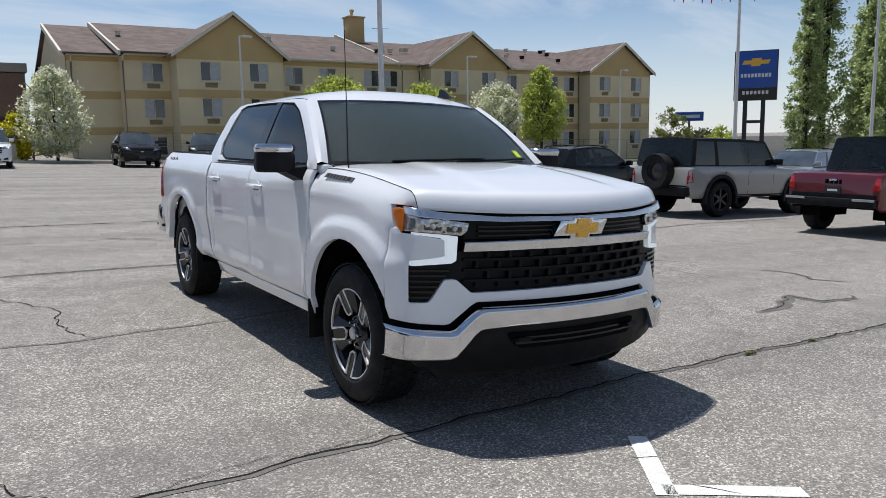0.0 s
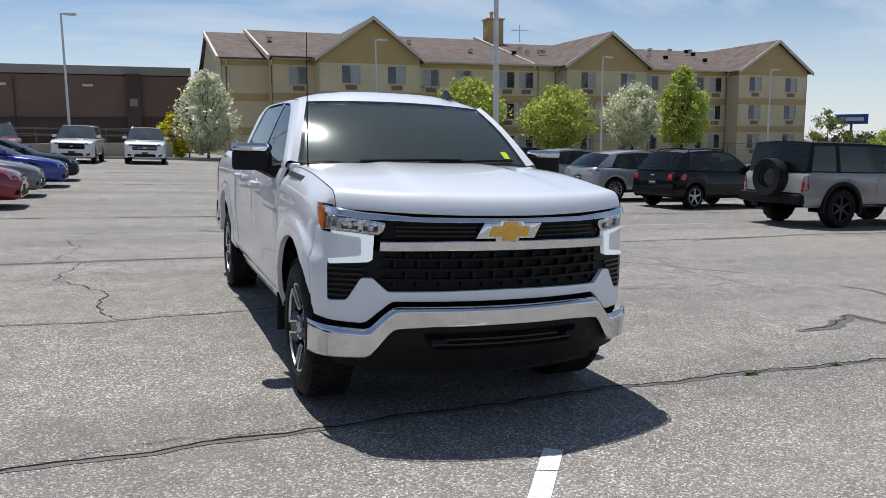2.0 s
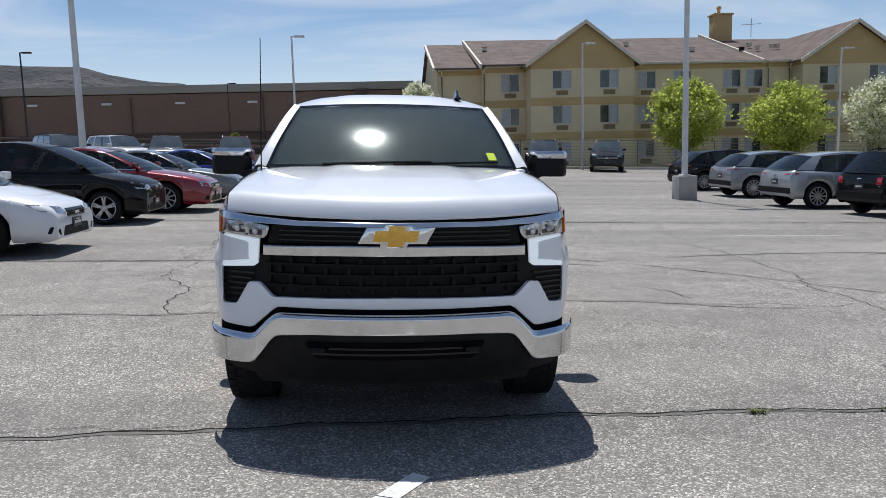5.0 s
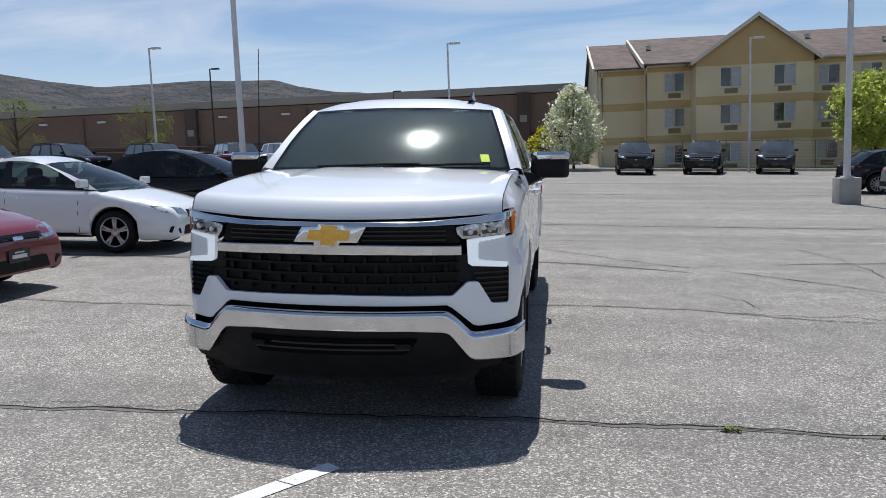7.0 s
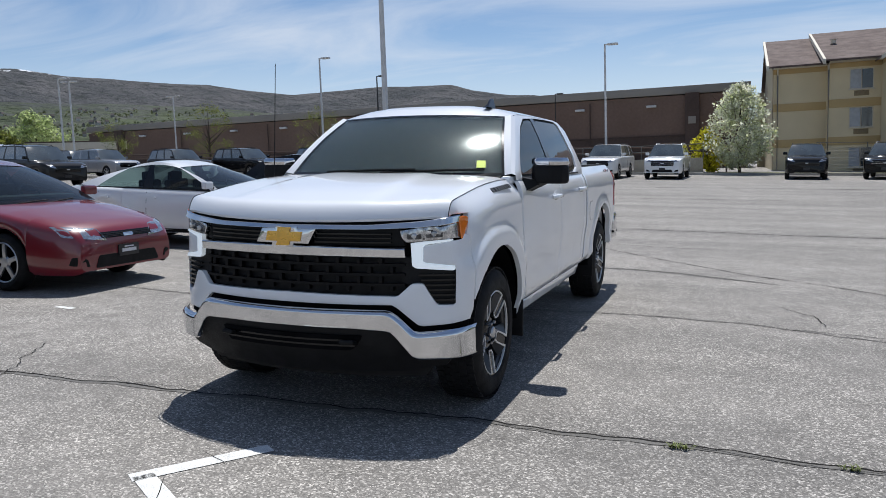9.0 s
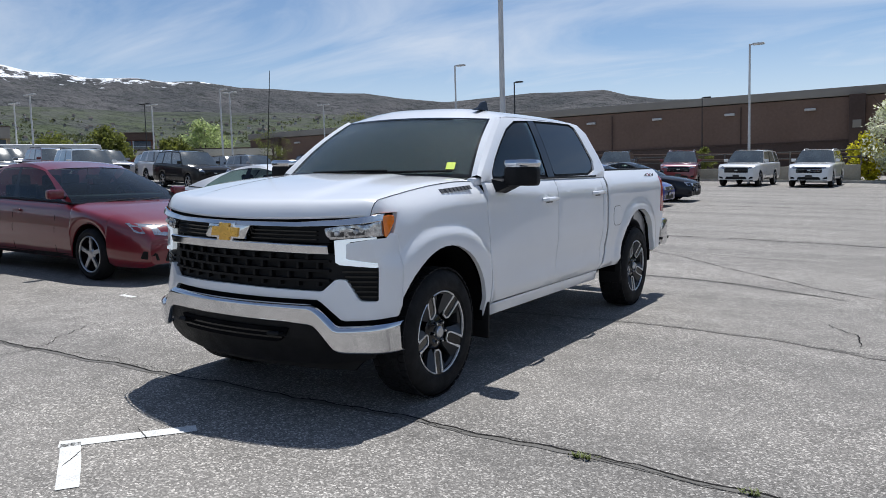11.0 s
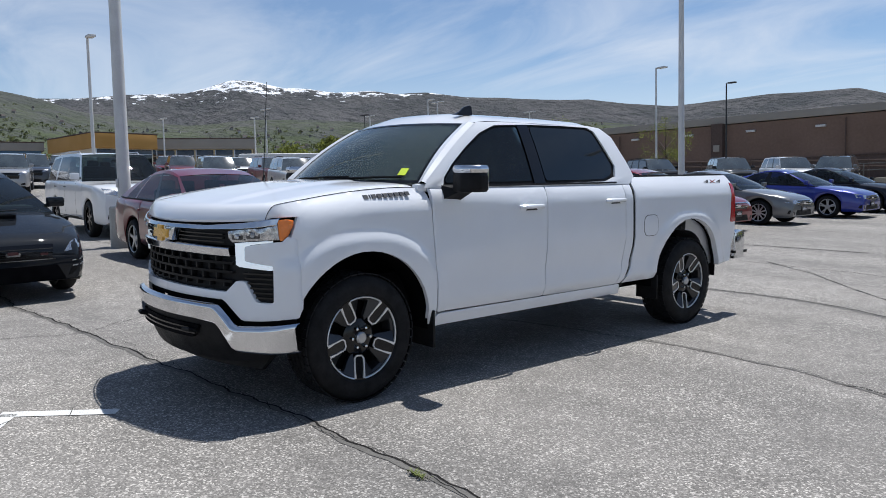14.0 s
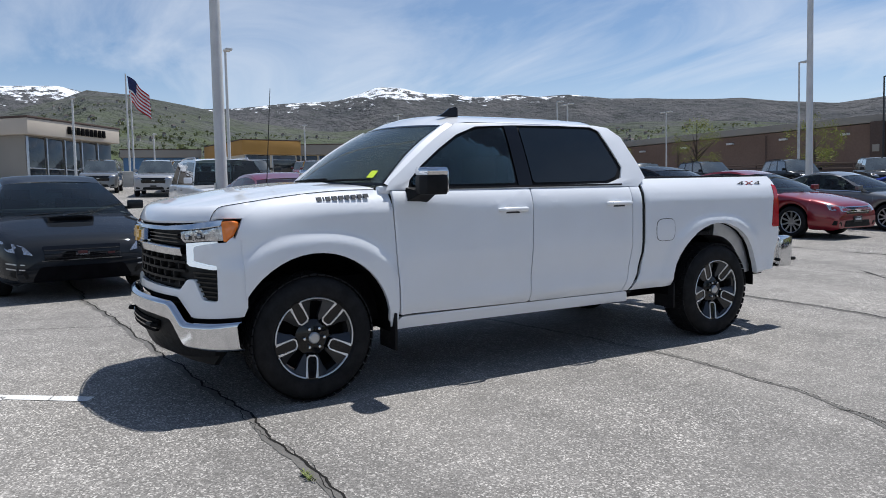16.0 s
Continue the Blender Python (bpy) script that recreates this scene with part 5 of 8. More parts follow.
    if third:
        side += [("c_pillar", cuts[3], third[0]), ("quarter_window", third[0], third[1]), ("d_pillar", third[1], 1.0)]
    else:
        side += [("c_pillar", cuts[3], 1.0)]
    ts, owner = [0.0], []
    for nm, a, b in side:
        n = max(1, int((b - a) / 0.11))
        for i in range(n):
            ts.append(a + (b - a) * (i + 1) / n)
            owner.append(nm)
    vs = (0.0, 0.05, 0.30, 0.60, 0.90, 1.0)

    def base(t):
        return ws[0] + (rw[1] - ws[0]) * t

    def cab(t, v, u=1.0):
        """Cabin surface: t from front to back, v from belt to roof, u across."""
        s0, s1 = base(t), ws[1] + (rw[0] - ws[1]) * t
        q = v - 0.085 * (1 - boxy) * math.sin(math.pi * v) * abs(1 - 2 * t)
        s = s0 + (s1 - s0) * q
        z0 = float(np.interp(s0, (ws[0], ws[0] + 0.35, rw[1] - 0.3, rw[1]), (cowl - 0.04, belt - 0.025, belt * 0.3 + deck * 0.7 - 0.03, deck - 0.03)))
        z = z0 + (zroof(t) - z0) * v
        x = (hw(s0) * 0.915) * (1 - v) + wr * v + (0.020 - 0.01 * boxy) * math.sin(math.pi * v)
        bow = (0.20 * (1 - v) + 0.12 * v) * (1 - 0.75 * boxy)
        lead = max(0.0, 1 - t / 0.5) if t < 0.5 else -0.75 * max(0.0, (t - 0.5) / 0.5)
        s -= bow * (1 - u * u) * (lead if t in (0.0, 1.0) else 0)
        if t in (0.0, 1.0):
            z += 0.025 * (1 - u * u) * v
        return (u * x, s - oy, z)

    def strip(cells, name, material, sgn=None):
        bm = quads([p for c in cells for p in c], [tuple(range(4 * i, 4 * i + 4)) for i in range(len(cells))])
        bmesh.ops.remove_doubles(bm, verts=bm.verts[:], dist=1e-4)
        bm.normal_update()
        middle = Vector((0, (ws[0] + rw[1]) / 2 - oy, belt - 0.1))
        bmesh.ops.reverse_faces(bm, faces=[f for f in bm.faces if f.normal.dot(f.calc_center_median() - middle) < 0])
        return part(name, bm, material, C)
    for s in (1, -1):
        groups = {}
        for i, nm in enumerate(owner):
            for j in range(5):
                cell = [cab(ts[i], vs[j], s), cab(ts[i + 1], vs[j], s), cab(ts[i + 1], vs[j + 1], s), cab(ts[i], vs[j + 1], s)]
                key = ("window_trim" if j == 0 else "roof_rail" if j == 4 else nm)
                groups.setdefault(key, []).append(cell)
        for key, cells in groups.items():
            side_glass = FARGLASS if far else SIDEGLASS if key == "front_window" or not boxy > 0.5 else CARGLASS
            mt = side_glass if "window" in key and key != "window_trim" else (CHROME if chrome else BLACKPL) if key == "window_trim" else GLOSSBLK if key == "b_pillar" else top
            strip(cells, {"rear_window_side": "rear_door_window"}.get(key, key), mt)
    us = [-1 + 2 * i / 10 for i in range(11)]
    for nm, t in (("windscreen", 0.0), ("rear_window", 1.0)):
        strip([[cab(t, vs[j], us[i]), cab(t, vs[j], us[i + 1]), cab(t, vs[j + 1], us[i + 1]), cab(t, vs[j + 1], us[i])] for i in range(10) for j in range(0, 5)], nm, FARGLASS if far else SCREENGLASS)
    if not far:
        part("interior", box((0, (ws[0] + rw[1]) / 2 - oy, belt - 0.01), (hw0 * 1.62, rw[1] - ws[0] - 0.36, 0.06), 0.01), SEATMAT, C, "dark cabin interior")
        part("dashboard", box((0, ws[0] + 0.36 - oy, belt + 0.02), (hw0 * 1.50, 0.34, 0.07), 0.03), DASH, C)
        wheel_bm = lathe([(0.17 + 0.013 * math.cos(a), 0.013 * math.sin(a)) for a in [2 * math.pi * i / 6 for i in range(6)]], 20, "z", closed=True)
        bmesh.ops.transform(wheel_bm, matrix=Matrix.Translation((hw0 * 0.42, ws[0] + 0.66 - oy, belt + 0.02)) @ pose(0, 0, 0, 64, 0, 0), verts=wheel_bm.verts)
        part("steering_wheel", wheel_bm, SEATMAT, C)
        seats = [ws[1] + 0.28] + ([rw[0] - 0.30] if rw[0] - ws[1] > 1.1 else [])
        for sy in seats:
            for sd in (1, -1):
                back = part("backrest", box((sd * hw0 * 0.42, sy - oy, (belt + H - 0.34) / 2), (0.46, 0.13, H - 0.34 - belt + 0.04), 0.04), SEATMAT, C)
                part("headrest", box((sd * hw0 * 0.42, sy + 0.03 - oy, H - 0.26), (0.25, 0.10, 0.17), 0.04), SEATMAT, back)
        part("cabin_mirror", box((0, ws[1] - 0.10 - oy, H - 0.20), (0.22, 0.03, 0.06), 0.012), BLACKPL, C)
    rv, nt = [], len(ts)
    for t in ts:
        for u in us:
            x, y, z = cab(t, 1.0, u)
            zc = zroof(t) + 0.025 * (1 - u * u) + 0.008 * (1 - abs(u) ** 6)
            rv.append((x, y, zc))
    part("roof", quads(rv, [(j * 11 + i, j * 11 + i + 1, (j + 1) * 11 + i + 1, (j + 1) * 11 + i) for j in range(nt - 1) for i in range(10)]), top, C)
    if rack:
        for s in (1, -1):
            p = [cab(t, 1.0, s * 0.93) for t in (0.12, 0.16, 0.5, 0.85, 0.9)]
            part("roof_rack", tube([(a, b, c + (0.0 if i in (0, 4) else 0.055)) for i, (a, b, c) in enumerate(p)], 0.018, 6), BLACKPL if not chrome else SILVERALLOY, C)

    # things laid on the body
    def lay(outline, way, push=0.006, thick=0.02, step=0.12):
        d = {"front": (0, 1, 0), "rear": (0, -1, 0), "left": (-1, 0, 0), "right": (1, 0, 0), "top": (0, 0, -1)}[way]

        def place(u, v):
            o = {"front": (u, -9, v), "rear": (u, 9, v), "left": (4, u, v), "right": (-4, u, v), "top": (u, v, 4)}[way]
            hit = tree.ray_cast(Vector(o), Vector(d))[0] or tree.find_nearest(Vector(o))[0]
            return hit - Vector(d) * push
        return panel(outline, place, d, thick, step)

    def two(nm, outline, way, material, push=0.006, label=""):
        part(nm, lay(outline, way, push), material, C, label)
        part(nm, lay([(-u, v) for u, v in outline[::-1]], way, push), material, C, label)
    g, gh = grille
    hwf = hw0 * 0.86
    zn = nose
    two("headlamp", rounded([(hwf * lamps[0], zn - lamps[3] - lamps[2]), (hwf * 0.98, zn - lamps[3] - lamps[2] * 0.55), (hwf * lamps[1] * 1.09, zn - lamps[3] * 0.5 + 0.03), (hwf * (lamps[0] + 0.12), zn - lamps[3])], 0.02), "front", LAMPIN, 0.008, "clear headlamp")
    part("grille", lay(rounded([(-g, zn - 0.07), (g, zn - 0.07), (g * 0.94, zn - 0.07 - gh), (-g * 0.94, zn - 0.07 - gh)], 0.02), "front", 0.006), GLOSSBLK, C)
    if chrome:
        part("grille_trim", lay([(-g * 1.02, zn - 0.056), (g * 1.02, zn - 0.056), (g * 1.02, zn - 0.072), (-g * 1.02, zn - 0.072)], "front", 0.016), CHROME, C)
        for q in (0.35, 0.65):
            part("grille_slat", lay([(-g * 0.97, zn - 0.07 - gh * q), (g * 0.97, zn - 0.07 - gh * q), (g * 0.97, zn - 0.082 - gh * q), (-g * 0.97, zn - 0.082 - gh * q)], "front", 0.014), CHROME, C)
    else:
        for q in (0.25, 0.5, 0.75):
            part("grille_slat", lay([(-g * 0.96, zn - 0.07 - gh * q), (g * 0.96, zn - 0.07 - gh * q), (g * 0.96, zn - 0.078 - gh * q), (-g * 0.96, zn - 0.078 - gh * q)], "front", 0.012), BLACKPL, C)
    part("front_badge", lay(rounded([(-0.075, zn - 0.06 - gh * 0.5), (0.075, zn - 0.06 - gh * 0.5), (0.075, zn - 0.10 - gh * 0.5), (-0.075, zn - 0.10 - gh * 0.5)], 0.015), "front", 0.02), CHROME if not far else SILVERALLOY, C)
    zi = low + 0.07
    part("lower_intake", lay(rounded([(-hwf * 0.62, zi), (hwf * 0.62, zi), (hwf * 0.55, zi + 0.14), (-hwf * 0.55, zi + 0.14)], 0.03), "front", 0.006), BLACKPL, C)
    two("fog_recess", rounded([(hwf * 0.72, zi + 0.02), (hwf * 0.96, zi + 0.05), (hwf * 0.94, zi + 0.15), (hwf * 0.76, zi + 0.11)], 0.02), "front", BLACKPL)
    if plated:
        pl = part("front_plate", lay(rounded([(-0.155, zi + 0.10), (0.155, zi + 0.10), (0.155, zi + 0.235), (-0.155, zi + 0.235)], 0.01), "front", 0.02), PLATE, C, "black dealer plate")
        if not far:
            for q0, q1, a, b in ((-0.11, 0.11, 0.145, 0.185), (-0.07, 0.07, 0.20, 0.215)):
                part("plate_bar", lay([(q0, zi + a), (q1, zi + a), (q1, zi + b), (q0, zi + b)], "front", 0.024, 0.006), PLATEBAR, pl)
    tz = deck - 0.10
    two("tail_lamp", rounded([(hw0 * tails[0], tz - tails[2]), (hw0 * tails[1], tz - tails[2] * 0.85), (hw0 * tails[1] * 0.98, tz), (hw0 * (tails[0] + 0.04), tz - 0.03)], 0.02), "rear", REDLENS, 0.012, "red tail lamp")
    part("rear_bumper", lay(rounded([(-hw0 * 0.86, low + 0.18), (hw0 * 0.86, low + 0.18), (hw0 * 0.86, low + 0.34), (-hw0 * 0.86, low + 0.34)], 0.03), "rear", 0.03, 0.05), trim or BLACKPL, C)
    rp = part("rear_plate", lay([(-0.155, tz - 0.33), (0.155, tz - 0.33), (0.155, tz - 0.19), (-0.155, tz - 0.19)], "rear", 0.014), PLATE, C, "black dealer plate")
    if not far:
        part("plate_bar", lay([(-0.10, tz - 0.28), (0.10, tz - 0.28), (0.10, tz - 0.24), (-0.10, tz - 0.24)], "rear", 0.018, 0.006), PLATEBAR, rp)
        part("rear_badge", lay(rounded([(-0.07, tz - 0.05), (0.07, tz - 0.05), (0.07, tz - 0.085), (-0.07, tz - 0.085)], 0.01), "rear", 0.014), CHROME, C)
    zs = belt - 0.03
    s1, s2, s3 = (base(cuts[0]) + 0.12 - oy, base((cuts[1] + cuts[2]) / 2) - oy, base(cuts[3]) - 0.10 - oy)
    for way in ("left", "right"):
        sg = 1 if way == "left" else -1
        for y in (s1, s2, s3):
            zb = max(sill + 0.06, zl(y + oy) + 0.02)
            part("door_seam", lay([(y - 0.005, zb), (y + 0.005, zb), (y + 0.005, zs - 0.02), (y - 0.005, zs - 0.02)], way, 0.0018, 0.003, 0.2), DARKIN, C)
        part("sill_trim", lay([(fo + ra + 0.02 - oy, sill + 0.01), (fo + wb - ra - 0.02 - oy, sill + 0.01), (fo + wb - ra - 0.02 - oy, sill + 0.075), (fo + ra + 0.02 - oy, sill + 0.075)], way, 0.006), BLACKPL, C)
        for y in (s2 - 0.22, s3 - 0.24):
            part("door_handle", lay(rounded([(y, zs - 0.135), (y + 0.19, zs - 0.135), (y + 0.19, zs - 0.105), (y, zs - 0.105)], 0.012), way, 0.030, 0.02), CHROME if chrome else body, C)
        x, y, z = cab(cuts[0] * 0.6, 0.10, sg)
        mm = box((x + sg * 0.125, y + 0.02, z + 0.075), (0.21, 0.10, 0.15 if boxy else 0.125), 0.03)
        mr = part("door_mirror", mm, body if not flare else BLACKPL, C)
        part("mirror_arm", box((x + sg * 0.02, y + 0.02, z + 0.03), (0.10, 0.05, 0.04), 0.01), BLACKPL, mr)
    for q in (-0.30, 0.22):
        part("wiper", tube([cab(0.0, 0.03, q - 0.25), cab(0.0, 0.07, q), cab(0.0, 0.10, q + 0.28)], 0.008, 5), BLACKPL, C)
    return C, lay, cab, tree, oy


RED = (0.19, 0.006, 0.012)
SILVER = (0.34, 0.35, 0.36)
BLACK = (0.007, 0.007, 0.008)
row = "parked cars"
# row of sedans with their noses to the aisle
c, lay, cab, tree, oy = car("dark_sports_sedan", "dark grey sports sedan with hood scoop and wide grille", "car", stand(-6.74, -0.97, 94), (0.014, 0.017, 0.022), 4.60, 1.86, 1.475, 2.65, 0.93, 0.335, plated=False, nose=0.73, cowl=1.0, belt=0.99, deck=1.06,
    ws=(1.30, 2.10), rw=(3.50, 4.15), wr=0.60, spokes=5, style="dark", grille=(0.43, 0.18), lamps=(0.66, 0.97, 0.11, 0.06), group=row)
sc = part("hood_scoop", panel(rounded([(-0.27, 0.70), (0.27, 0.70), (0.30, 1.08), (-0.30, 1.08)], 0.05), lambda u, v: (u, v - oy, 0.965 - 0.012 * (v - 0.70) + 0.02 * (1 - (u / 0.3) ** 2)), (0, 0, -1), 0.09, 0.1), bpy.data.materials["car_paint_dark_sports_sedan"], c)
part("scoop_mouth", box((0, 0.705 - oy, 0.945), (0.50, 0.02, 0.045), 0.01), DARKIN, sc)
DULLRED = mat("dull_red_badge", (0.07, 0.012, 0.014), 0.4, vary=0.1)
part("wide_mouth", lay(rounded([(-0.55, 0.25), (0.55, 0.25), (0.46, 0.42), (-0.46, 0.42)], 0.03), "front", 0.009), DARKIN, c)
part("front_lip", lay([(-0.80, 0.215), (0.80, 0.215), (0.80, 0.24), (-0.80, 0.24)], "front", 0.035, 0.05), BLACKPL, c)
part("grille_frame", lay([(-0.44, 0.485), (0.44, 0.485), (0.44, 0.495), (-0.44, 0.495)], "front", 0.014, 0.01), CHROME, c, "thin bright grille edge")
part("red_badge", lay(rounded([(-0.055, 0.558), (0.055, 0.558), (0.055, 0.592), (-0.055, 0.592)], 0.015), "front", 0.024, 0.006), DULLRED, c)
part("side_badge", lay([(0.28, 0.54), (0.36, 0.54), (0.36, 0.565), (0.28, 0.565)], "front", 0.020, 0.006), DULLRED, c)
for sg in (1, -1):
    for z in (0.39, 0.45):
        q = [(sg * 0.62, z), (sg * 0.80, z + 0.015), (sg * 0.80, z + 0.030), (sg * 0.62, z + 0.012)]
        part("vent_bar", lay(q if sg > 0 else q[::-1], "front", 0.014, 0.008), SILVERALLOY, c)
car("maroon_sedan", "maroon sedan with chrome badge and black dealer plate", "car", stand(-6.85, 2.66, 89), (0.15, 0.006, 0.013), 5.05, 1.85, 1.50, 2.81, 0.98, 0.335, metal=0.0, nose=0.74, cowl=1.0, belt=1.0, deck=1.06,
    ws=(1.38, 2.35), rw=(3.75, 4.55), wr=0.62, cuts=(0.07, 0.42, 0.46, 0.74), third=(0.76, 0.90), spokes=5, grille=(0.40, 0.07), lamps=(0.40, 0.92, 0.15, 0.02), group=row, chrome=0.0)
car("white_compact_sedan", "white compact sedan with black lower grille", "car", stand(-6.85, 6.9, 91), (0.74, 0.75, 0.77), 4.66, 1.80, 1.46, 2.70, 0.93, 0.33, metal=0.0, nose=0.72, cowl=0.98, belt=0.99, deck=1.07,
    ws=(1.15, 2.20), rw=(3.35, 4.30), wr=0.58, spokes=5, style="star", grille=(0.34, 0.12), group=row, lamps=(0.45, 0.95, 0.10, 0.04))
car("black_hatchback", "black tall hatchback with bright split-spoke wheels", "car", stand(-6.85, 11.6, 91), BLACK, 4.17, 1.77, 1.60, 2.60, 0.78, 0.335, nose=0.84, cowl=1.05, belt=1.04, deck=1.05,
    ws=(0.95, 1.95), rw=(3.55, 4.02), wr=0.60, spokes=5, style="star", grille=(0.32, 0.07), group=row, rdrop=0.12)
car("bright_red_sedan", "bright red metallic sedan with chrome grille and multi-spoke wheels", "car", stand(-6.6, 14.55, 91), (0.20, 0.004, 0.012), 5.10, 1.86, 1.50, 2.84, 1.0, 0.355, nose=0.77, cowl=1.02, belt=1.03, deck=1.10,
    ws=(1.40, 2.40), rw=(3.80, 4.70), wr=0.60, spokes=10, chrome=1.0, grille=(0.44, 0.15), group=row)
car("grey_saloon", "grey saloon with silver multi-spoke wheels", "car", stand(-6.45, 18.1, 91), (0.13, 0.135, 0.14), 4.70, 1.81, 1.44, 2.84, 0.85, 0.335, nose=0.74, cowl=0.98, belt=0.98, deck=1.05,
    ws=(1.35, 2.25), rw=(3.45, 4.30), wr=0.58, spokes=10, chrome=1.0, grille=(0.40, 0.14), group=row)
car("blue_sedan", "bright blue sedan with black star wheels", "car", stand(-6.3, 22.2, 91), (0.008, 0.02, 0.23), 4.88, 1.86, 1.45, 2.83, 0.95, 0.345, nose=0.76, cowl=0.99, belt=0.99, deck=1.06,
    ws=(1.35, 2.30), rw=(3.40, 4.45), wr=0.58, spokes=5, style="star", grille=(0.42, 0.13), group=row)
car("dark_blue_sedan", "dark blue fastback sedan", "car", stand(-6.2, 25.4, 91), (0.014, 0.018, 0.030), 4.90, 1.86, 1.46, 2.83, 0.95, 0.345, nose=0.76, cowl=0.99, belt=0.99, deck=1.08,
    ws=(1.35, 2.30), rw=(3.30, 4.60), wr=0.58, spokes=5, group=row)
car("white_large_suv", "white full-size sport utility vehicle with dark wheels", "suv", stand(-14.8, 3.6, 88), (0.70, 0.71, 0.73), 5.35, 2.05, 1.93, 3.07, 0.95, 0.41, metal=0.0, sill=0.36, nose=1.10, cowl=1.27, belt=1.27, deck=1.28,
    ws=(1.62, 2.30), rw=(4.95, 5.25), wr=0.74, cuts=(0.05, 0.34, 0.40, 0.66), third=(0.70, 0.94), spokes=6, style="dark", boxy=0.75, rack=True, chrome=1.0, grille=(0.62, 0.30), low=0.32, group=row, lamps=(0.62, 0.95, 0.14, 0.03))


def boxy_suv(name, label, m, col, **kw):
    a = dict(L=5.35, W=2.05, H=1.90, wb=3.07, fo=0.95, R=0.40, sill=0.36, nose=1.08, cowl=1.25, belt=1.25, deck=1.26, ws=(1.62, 2.30), rw=(4.95, 5.25), wr=0.74, cuts=(0.05, 0.34, 0.40, 0.66),
             third=(0.70, 0.94), spokes=6, boxy=0.75, rack=True, grille=(0.62, 0.28), low=0.32, lamps=(0.62, 0.95, 0.14, 0.03), far=True, group="parked sport utility vehicles")
    a.update(kw)
    return car(name, label, "suv", m, col, **a)


# far row, noses towards the aisle
boxy_suv("white_suv", "white full-size sport utility vehicle at the kerb", stand(-4.75, 40.2, -4), (0.66, 0.66, 0.65), metal=0.0)
boxy_suv("white_suv", "white sport utility vehicle with tall chrome grille", stand(-1.45, 40.6, -2), (0.72, 0.73, 0.74), metal=0.0, chrome=1.0)
boxy_suv("black_suv", "black full-size sport utility vehicle at the kerb", stand(5.7, 41.6, -3), BLACK, H=1.86)
boxy_suv("black_suv", "black sport utility vehicle with chrome grille", stand(9.8, 42.2, -14), BLACK, chrome=1.0)
boxy_suv("black_suv", "dark grey sport utility vehicle with wide chrome grille", stand(14.0, 42.9, -16), (0.025, 0.027, 0.030), chrome=1.0)
boxy_suv("red_suv", "dark red sport utility vehicle with chrome grille", stand(-8.7, 41.2, 12), (0.16, 0.012, 0.018), chrome=1.0)
boxy_suv("grey_suv", "grey sport utility vehicle at the kerb", stand(-12.7, 41.5, 14), (0.10, 0.105, 0.11))
boxy_suv("grey_suv", "dark grey sport utility vehicle", stand(-17.5, 39.0, 40), (0.03, 0.032, 0.034))
boxy_suv("black_suv", "black sport utility vehicle", stand(-22.5, 39.0, 60), BLACK)
boxy_suv("white_suv", "white sport utility vehicle with roof rack", stand(-15.8, 43.0, 45), (0.7, 0.7, 0.7), metal=0.0)
boxy_suv("black_suv", "black sport utility vehicle", stand(-27.5, 37.5, 70), BLACK)
boxy_suv("grey_suv", "dark grey sport utility vehicle", stand(-32.5, 37.0, 70), (0.03, 0.03, 0.033))

# right row, tails to the aisle
right = "cars parked tail to the aisle"
ion = dict(L=4.64, W=1.89, H=1.605, wb=3.0, fo=0.85, R=0.365, sill=0.30, nose=0.86, cowl=1.05, belt=1.04, deck=1.10, ws=(0.95, 1.95), rw=(3.95, 4.50), wr=0.68, spokes=12, style="plain", group=right,
           grille=(0.5, 0.05), tails=(0.50, 0.92, 0.055), low=0.24, rdrop=0.10, boxy=0.3)
car("silver_crossover", "silver electric crossover hatchback with dark turbine wheels", "crossover", stand(13.5, 16.75, 92), (0.33, 0.345, 0.36), **ion)
car("silver_crossover", "grey electric crossover hatchback with dark turbine wheels", "crossover", stand(14.0, 21.5, 92), (0.22, 0.235, 0.25), **ion)
car("black_crossover", "black electric crossover hatchback beside the lamp post", "crossover", stand(13.95, 25.4, 92), (0.010, 0.011, 0.014), **ion)
car("black_small_suv", "black small sport utility vehicle with red tail lamps and silver wheels", "suv", stand(13.85, 13.9, 98), (0.008, 0.008, 0.010), 4.26, 1.78, 1.66, 2.555, 0.90, 0.345, sill=0.30, nose=0.92, cowl=1.10, belt=1.08, deck=1.10,
    ws=(1.05, 1.85), rw=(3.75, 4.15), wr=0.62, spokes=5, boxy=0.45, rack=True, group=right, tails=(0.62, 0.98, 0.20), low=0.26)
br, lay, cab, tree, oy = car("grey_off_road_suv", "grey boxy off-road vehicle with black top and rear spare wheel", "off-road vehicle", stand(13.95, 8.75, 89), (0.29, 0.295, 0.29), 4.78, 1.93, 1.86, 2.95, 0.80, 0.435, sill=0.46, nose=1.08, cowl=1.22, belt=1.23, deck=1.24,
    ws=(1.55, 2.00), rw=(4.60, 4.72), wr=0.80, cuts=(0.04, 0.36, 0.40, 0.70), third=(0.74, 0.96), spokes=6, style="off", boxy=1.0, flare=True, group=right, tails=(0.84, 0.97, 0.36), low=0.42, metal=0.0, roofcol=BLACKPL, rdrop=0.01)
sp = lathe([(0.24, 0.11), (0.40, 0.13), (0.415, 0.08), (0.415, -0.08), (0.40, -0.13), (0.24, -0.11)], 36, "y", closed=True)
bmesh.ops.translate(sp, vec=(-0.10, 4.98 - oy, 1.08), verts=sp.verts)
spare = part("spare_tyre", sp, RUBBER, br)
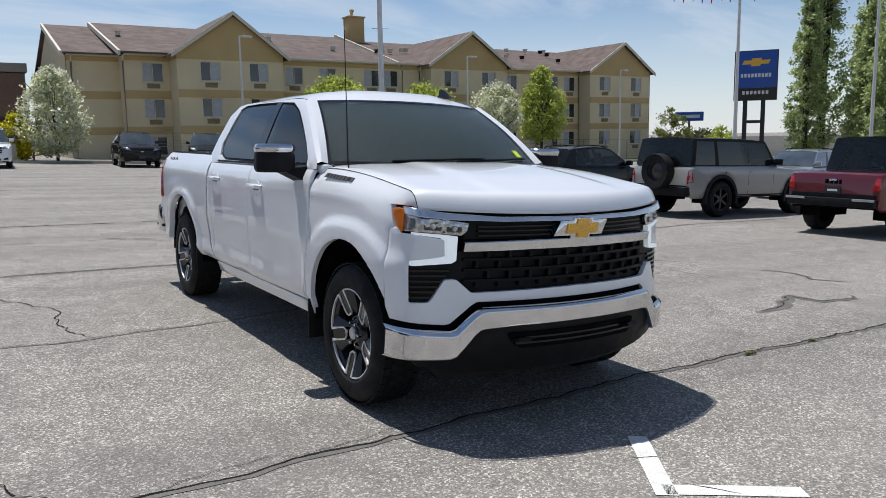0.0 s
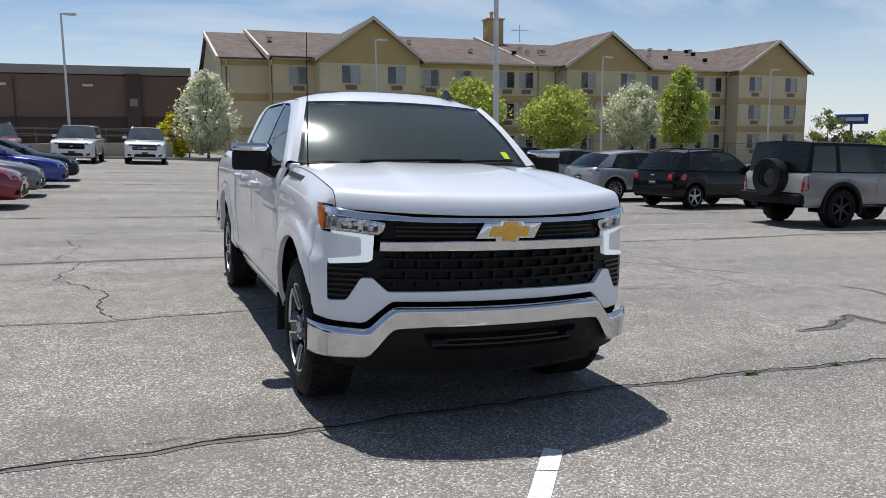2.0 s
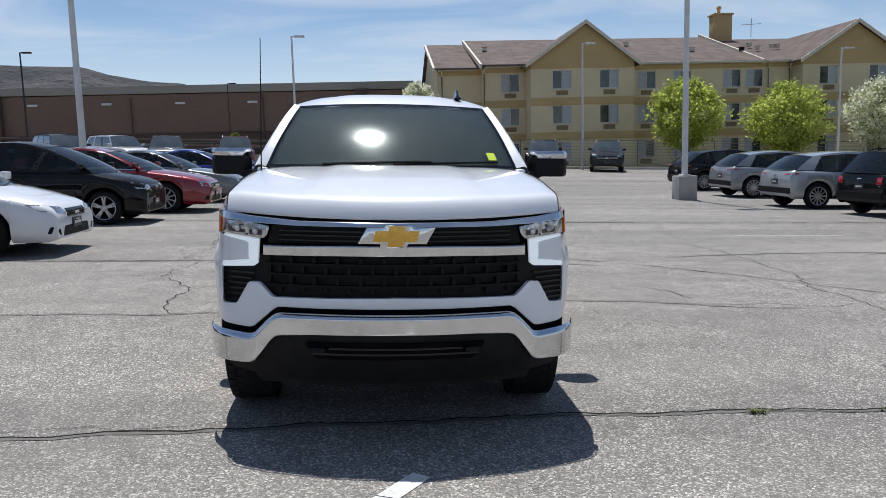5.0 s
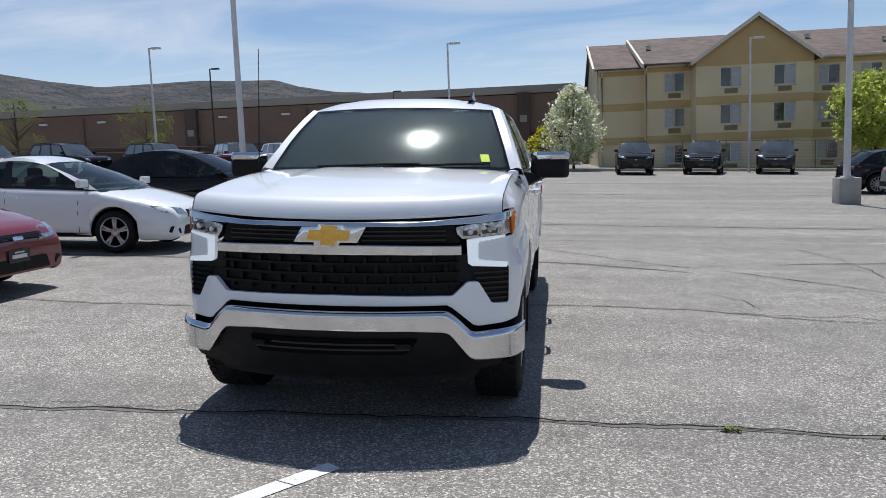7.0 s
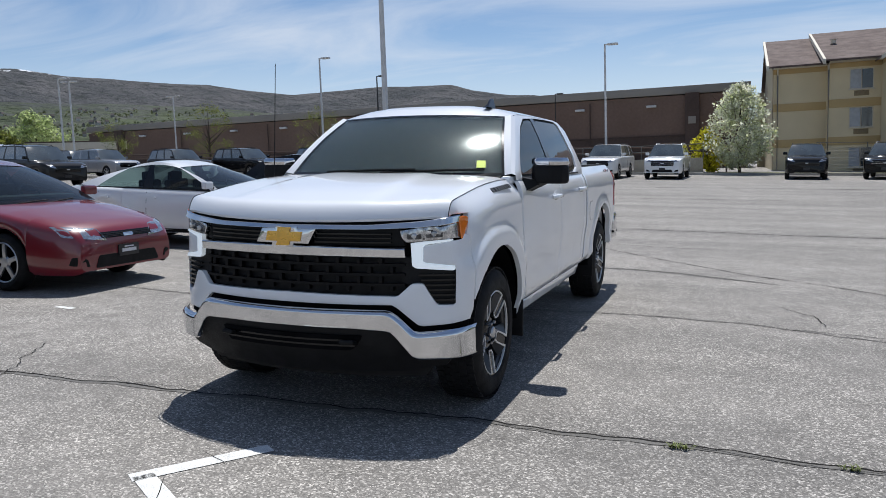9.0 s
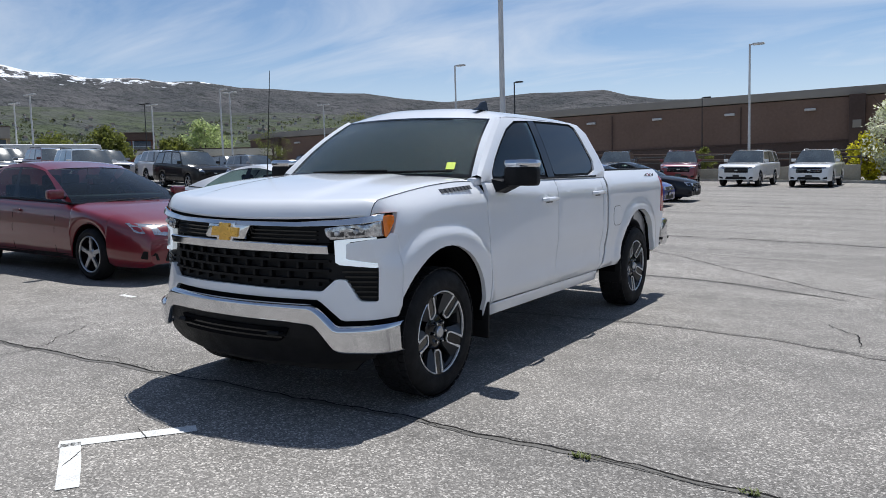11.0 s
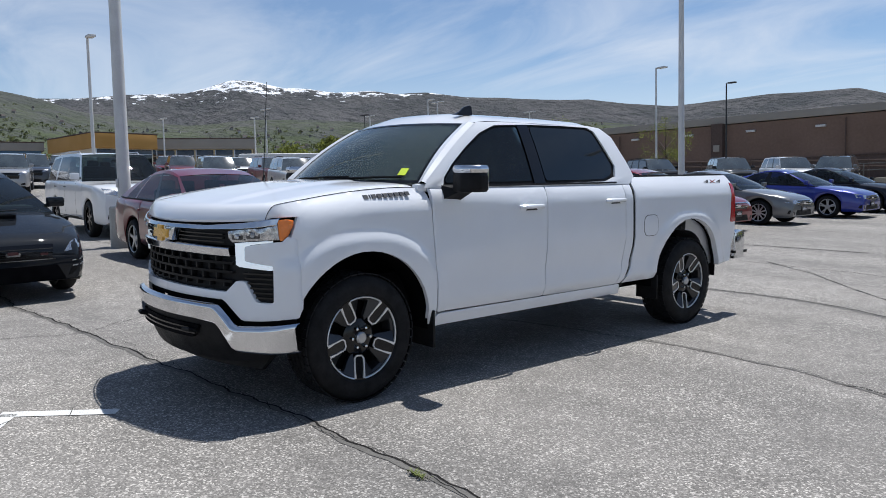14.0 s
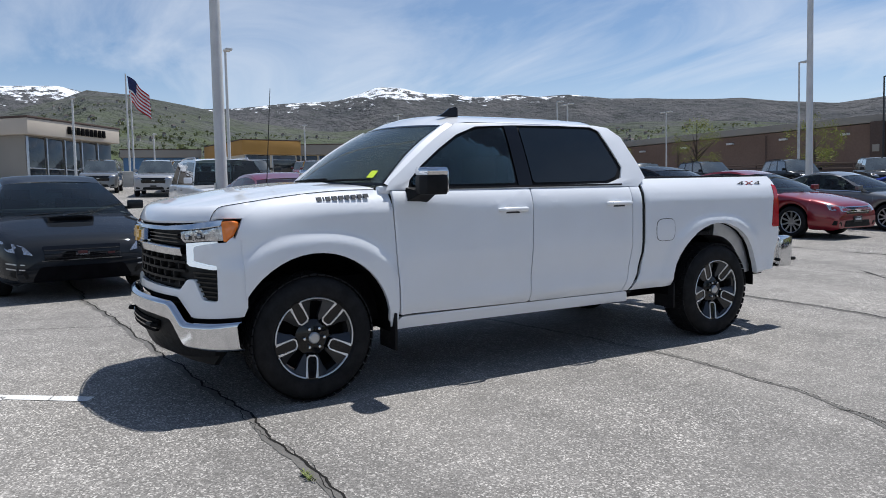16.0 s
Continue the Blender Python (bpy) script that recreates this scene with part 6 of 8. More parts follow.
sd = lathe([(0.0, 0.05), (0.10, 0.06), (0.22, 0.02), (0.25, 0.10), (0.25, -0.08), (0.0, -0.08)], 30, "y")
bmesh.ops.translate(sd, vec=(-0.10, 4.98 - oy, 1.08), verts=sd.verts)
part("spare_rim", sd, RIMDARK, spare)
part("rear_step_bumper", box((0, 4.82 - oy, 0.62), (1.80, 0.20, 0.22), 0.04), BLACKPL, br)
gl, lay, cab, tree, oy = car("maroon_pickup", "maroon off-road pickup truck with black top", "pickup truck", stand(13.78, 4.25, 90), (0.115, 0.008, 0.014), 5.32, 1.89, 1.85, 3.49, 0.85, 0.405, sill=0.50, nose=1.08, cowl=1.22, belt=1.22, deck=1.22,
    ws=(1.70, 2.05), rw=(4.05, 4.15), wr=0.74, cuts=(0.05, 0.48, 0.53, 0.93), spokes=6, style="off", boxy=1.0, flare=True, group=right, tails=(0.80, 0.94, 0.26), low=0.46, metal=0.3, roofcol=BLACKPL, rdrop=0.0)
part("rear_bumper", box((0, 5.36 - oy, 0.64), (1.70, 0.18, 0.16), 0.03), BLACKPL, gl)
for q in (-0.66, 0.66):
    part("bumper_trim", box((q, 5.455 - oy, 0.70), (0.40, 0.03, 0.045), 0.01), SILVERALLOY, gl, "silver bumper trim")
for q0, q1 in ((-0.16, -0.12), (-0.09, -0.03), (0.00, 0.06), (0.09, 0.15)):
    part("name_letter_bar", lay([(q0, 0.98), (q1, 0.98), (q1, 1.06), (q0, 1.06)], "rear", 0.012), DARKIN, gl)
sq, lay, cab, tree, oy = boxy_suv("silver_crossover_suv", "silver crossover parked beyond the off-road vehicle", stand(22.5, 12.2, -80), (0.33, 0.34, 0.36), H=1.68, L=4.6, W=1.85, wb=2.67, fo=0.9, R=0.35, ws=(1.1, 1.95), rw=(4.0, 4.45), nose=0.92, cowl=1.12, belt=1.10, deck=1.12, wr=0.62, low=0.26, sill=0.32, boxy=0.3)
boxy_suv("white_suv", "white crossover parked beyond the row", stand(25.5, 17.5, -85), (0.7, 0.7, 0.7), H=1.70, L=4.7, W=1.86, wb=2.7, fo=0.9, R=0.35, ws=(1.1, 1.95), rw=(4.1, 4.55), nose=0.94, cowl=1.12, belt=1.12, deck=1.14, wr=0.64, low=0.26, sill=0.32, boxy=0.4, metal=0.0)


# ---- hotel ----
STUCCO = mat("tan_stucco", (0.66, 0.56, 0.365), 0.9, vary=0.05, scale=0.5, fine=0.06, fine_scale=20, bump=0.2, bump_scale=60)
OCHRE = mat("ochre_stucco", (0.50, 0.36, 0.17), 0.9, vary=0.05, scale=0.5, fine=0.06, fine_scale=20, bump=0.2, bump_scale=60)
SHINGLE = mat("brown_shingles", (0.128, 0.094, 0.082), 0.9, vary=0.16, scale=1.1, fine=0.25, fine_scale=9, bump=0.5, bump_scale=12)
TRIMW = mat("cream_trim", (0.62, 0.57, 0.47), 0.6, vary=0.05)
PANE = mat("window_pane", (0.035, 0.045, 0.055), 0.05, vary=0.4, scale=0.6, spec=0.8)
CURTAIN = mat("pale_curtain", (0.42, 0.44, 0.46), 0.6, vary=0.12, scale=3, fine=0.1, fine_scale=30)
VENT = mat("air_grille", (0.26, 0.20, 0.115), 0.7, vary=0.1)
BROWN = mat("brown_block_wall", (0.19, 0.125, 0.095), 0.9, vary=0.06, scale=0.25, fine=0.10, fine_scale=4, bump=0.2, bump_scale=8)
DKBROWN = mat("dark_brown_block_wall", (0.095, 0.064, 0.052), 0.9, vary=0.06, scale=0.3, fine=0.1, fine_scale=5)
COPING = mat("grey_coping", (0.30, 0.275, 0.24), 0.8, vary=0.05, scale=0.3)
FENCE = mat("galvanised_fence", (0.16, 0.155, 0.14), 0.5, 0.4)
BARK = mat("bark", (0.075, 0.055, 0.042), 0.9, vary=0.2, scale=6, bump=0.6, bump_scale=20)


def holed_wall(x0, x1, z0, z1, y, holes, depth=0.16):
    """A wall facing -y with square openings that go into it."""
    xs = sorted({x0, x1} | {h[0] for h in holes} | {h[1] for h in holes})
    zs = sorted({z0, z1} | {h[2] for h in holes} | {h[3] for h in holes})
    verts, faces = [], []

    def quad(*p):
        faces.append(tuple(range(len(verts), len(verts) + 4)))
        verts.extend(p)
    for a, b in zip(xs, xs[1:]):
        for c, d in zip(zs, zs[1:]):
            mx, mz = (a + b) / 2, (c + d) / 2
            if not any(h[0] < mx < h[1] and h[2] < mz < h[3] for h in holes):
                quad((a, y, c), (b, y, c), (b, y, d), (a, y, d))
    for a, b, c, d in holes:
        e = y + depth
        quad((a, y, c), (a, e, c), (b, e, c), (b, y, c))
        quad((a, y, d), (b, y, d), (b, e, d), (a, e, d))
        quad((a, y, c), (a, y, d), (a, e, d), (a, e, c))
        quad((b, y, c), (b, e, c), (b, e, d), (b, y, d))
    for x in (x0, x1):
        quad((x, y, z0), (x, y + 3.0, z0), (x, y + 3.0, z1), (x, y, z1))
    quad((x0, y + 0.4, z0), (x1, y + 0.4, z0), (x1, y + 0.4, z1), (x0, y + 0.4, z1))
    bm = quads(verts, faces)
    bmesh.ops.remove_doubles(bm, verts=bm.verts[:], dist=1e-4)
    return bm


HW = {}


def hotel_window(parent, x, z, y, w=1.55, h=1.45, flip=False):
    """A sliding window in its opening: frame, two panes, curtain behind one, grille below."""
    if not HW:
        fr = bmesh.new()
        for c, s in (((0, 0.09, 0.03), (w, 0.07, 0.06)), ((0, 0.09, h - 0.03), (w, 0.07, 0.06)), ((-w / 2 + 0.03, 0.09, h / 2), (0.06, 0.07, h - 0.12)), ((w / 2 - 0.03, 0.09, h / 2), (0.06, 0.07, h - 0.12)), ((0, 0.09, h / 2), (0.05, 0.06, h - 0.12))):
            box(c, s, 0.006, fr)
        HW["window_frame"] = (fr, TRIMW)
        HW["pane"] = (box((w / 4, 0.112, h / 2), (w / 2 - 0.09, 0.012, h - 0.13)), PANE)
        HW["curtained_pane"] = (box((-w / 4, 0.108, h / 2), (w / 2 - 0.09, 0.012, h - 0.13)), CURTAIN)
        HW["window_sill"] = (box((0, -0.02, -0.035), (w + 0.12, 0.16, 0.06), 0.01), TRIMW)
        gr = box((0, -0.005, -0.30), (0.95, 0.05, 0.36), 0.01)
        for k in range(6):
            box((0, -0.036, -0.44 + 0.055 * k), (0.88, 0.02, 0.018), 0, gr)
        HW["air_grille"] = (gr, VENT)
        for k2, (bm, m) in list(HW.items()):
            ob = part(k2, bm, m)
            HW[k2] = ob.data
            bpy.data.objects.remove(ob)
    top = new("window")
    top.parent = parent
    top.matrix_local = Matrix.Translation((x, y, z)) @ Matrix.Diagonal((-1 if flip else 1, 1, 1, 1))
    for k2, d in HW.items():
        ob = new(k2, d)
        ob.parent = top


def prism(points, y0, y1):
    """An outline in x and z drawn out along y."""
    k = len(points)
    bm = quads([(x, y, z) for y in (y0, y1) for x, z in points], [(i, (i + 1) % k, k + (i + 1) % k, k + i) for i in range(k)] + [tuple(range(k)), tuple(k + i for i in range(k))])
    bmesh.ops.recalc_face_normals(bm, faces=bm.faces[:])
    return bm


def slab(p, thick=0.12):
    """A sloping roof plane with thickness, by its four corners."""
    bm = quads([Vector(q) for q in p] + [Vector(q) - Vector((0, 0, thick)) for q in p], [(0, 1, 2, 3), (7, 6, 5, 4), (0, 4, 5, 1), (1, 5, 6, 2), (2, 6, 7, 3), (3, 7, 4, 0)])
    bmesh.ops.recalc_face_normals(bm, faces=bm.faces[:])
    return bm


def hotel():
    Hh = thing("hotel", "three-storey tan hotel with brown gabled roofs", "hotel")
    ROWS_Z = (0.55, 3.40, 6.12)
    EAVE, RY, RZ = 8.05, 70.0, 11.95
    secs = [(4.7, 8.35, 59.6, []), (8.35, 11.7, 57.9, [10.45]), (20.0, 31.7, 57.3, [21.6, 24.6, 28.8, 30.7]), (31.7, 33.9, 57.3, []), (42.4, 53.2, 57.3, [44.2, 47.4, 49.6, 51.9])]
    gables = [(11.7, 20.0, 16.0, 11.2, [14.2, 18.0]), (33.9, 42.4, 38.2, 11.0, [36.1, 40.3]), (53.2, 61.9, 57.7, 11.0, [55.3, 59.9])]
    for x0, x1, y, wins in secs:
        holes = [(x - 0.775, x + 0.775, z, z + 1.45) for x in wins for z in ROWS_Z]
        part("wall", holed_wall(x0, x1, -1.5, EAVE, y, holes), STUCCO, Hh, smooth=0)
        for x in wins:
            for z in ROWS_Z:
                hotel_window(Hh, x, z, y)
        for z in (2.15, 4.85):
            part("wall_band", box(((x0 + x1) / 2, y - 0.02, z + 0.32), (x1 - x0 - 0.01, 0.09, 0.58), 0.01), OCHRE, Hh)
        part("wall_band", box(((x0 + x1) / 2, y - 0.02, 7.86), (x1 - x0 - 0.01, 0.09, 0.36), 0.01), OCHRE, Hh)
        part("gutter", box(((x0 + x1) / 2, y - 0.50, EAVE + 0.10), (x1 - x0, 0.14, 0.16), 0.02), TRIMW, Hh)
        part("soffit", box(((x0 + x1) / 2, y - 0.22, EAVE + 0.02), (x1 - x0, 0.50, 0.06)), TRIMW, Hh)
    for x0, x1, px, pz, wins in gables:
        y = 55.6
        holes = [(x - 0.775, x + 0.775, z, z + 1.45) for x in wins for z in ROWS_Z]
        part("wall", holed_wall(x0, x1, -1.5, 7.72, y, holes), STUCCO, Hh, smooth=0)
        for x in wins:
            for z in ROWS_Z:
                hotel_window(Hh, x, z, y, flip=True)
        for z in (2.15, 4.85):
            part("wall_band", box(((x0 + x1) / 2, y - 0.02, z + 0.32), (x1 - x0 - 0.01, 0.09, 0.58), 0.01), OCHRE, Hh)
        part("gable_wall", prism([(x0, 7.70), (x1, 7.70), (x1, 8.2), (px, pz - 0.05), (x0, 8.2)], y - 0.03, y + 2.2), OCHRE, Hh, smooth=0)
        yb = 57.3 + (pz - EAVE - 0.15) / 0.3 + 0.6
        for xe, s in ((x0 - 0.45, -1), (x1 + 0.45, 1)):
            zs = 8.2 - 0.45 * (pz - 8.2) / abs(px - (x0 if s < 0 else x1))
            part("gable_roof", slab([(px, y - 0.45, pz + 0.15), (xe, y - 0.45, zs + 0.15), (xe, yb - 6, zs + 0.15), (px, yb, pz + 0.15)]), SHINGLE, Hh, smooth=0)
            part("verge_board", prism([(px, pz + 0.17), (xe, zs + 0.17), (xe, zs - 0.14), (px, pz - 0.14)], y - 0.52, y - 0.44), TRIMW, Hh, smooth=0)
    # main roofs
    for x0, x1, y, zr, ry in ((4.35, 8.2, 59.0, RZ - 0.35, RY), (8.0, 31.4, 57.0, RZ, RY), (31.3, 62.2, 57.0, RZ - 0.25, RY)):
        e = EAVE + 0.18
        part("roof", slab([(x0, y - 0.2, e), (x1, y - 0.2, e), (x1, ry, zr), (x0, ry, zr)], 0.14), SHINGLE, Hh, smooth=0)
        part("roof", slab([(x0, ry, zr), (x1, ry, zr), (x1, 2 * ry - y, e), (x0, 2 * ry - y, e)], 0.14), SHINGLE, Hh, smooth=0)
    for x, y, zr in ((4.30, 59.0, RZ - 0.35), (7.95, 57.0, RZ), (31.25, 57.0, RZ + 0.25)):
        e = EAVE + 0.18
        part("verge_board", slab([(x - 0.09, y - 0.25, e + 0.05), (x + 0.09, y - 0.25, e + 0.05), (x + 0.09, RY, zr + 0.05), (x - 0.09, RY, zr + 0.05)], 0.36), TRIMW, Hh, smooth=0)
    part("end_wall", quads([(4.66, 59.55, -1.5), (4.66, 80, -1.5), (4.66, 80, 8.0), (4.66, 70, 11.5), (4.66, 59.55, 8.0)], [(0, 1, 2, 3, 4)]), STUCCO, Hh, smooth=0)
    part("end_wall", quads([(61.94, 55.55, -3), (61.94, 80, -3), (61.94, 80, 8.0), (61.94, 70, 11.5), (61.94, 59, 8.0), (61.94, 55.55, 8.0)], [(0, 1, 2, 3, 4, 5)]), STUCCO, Hh, smooth=0)
    part("back_wall", box((33, 80, 3.5), (58, 0.3, 9), 0), STUCCO, Hh)
    ch = part("chimney", box((33.2, 69.5, 12.6), (1.7, 1.4, 2.6), 0.03), OCHRE, Hh)
    part("chimney_cap", merge(box((33.2, 69.5, 13.95), (1.95, 1.65, 0.16), 0.03), lathe([(0, 14.0), (0.16, 14.0), (0.16, 14.5), (0.26, 14.55), (0.2, 14.75), (0, 14.75)], 12, "z", (33.0, 69.5, 0))), OCHRE, ch)
    part("aerial", merge(tube([(36.3, 69.5, 11.8), (36.3, 69.5, 13.6)], 0.03, 5), tube([(35.3, 69.5, 13.0), (37.3, 69.5, 13.1)], 0.025, 5)), FENCE, Hh)
    rnd = random.Random(4)
    for k in range(22):
        x, f = rnd.uniform(5.5, 60), rnd.uniform(0.25, 0.85)
        z = EAVE + 0.3 + (RZ - EAVE - 0.3) * f
        part("roof_vent", merge(box((x, 57 + 13 * f, z + 0.16), (0.35, 0.35, 0.3), 0.03), box((x, 57 + 13 * f, z + 0.33), (0.45, 0.45, 0.05), 0.01)), TRIMW if k % 3 else BLACKPL, Hh)
    for x, y in ((5.0, 59.5), (8.3, 57.8), (11.75, 57.8), (20.2, 57.2), (31.8, 57.2), (33.6, 57.2), (42.7, 57.2), (53.0, 57.2)):
        part("downspout", tube([(x, y - 0.10, -1), (x, y - 0.10, 7.6), (x, y - 0.45, 8.0)], 0.055, 6), TRIMW, Hh)


hotel()

# ---- long brown store behind ----
store = thing("brown_store_building", "long brown block store building with grey coping", "store building")
part("wall", box((-38.2, 85, 3.2), (82.6, 20, 9.4), 0.0), BROWN, store)
part("coping", box((-38.2, 85, 8.38), (83.0, 20.4, 0.78), 0.03), COPING, store)
part("base_course", box((-38.2, 74.96, 2.6), (82.7, 0.20, 2.6), 0.02), DKBROWN, store)
part("string_course", box((-38.2, 74.92, 3.98), (82.7, 0.22, 0.14), 0.02), DKBROWN, store)
for x in (-2.0, -38.1, -74.0):
    part("pilaster", box((x, 74.7, 3.6), (1.3, 0.7, 8.9), 0.03), DKBROWN, store)
    part("pilaster_panel", box((x, 74.32, 5.4), (0.7, 0.06, 0.7), 0.01), COPING, store)
for k in range(10):
    part("wall_lamp", box((-5.9 - 7.15 * k, 74.85, 6.95 + 0.02 * k), (0.95, 0.34, 0.22), 0.04), POLEWHITE, store, "white wall lamp")
for k in range(6):
    part("downpipe", tube([(-12.0 - 13.0 * k, 74.8, 1), (-12.0 - 13.0 * k, 74.8, 7.6)], 0.07, 6), DKBROWN, store)


# ---- poles, kerbs, fences ----
def lamp_post(x, y, h, material, label, arm=True, base=False, head=1, r=0.085, z=None):
    h -= far_rise(x, y)
    P = thing("lamp_post", label, "lamp post", Matrix.Translation((x, y, gz(x, y) if z is None else z)), "lamp posts")
    part("pole", tube([(0, 0, 0), (0, 0, h * 0.5), (0, 0, h)], r, 12, r * 0.62), material, P)
    if base:
        part("concrete_base", lathe([(0.0, 0.80), (0.27, 0.80), (0.30, 0.77), (0.30, -0.3), (0, -0.3)], 24, "z") if base == 1 else box((0, 0, 0.36), (0.62, 0.62, 0.84), 0.03), CONCRETE, P)
        part("base_plate", box((0, 0, 0.80), (0.30, 0.30, 0.05), 0.01), material, P)
        part("hand_hole_cover", box((0, -r - 0.004, 1.25), (0.10, 0.02, 0.16), 0.01), material, P)
    for s in ((1,) if head == 1 else (1, -1)):
        if head:
            part("lamp_head", merge(box((s * 0.48, 0, h - 0.03), (0.62, 0.34, 0.11), 0.03), box((s * 0.10, 0, h - 0.03), (0.2, 0.08, 0.07), 0.01)), material, P)
    return P


WL = "white steel parking lot lamp post"
for x, y in ((-24.6, 42.3), (12.78, 44.0), (29.95, 44.0), (46.6, 44.8)):
    lamp_post(x, y, 8.0, POLEWHITE, WL)
lamp_post(-5.35, 43.5, 8.0, POLEWHITE, WL, head=1)
lamp_post(9.8, 19.75, 11.5, POLEWHITE, "tall white lamp post on a square concrete base", base=2, head=2, r=0.105)
lamp_post(-9.75, 21.2, 12.0, POLEWHITE, "tall white lamp post on a concrete base", base=1, head=2, r=0.115)
lamp_post(-10.46, 2.42, 12.0, POLEWHITE, "tall white lamp post on a concrete base", base=1, head=2, r=0.13)
for x, y, h in ((-54, 62, 8), (-51.3, 45.9, 8), (-74, 38.3, 8), (-64.7, 34.7, 8), (-67, 49.2, 8), (-50, 43.6, 8.0), (-34.2, 9.0, 8), (-78.3, 29.6, 8), (-54.2, 3.5, 7.4), (-73.2, 12.2, 6.4)):
    lamp_post(x, y, h, POLEWHITE, WL, head=2 if h == 8 and x < -50 else 1, r=0.10)
lamp_post(-26.4, 54.9, 8.0, POLEBLACK, "black steel lamp post beside the store", head=1)
lamp_post(-14.5, 70.0, 7.2, POLEBLACK, "black steel lamp post beside the store", head=1, r=0.06)
lamp_post(-72.0, 52.0, 8.6, POLEBLACK, "black steel lamp post", head=2, r=0.07)
lamp_post(35.5, 24.7, 11.2, POLEWHITE, "tall white pole with strings of pennants", head=2, r=0.12)
lamp_post(32.3, 15.1, 9.0, POLEWHITE, WL, head=1)
PENN = [mat("pennant_" + n, c, 0.6) for n, c in (("red", (0.5, 0.02, 0.03)), ("blue", (0.03, 0.06, 0.4)), ("white", (0.75, 0.75, 0.75)))]
for (x1, y1, z1) in ((27.5, 28.5, 10.5), (45.5, 16.0, 10.9)):
    a, b = Vector((35.5, 24.7, gz(35.5, 24.7) + 10.25)), Vector((x1, y1, z1))
    P = thing("pennant_string", "string of red, white and blue pennants", "pennants", group="pennant strings")
    pts = [a.lerp(b, i / 16) - Vector((0, 0, 1.2 * math.sin(math.pi * i / 16) * 0.5)) for i in range(17)]
    part("cord", tube(pts, 0.012, 4), POLEWHITE, P)
    for i in range(1, 16):
        p = pts[i]
        part("pennant", quads([p + Vector((-0.14, 0, 0)), p + Vector((0.14, 0.02, 0)), p + Vector((0.03, 0.06, -0.36)), p + Vector((0.0, -0.02, -0.30))], [(0, 1, 2, 3)]), PENN[i % 3], P)

kb = ribbon([(-40, 45.6), (-10, 45.7), (20, 46.0), (64, 46.4)], 0.16, 0.15, 0.0, 70, taper=False, step=2.0)
ext = bmesh.ops.extrude_face_region(kb, geom=kb.faces[:])
bmesh.ops.translate(kb, vec=(0, 0, -0.3), verts=[g for g in ext["geom"] if isinstance(g, bmesh.types.BMVert)])
tagged(part("kerb", kb, CONCRETE, smooth=0), "pale concrete kerb along the lot", "kerb", kind="structure")
GRASS = mat("dry_grass", (0.12, 0.12, 0.055), 0.95, vary=0.25, scale=1.2, fine=0.3, fine_scale=14, bump=0.5, bump_scale=30)
gs = ribbon([(-60, 47.4), (-10, 47.6), (20, 47.9), (64, 48.3)], 3.0, 0.10, 0.0, 71, taper=False, step=2.0)
tagged(part("verge", gs, GRASS, smooth=0), "narrow planted strip behind the kerb", "verge", kind="structure")
fence = thing("metal_fence", "grey chain fence with posts along the hotel", "fence", kind="structure")
for k in range(20):
    x = 7.0 + 2.9 * k
    part("post", tube([(x, 50.5, gz(x, 50.5) - 0.2), (x, 50.5, gz(x, 50.5) + 2.0)], 0.035, 6), FENCE, fence)
for z in (0.15, 1.98):
    part("rail", tube([(7.0 + 2.9 * k, 50.5, gz(7.0 + 2.9 * k, 50.5) + z) for k in range(20)], 0.022, 6), FENCE, fence)
for k in range(7):
    part("rail", tube([(7.0, 50.5, gz(7.0, 50.5) + 0.35 + 0.22 * k), (62.1, 50.5, gz(62.1, 50.5) + 0.35 + 0.22 * k)], 0.006, 4), FENCE, fence)
rail = thing("guard_rail", "dark guard rail in front of the store", "guard rail", kind="structure")
for z in (1.35, 1.75):
    part("rail", tube([(-60, 52.5, gz(-60, 52.5) + z), (-30, 52.5, gz(-30, 52.5) + z), (2, 52.5, gz(2, 52.5) + z)], 0.07, 6), DKBROWN, rail)
for k in range(16):
    x = -60 + 4.1 * k
    part("post", tube([(x, 52.5, gz(x, 52.5) - 0.2), (x, 52.5, gz(x, 52.5) + 1.8)], 0.06, 6), DKBROWN, rail)


# ---- trees ----
def leafmat(name, col, col2):
    m = mat(name, col, 0.6, vary=0.2, scale=2.0, island=0.35, col2=col2, rough_vary=0.0)
    n, l = m.node_tree.nodes, m.node_tree.links
    b = n["Principled BSDF"]
    t = n.new("ShaderNodeBsdfTranslucent")
    mx = n.new("ShaderNodeMixShader")
    mx.inputs[0].default_value = 0.62
    src = b.inputs["Base Color"].links[0].from_socket
    l.new(src, t.inputs[0])
    l.new(b.outputs[0], mx.inputs[1])
    l.new(t.outputs[0], mx.inputs[2])
    l.new(mx.outputs[0], n["Material Output"].inputs[0])
    return m


LEAF_GREEN = leafmat("spring_leaves", (0.50, 0.55, 0.13), (0.32, 0.39, 0.08))
LEAF_DARK = leafmat("poplar_leaves", (0.48, 0.55, 0.26), (0.30, 0.37, 0.16))
LEAF_OLIVE = leafmat("olive_leaves", (0.19, 0.21, 0.045), (0.11, 0.13, 0.03))
LEAF_WHITE = leafmat("white_blossom", (0.78, 0.78, 0.68), (0.42, 0.46, 0.20))
LEAF_YELLOW = leafmat("yellow_blossom", (0.62, 0.55, 0.03), (0.40, 0.40, 0.03))
LEAF_DULL = leafmat("dull_leaves", (0.115, 0.130, 0.058), (0.070, 0.084, 0.040))


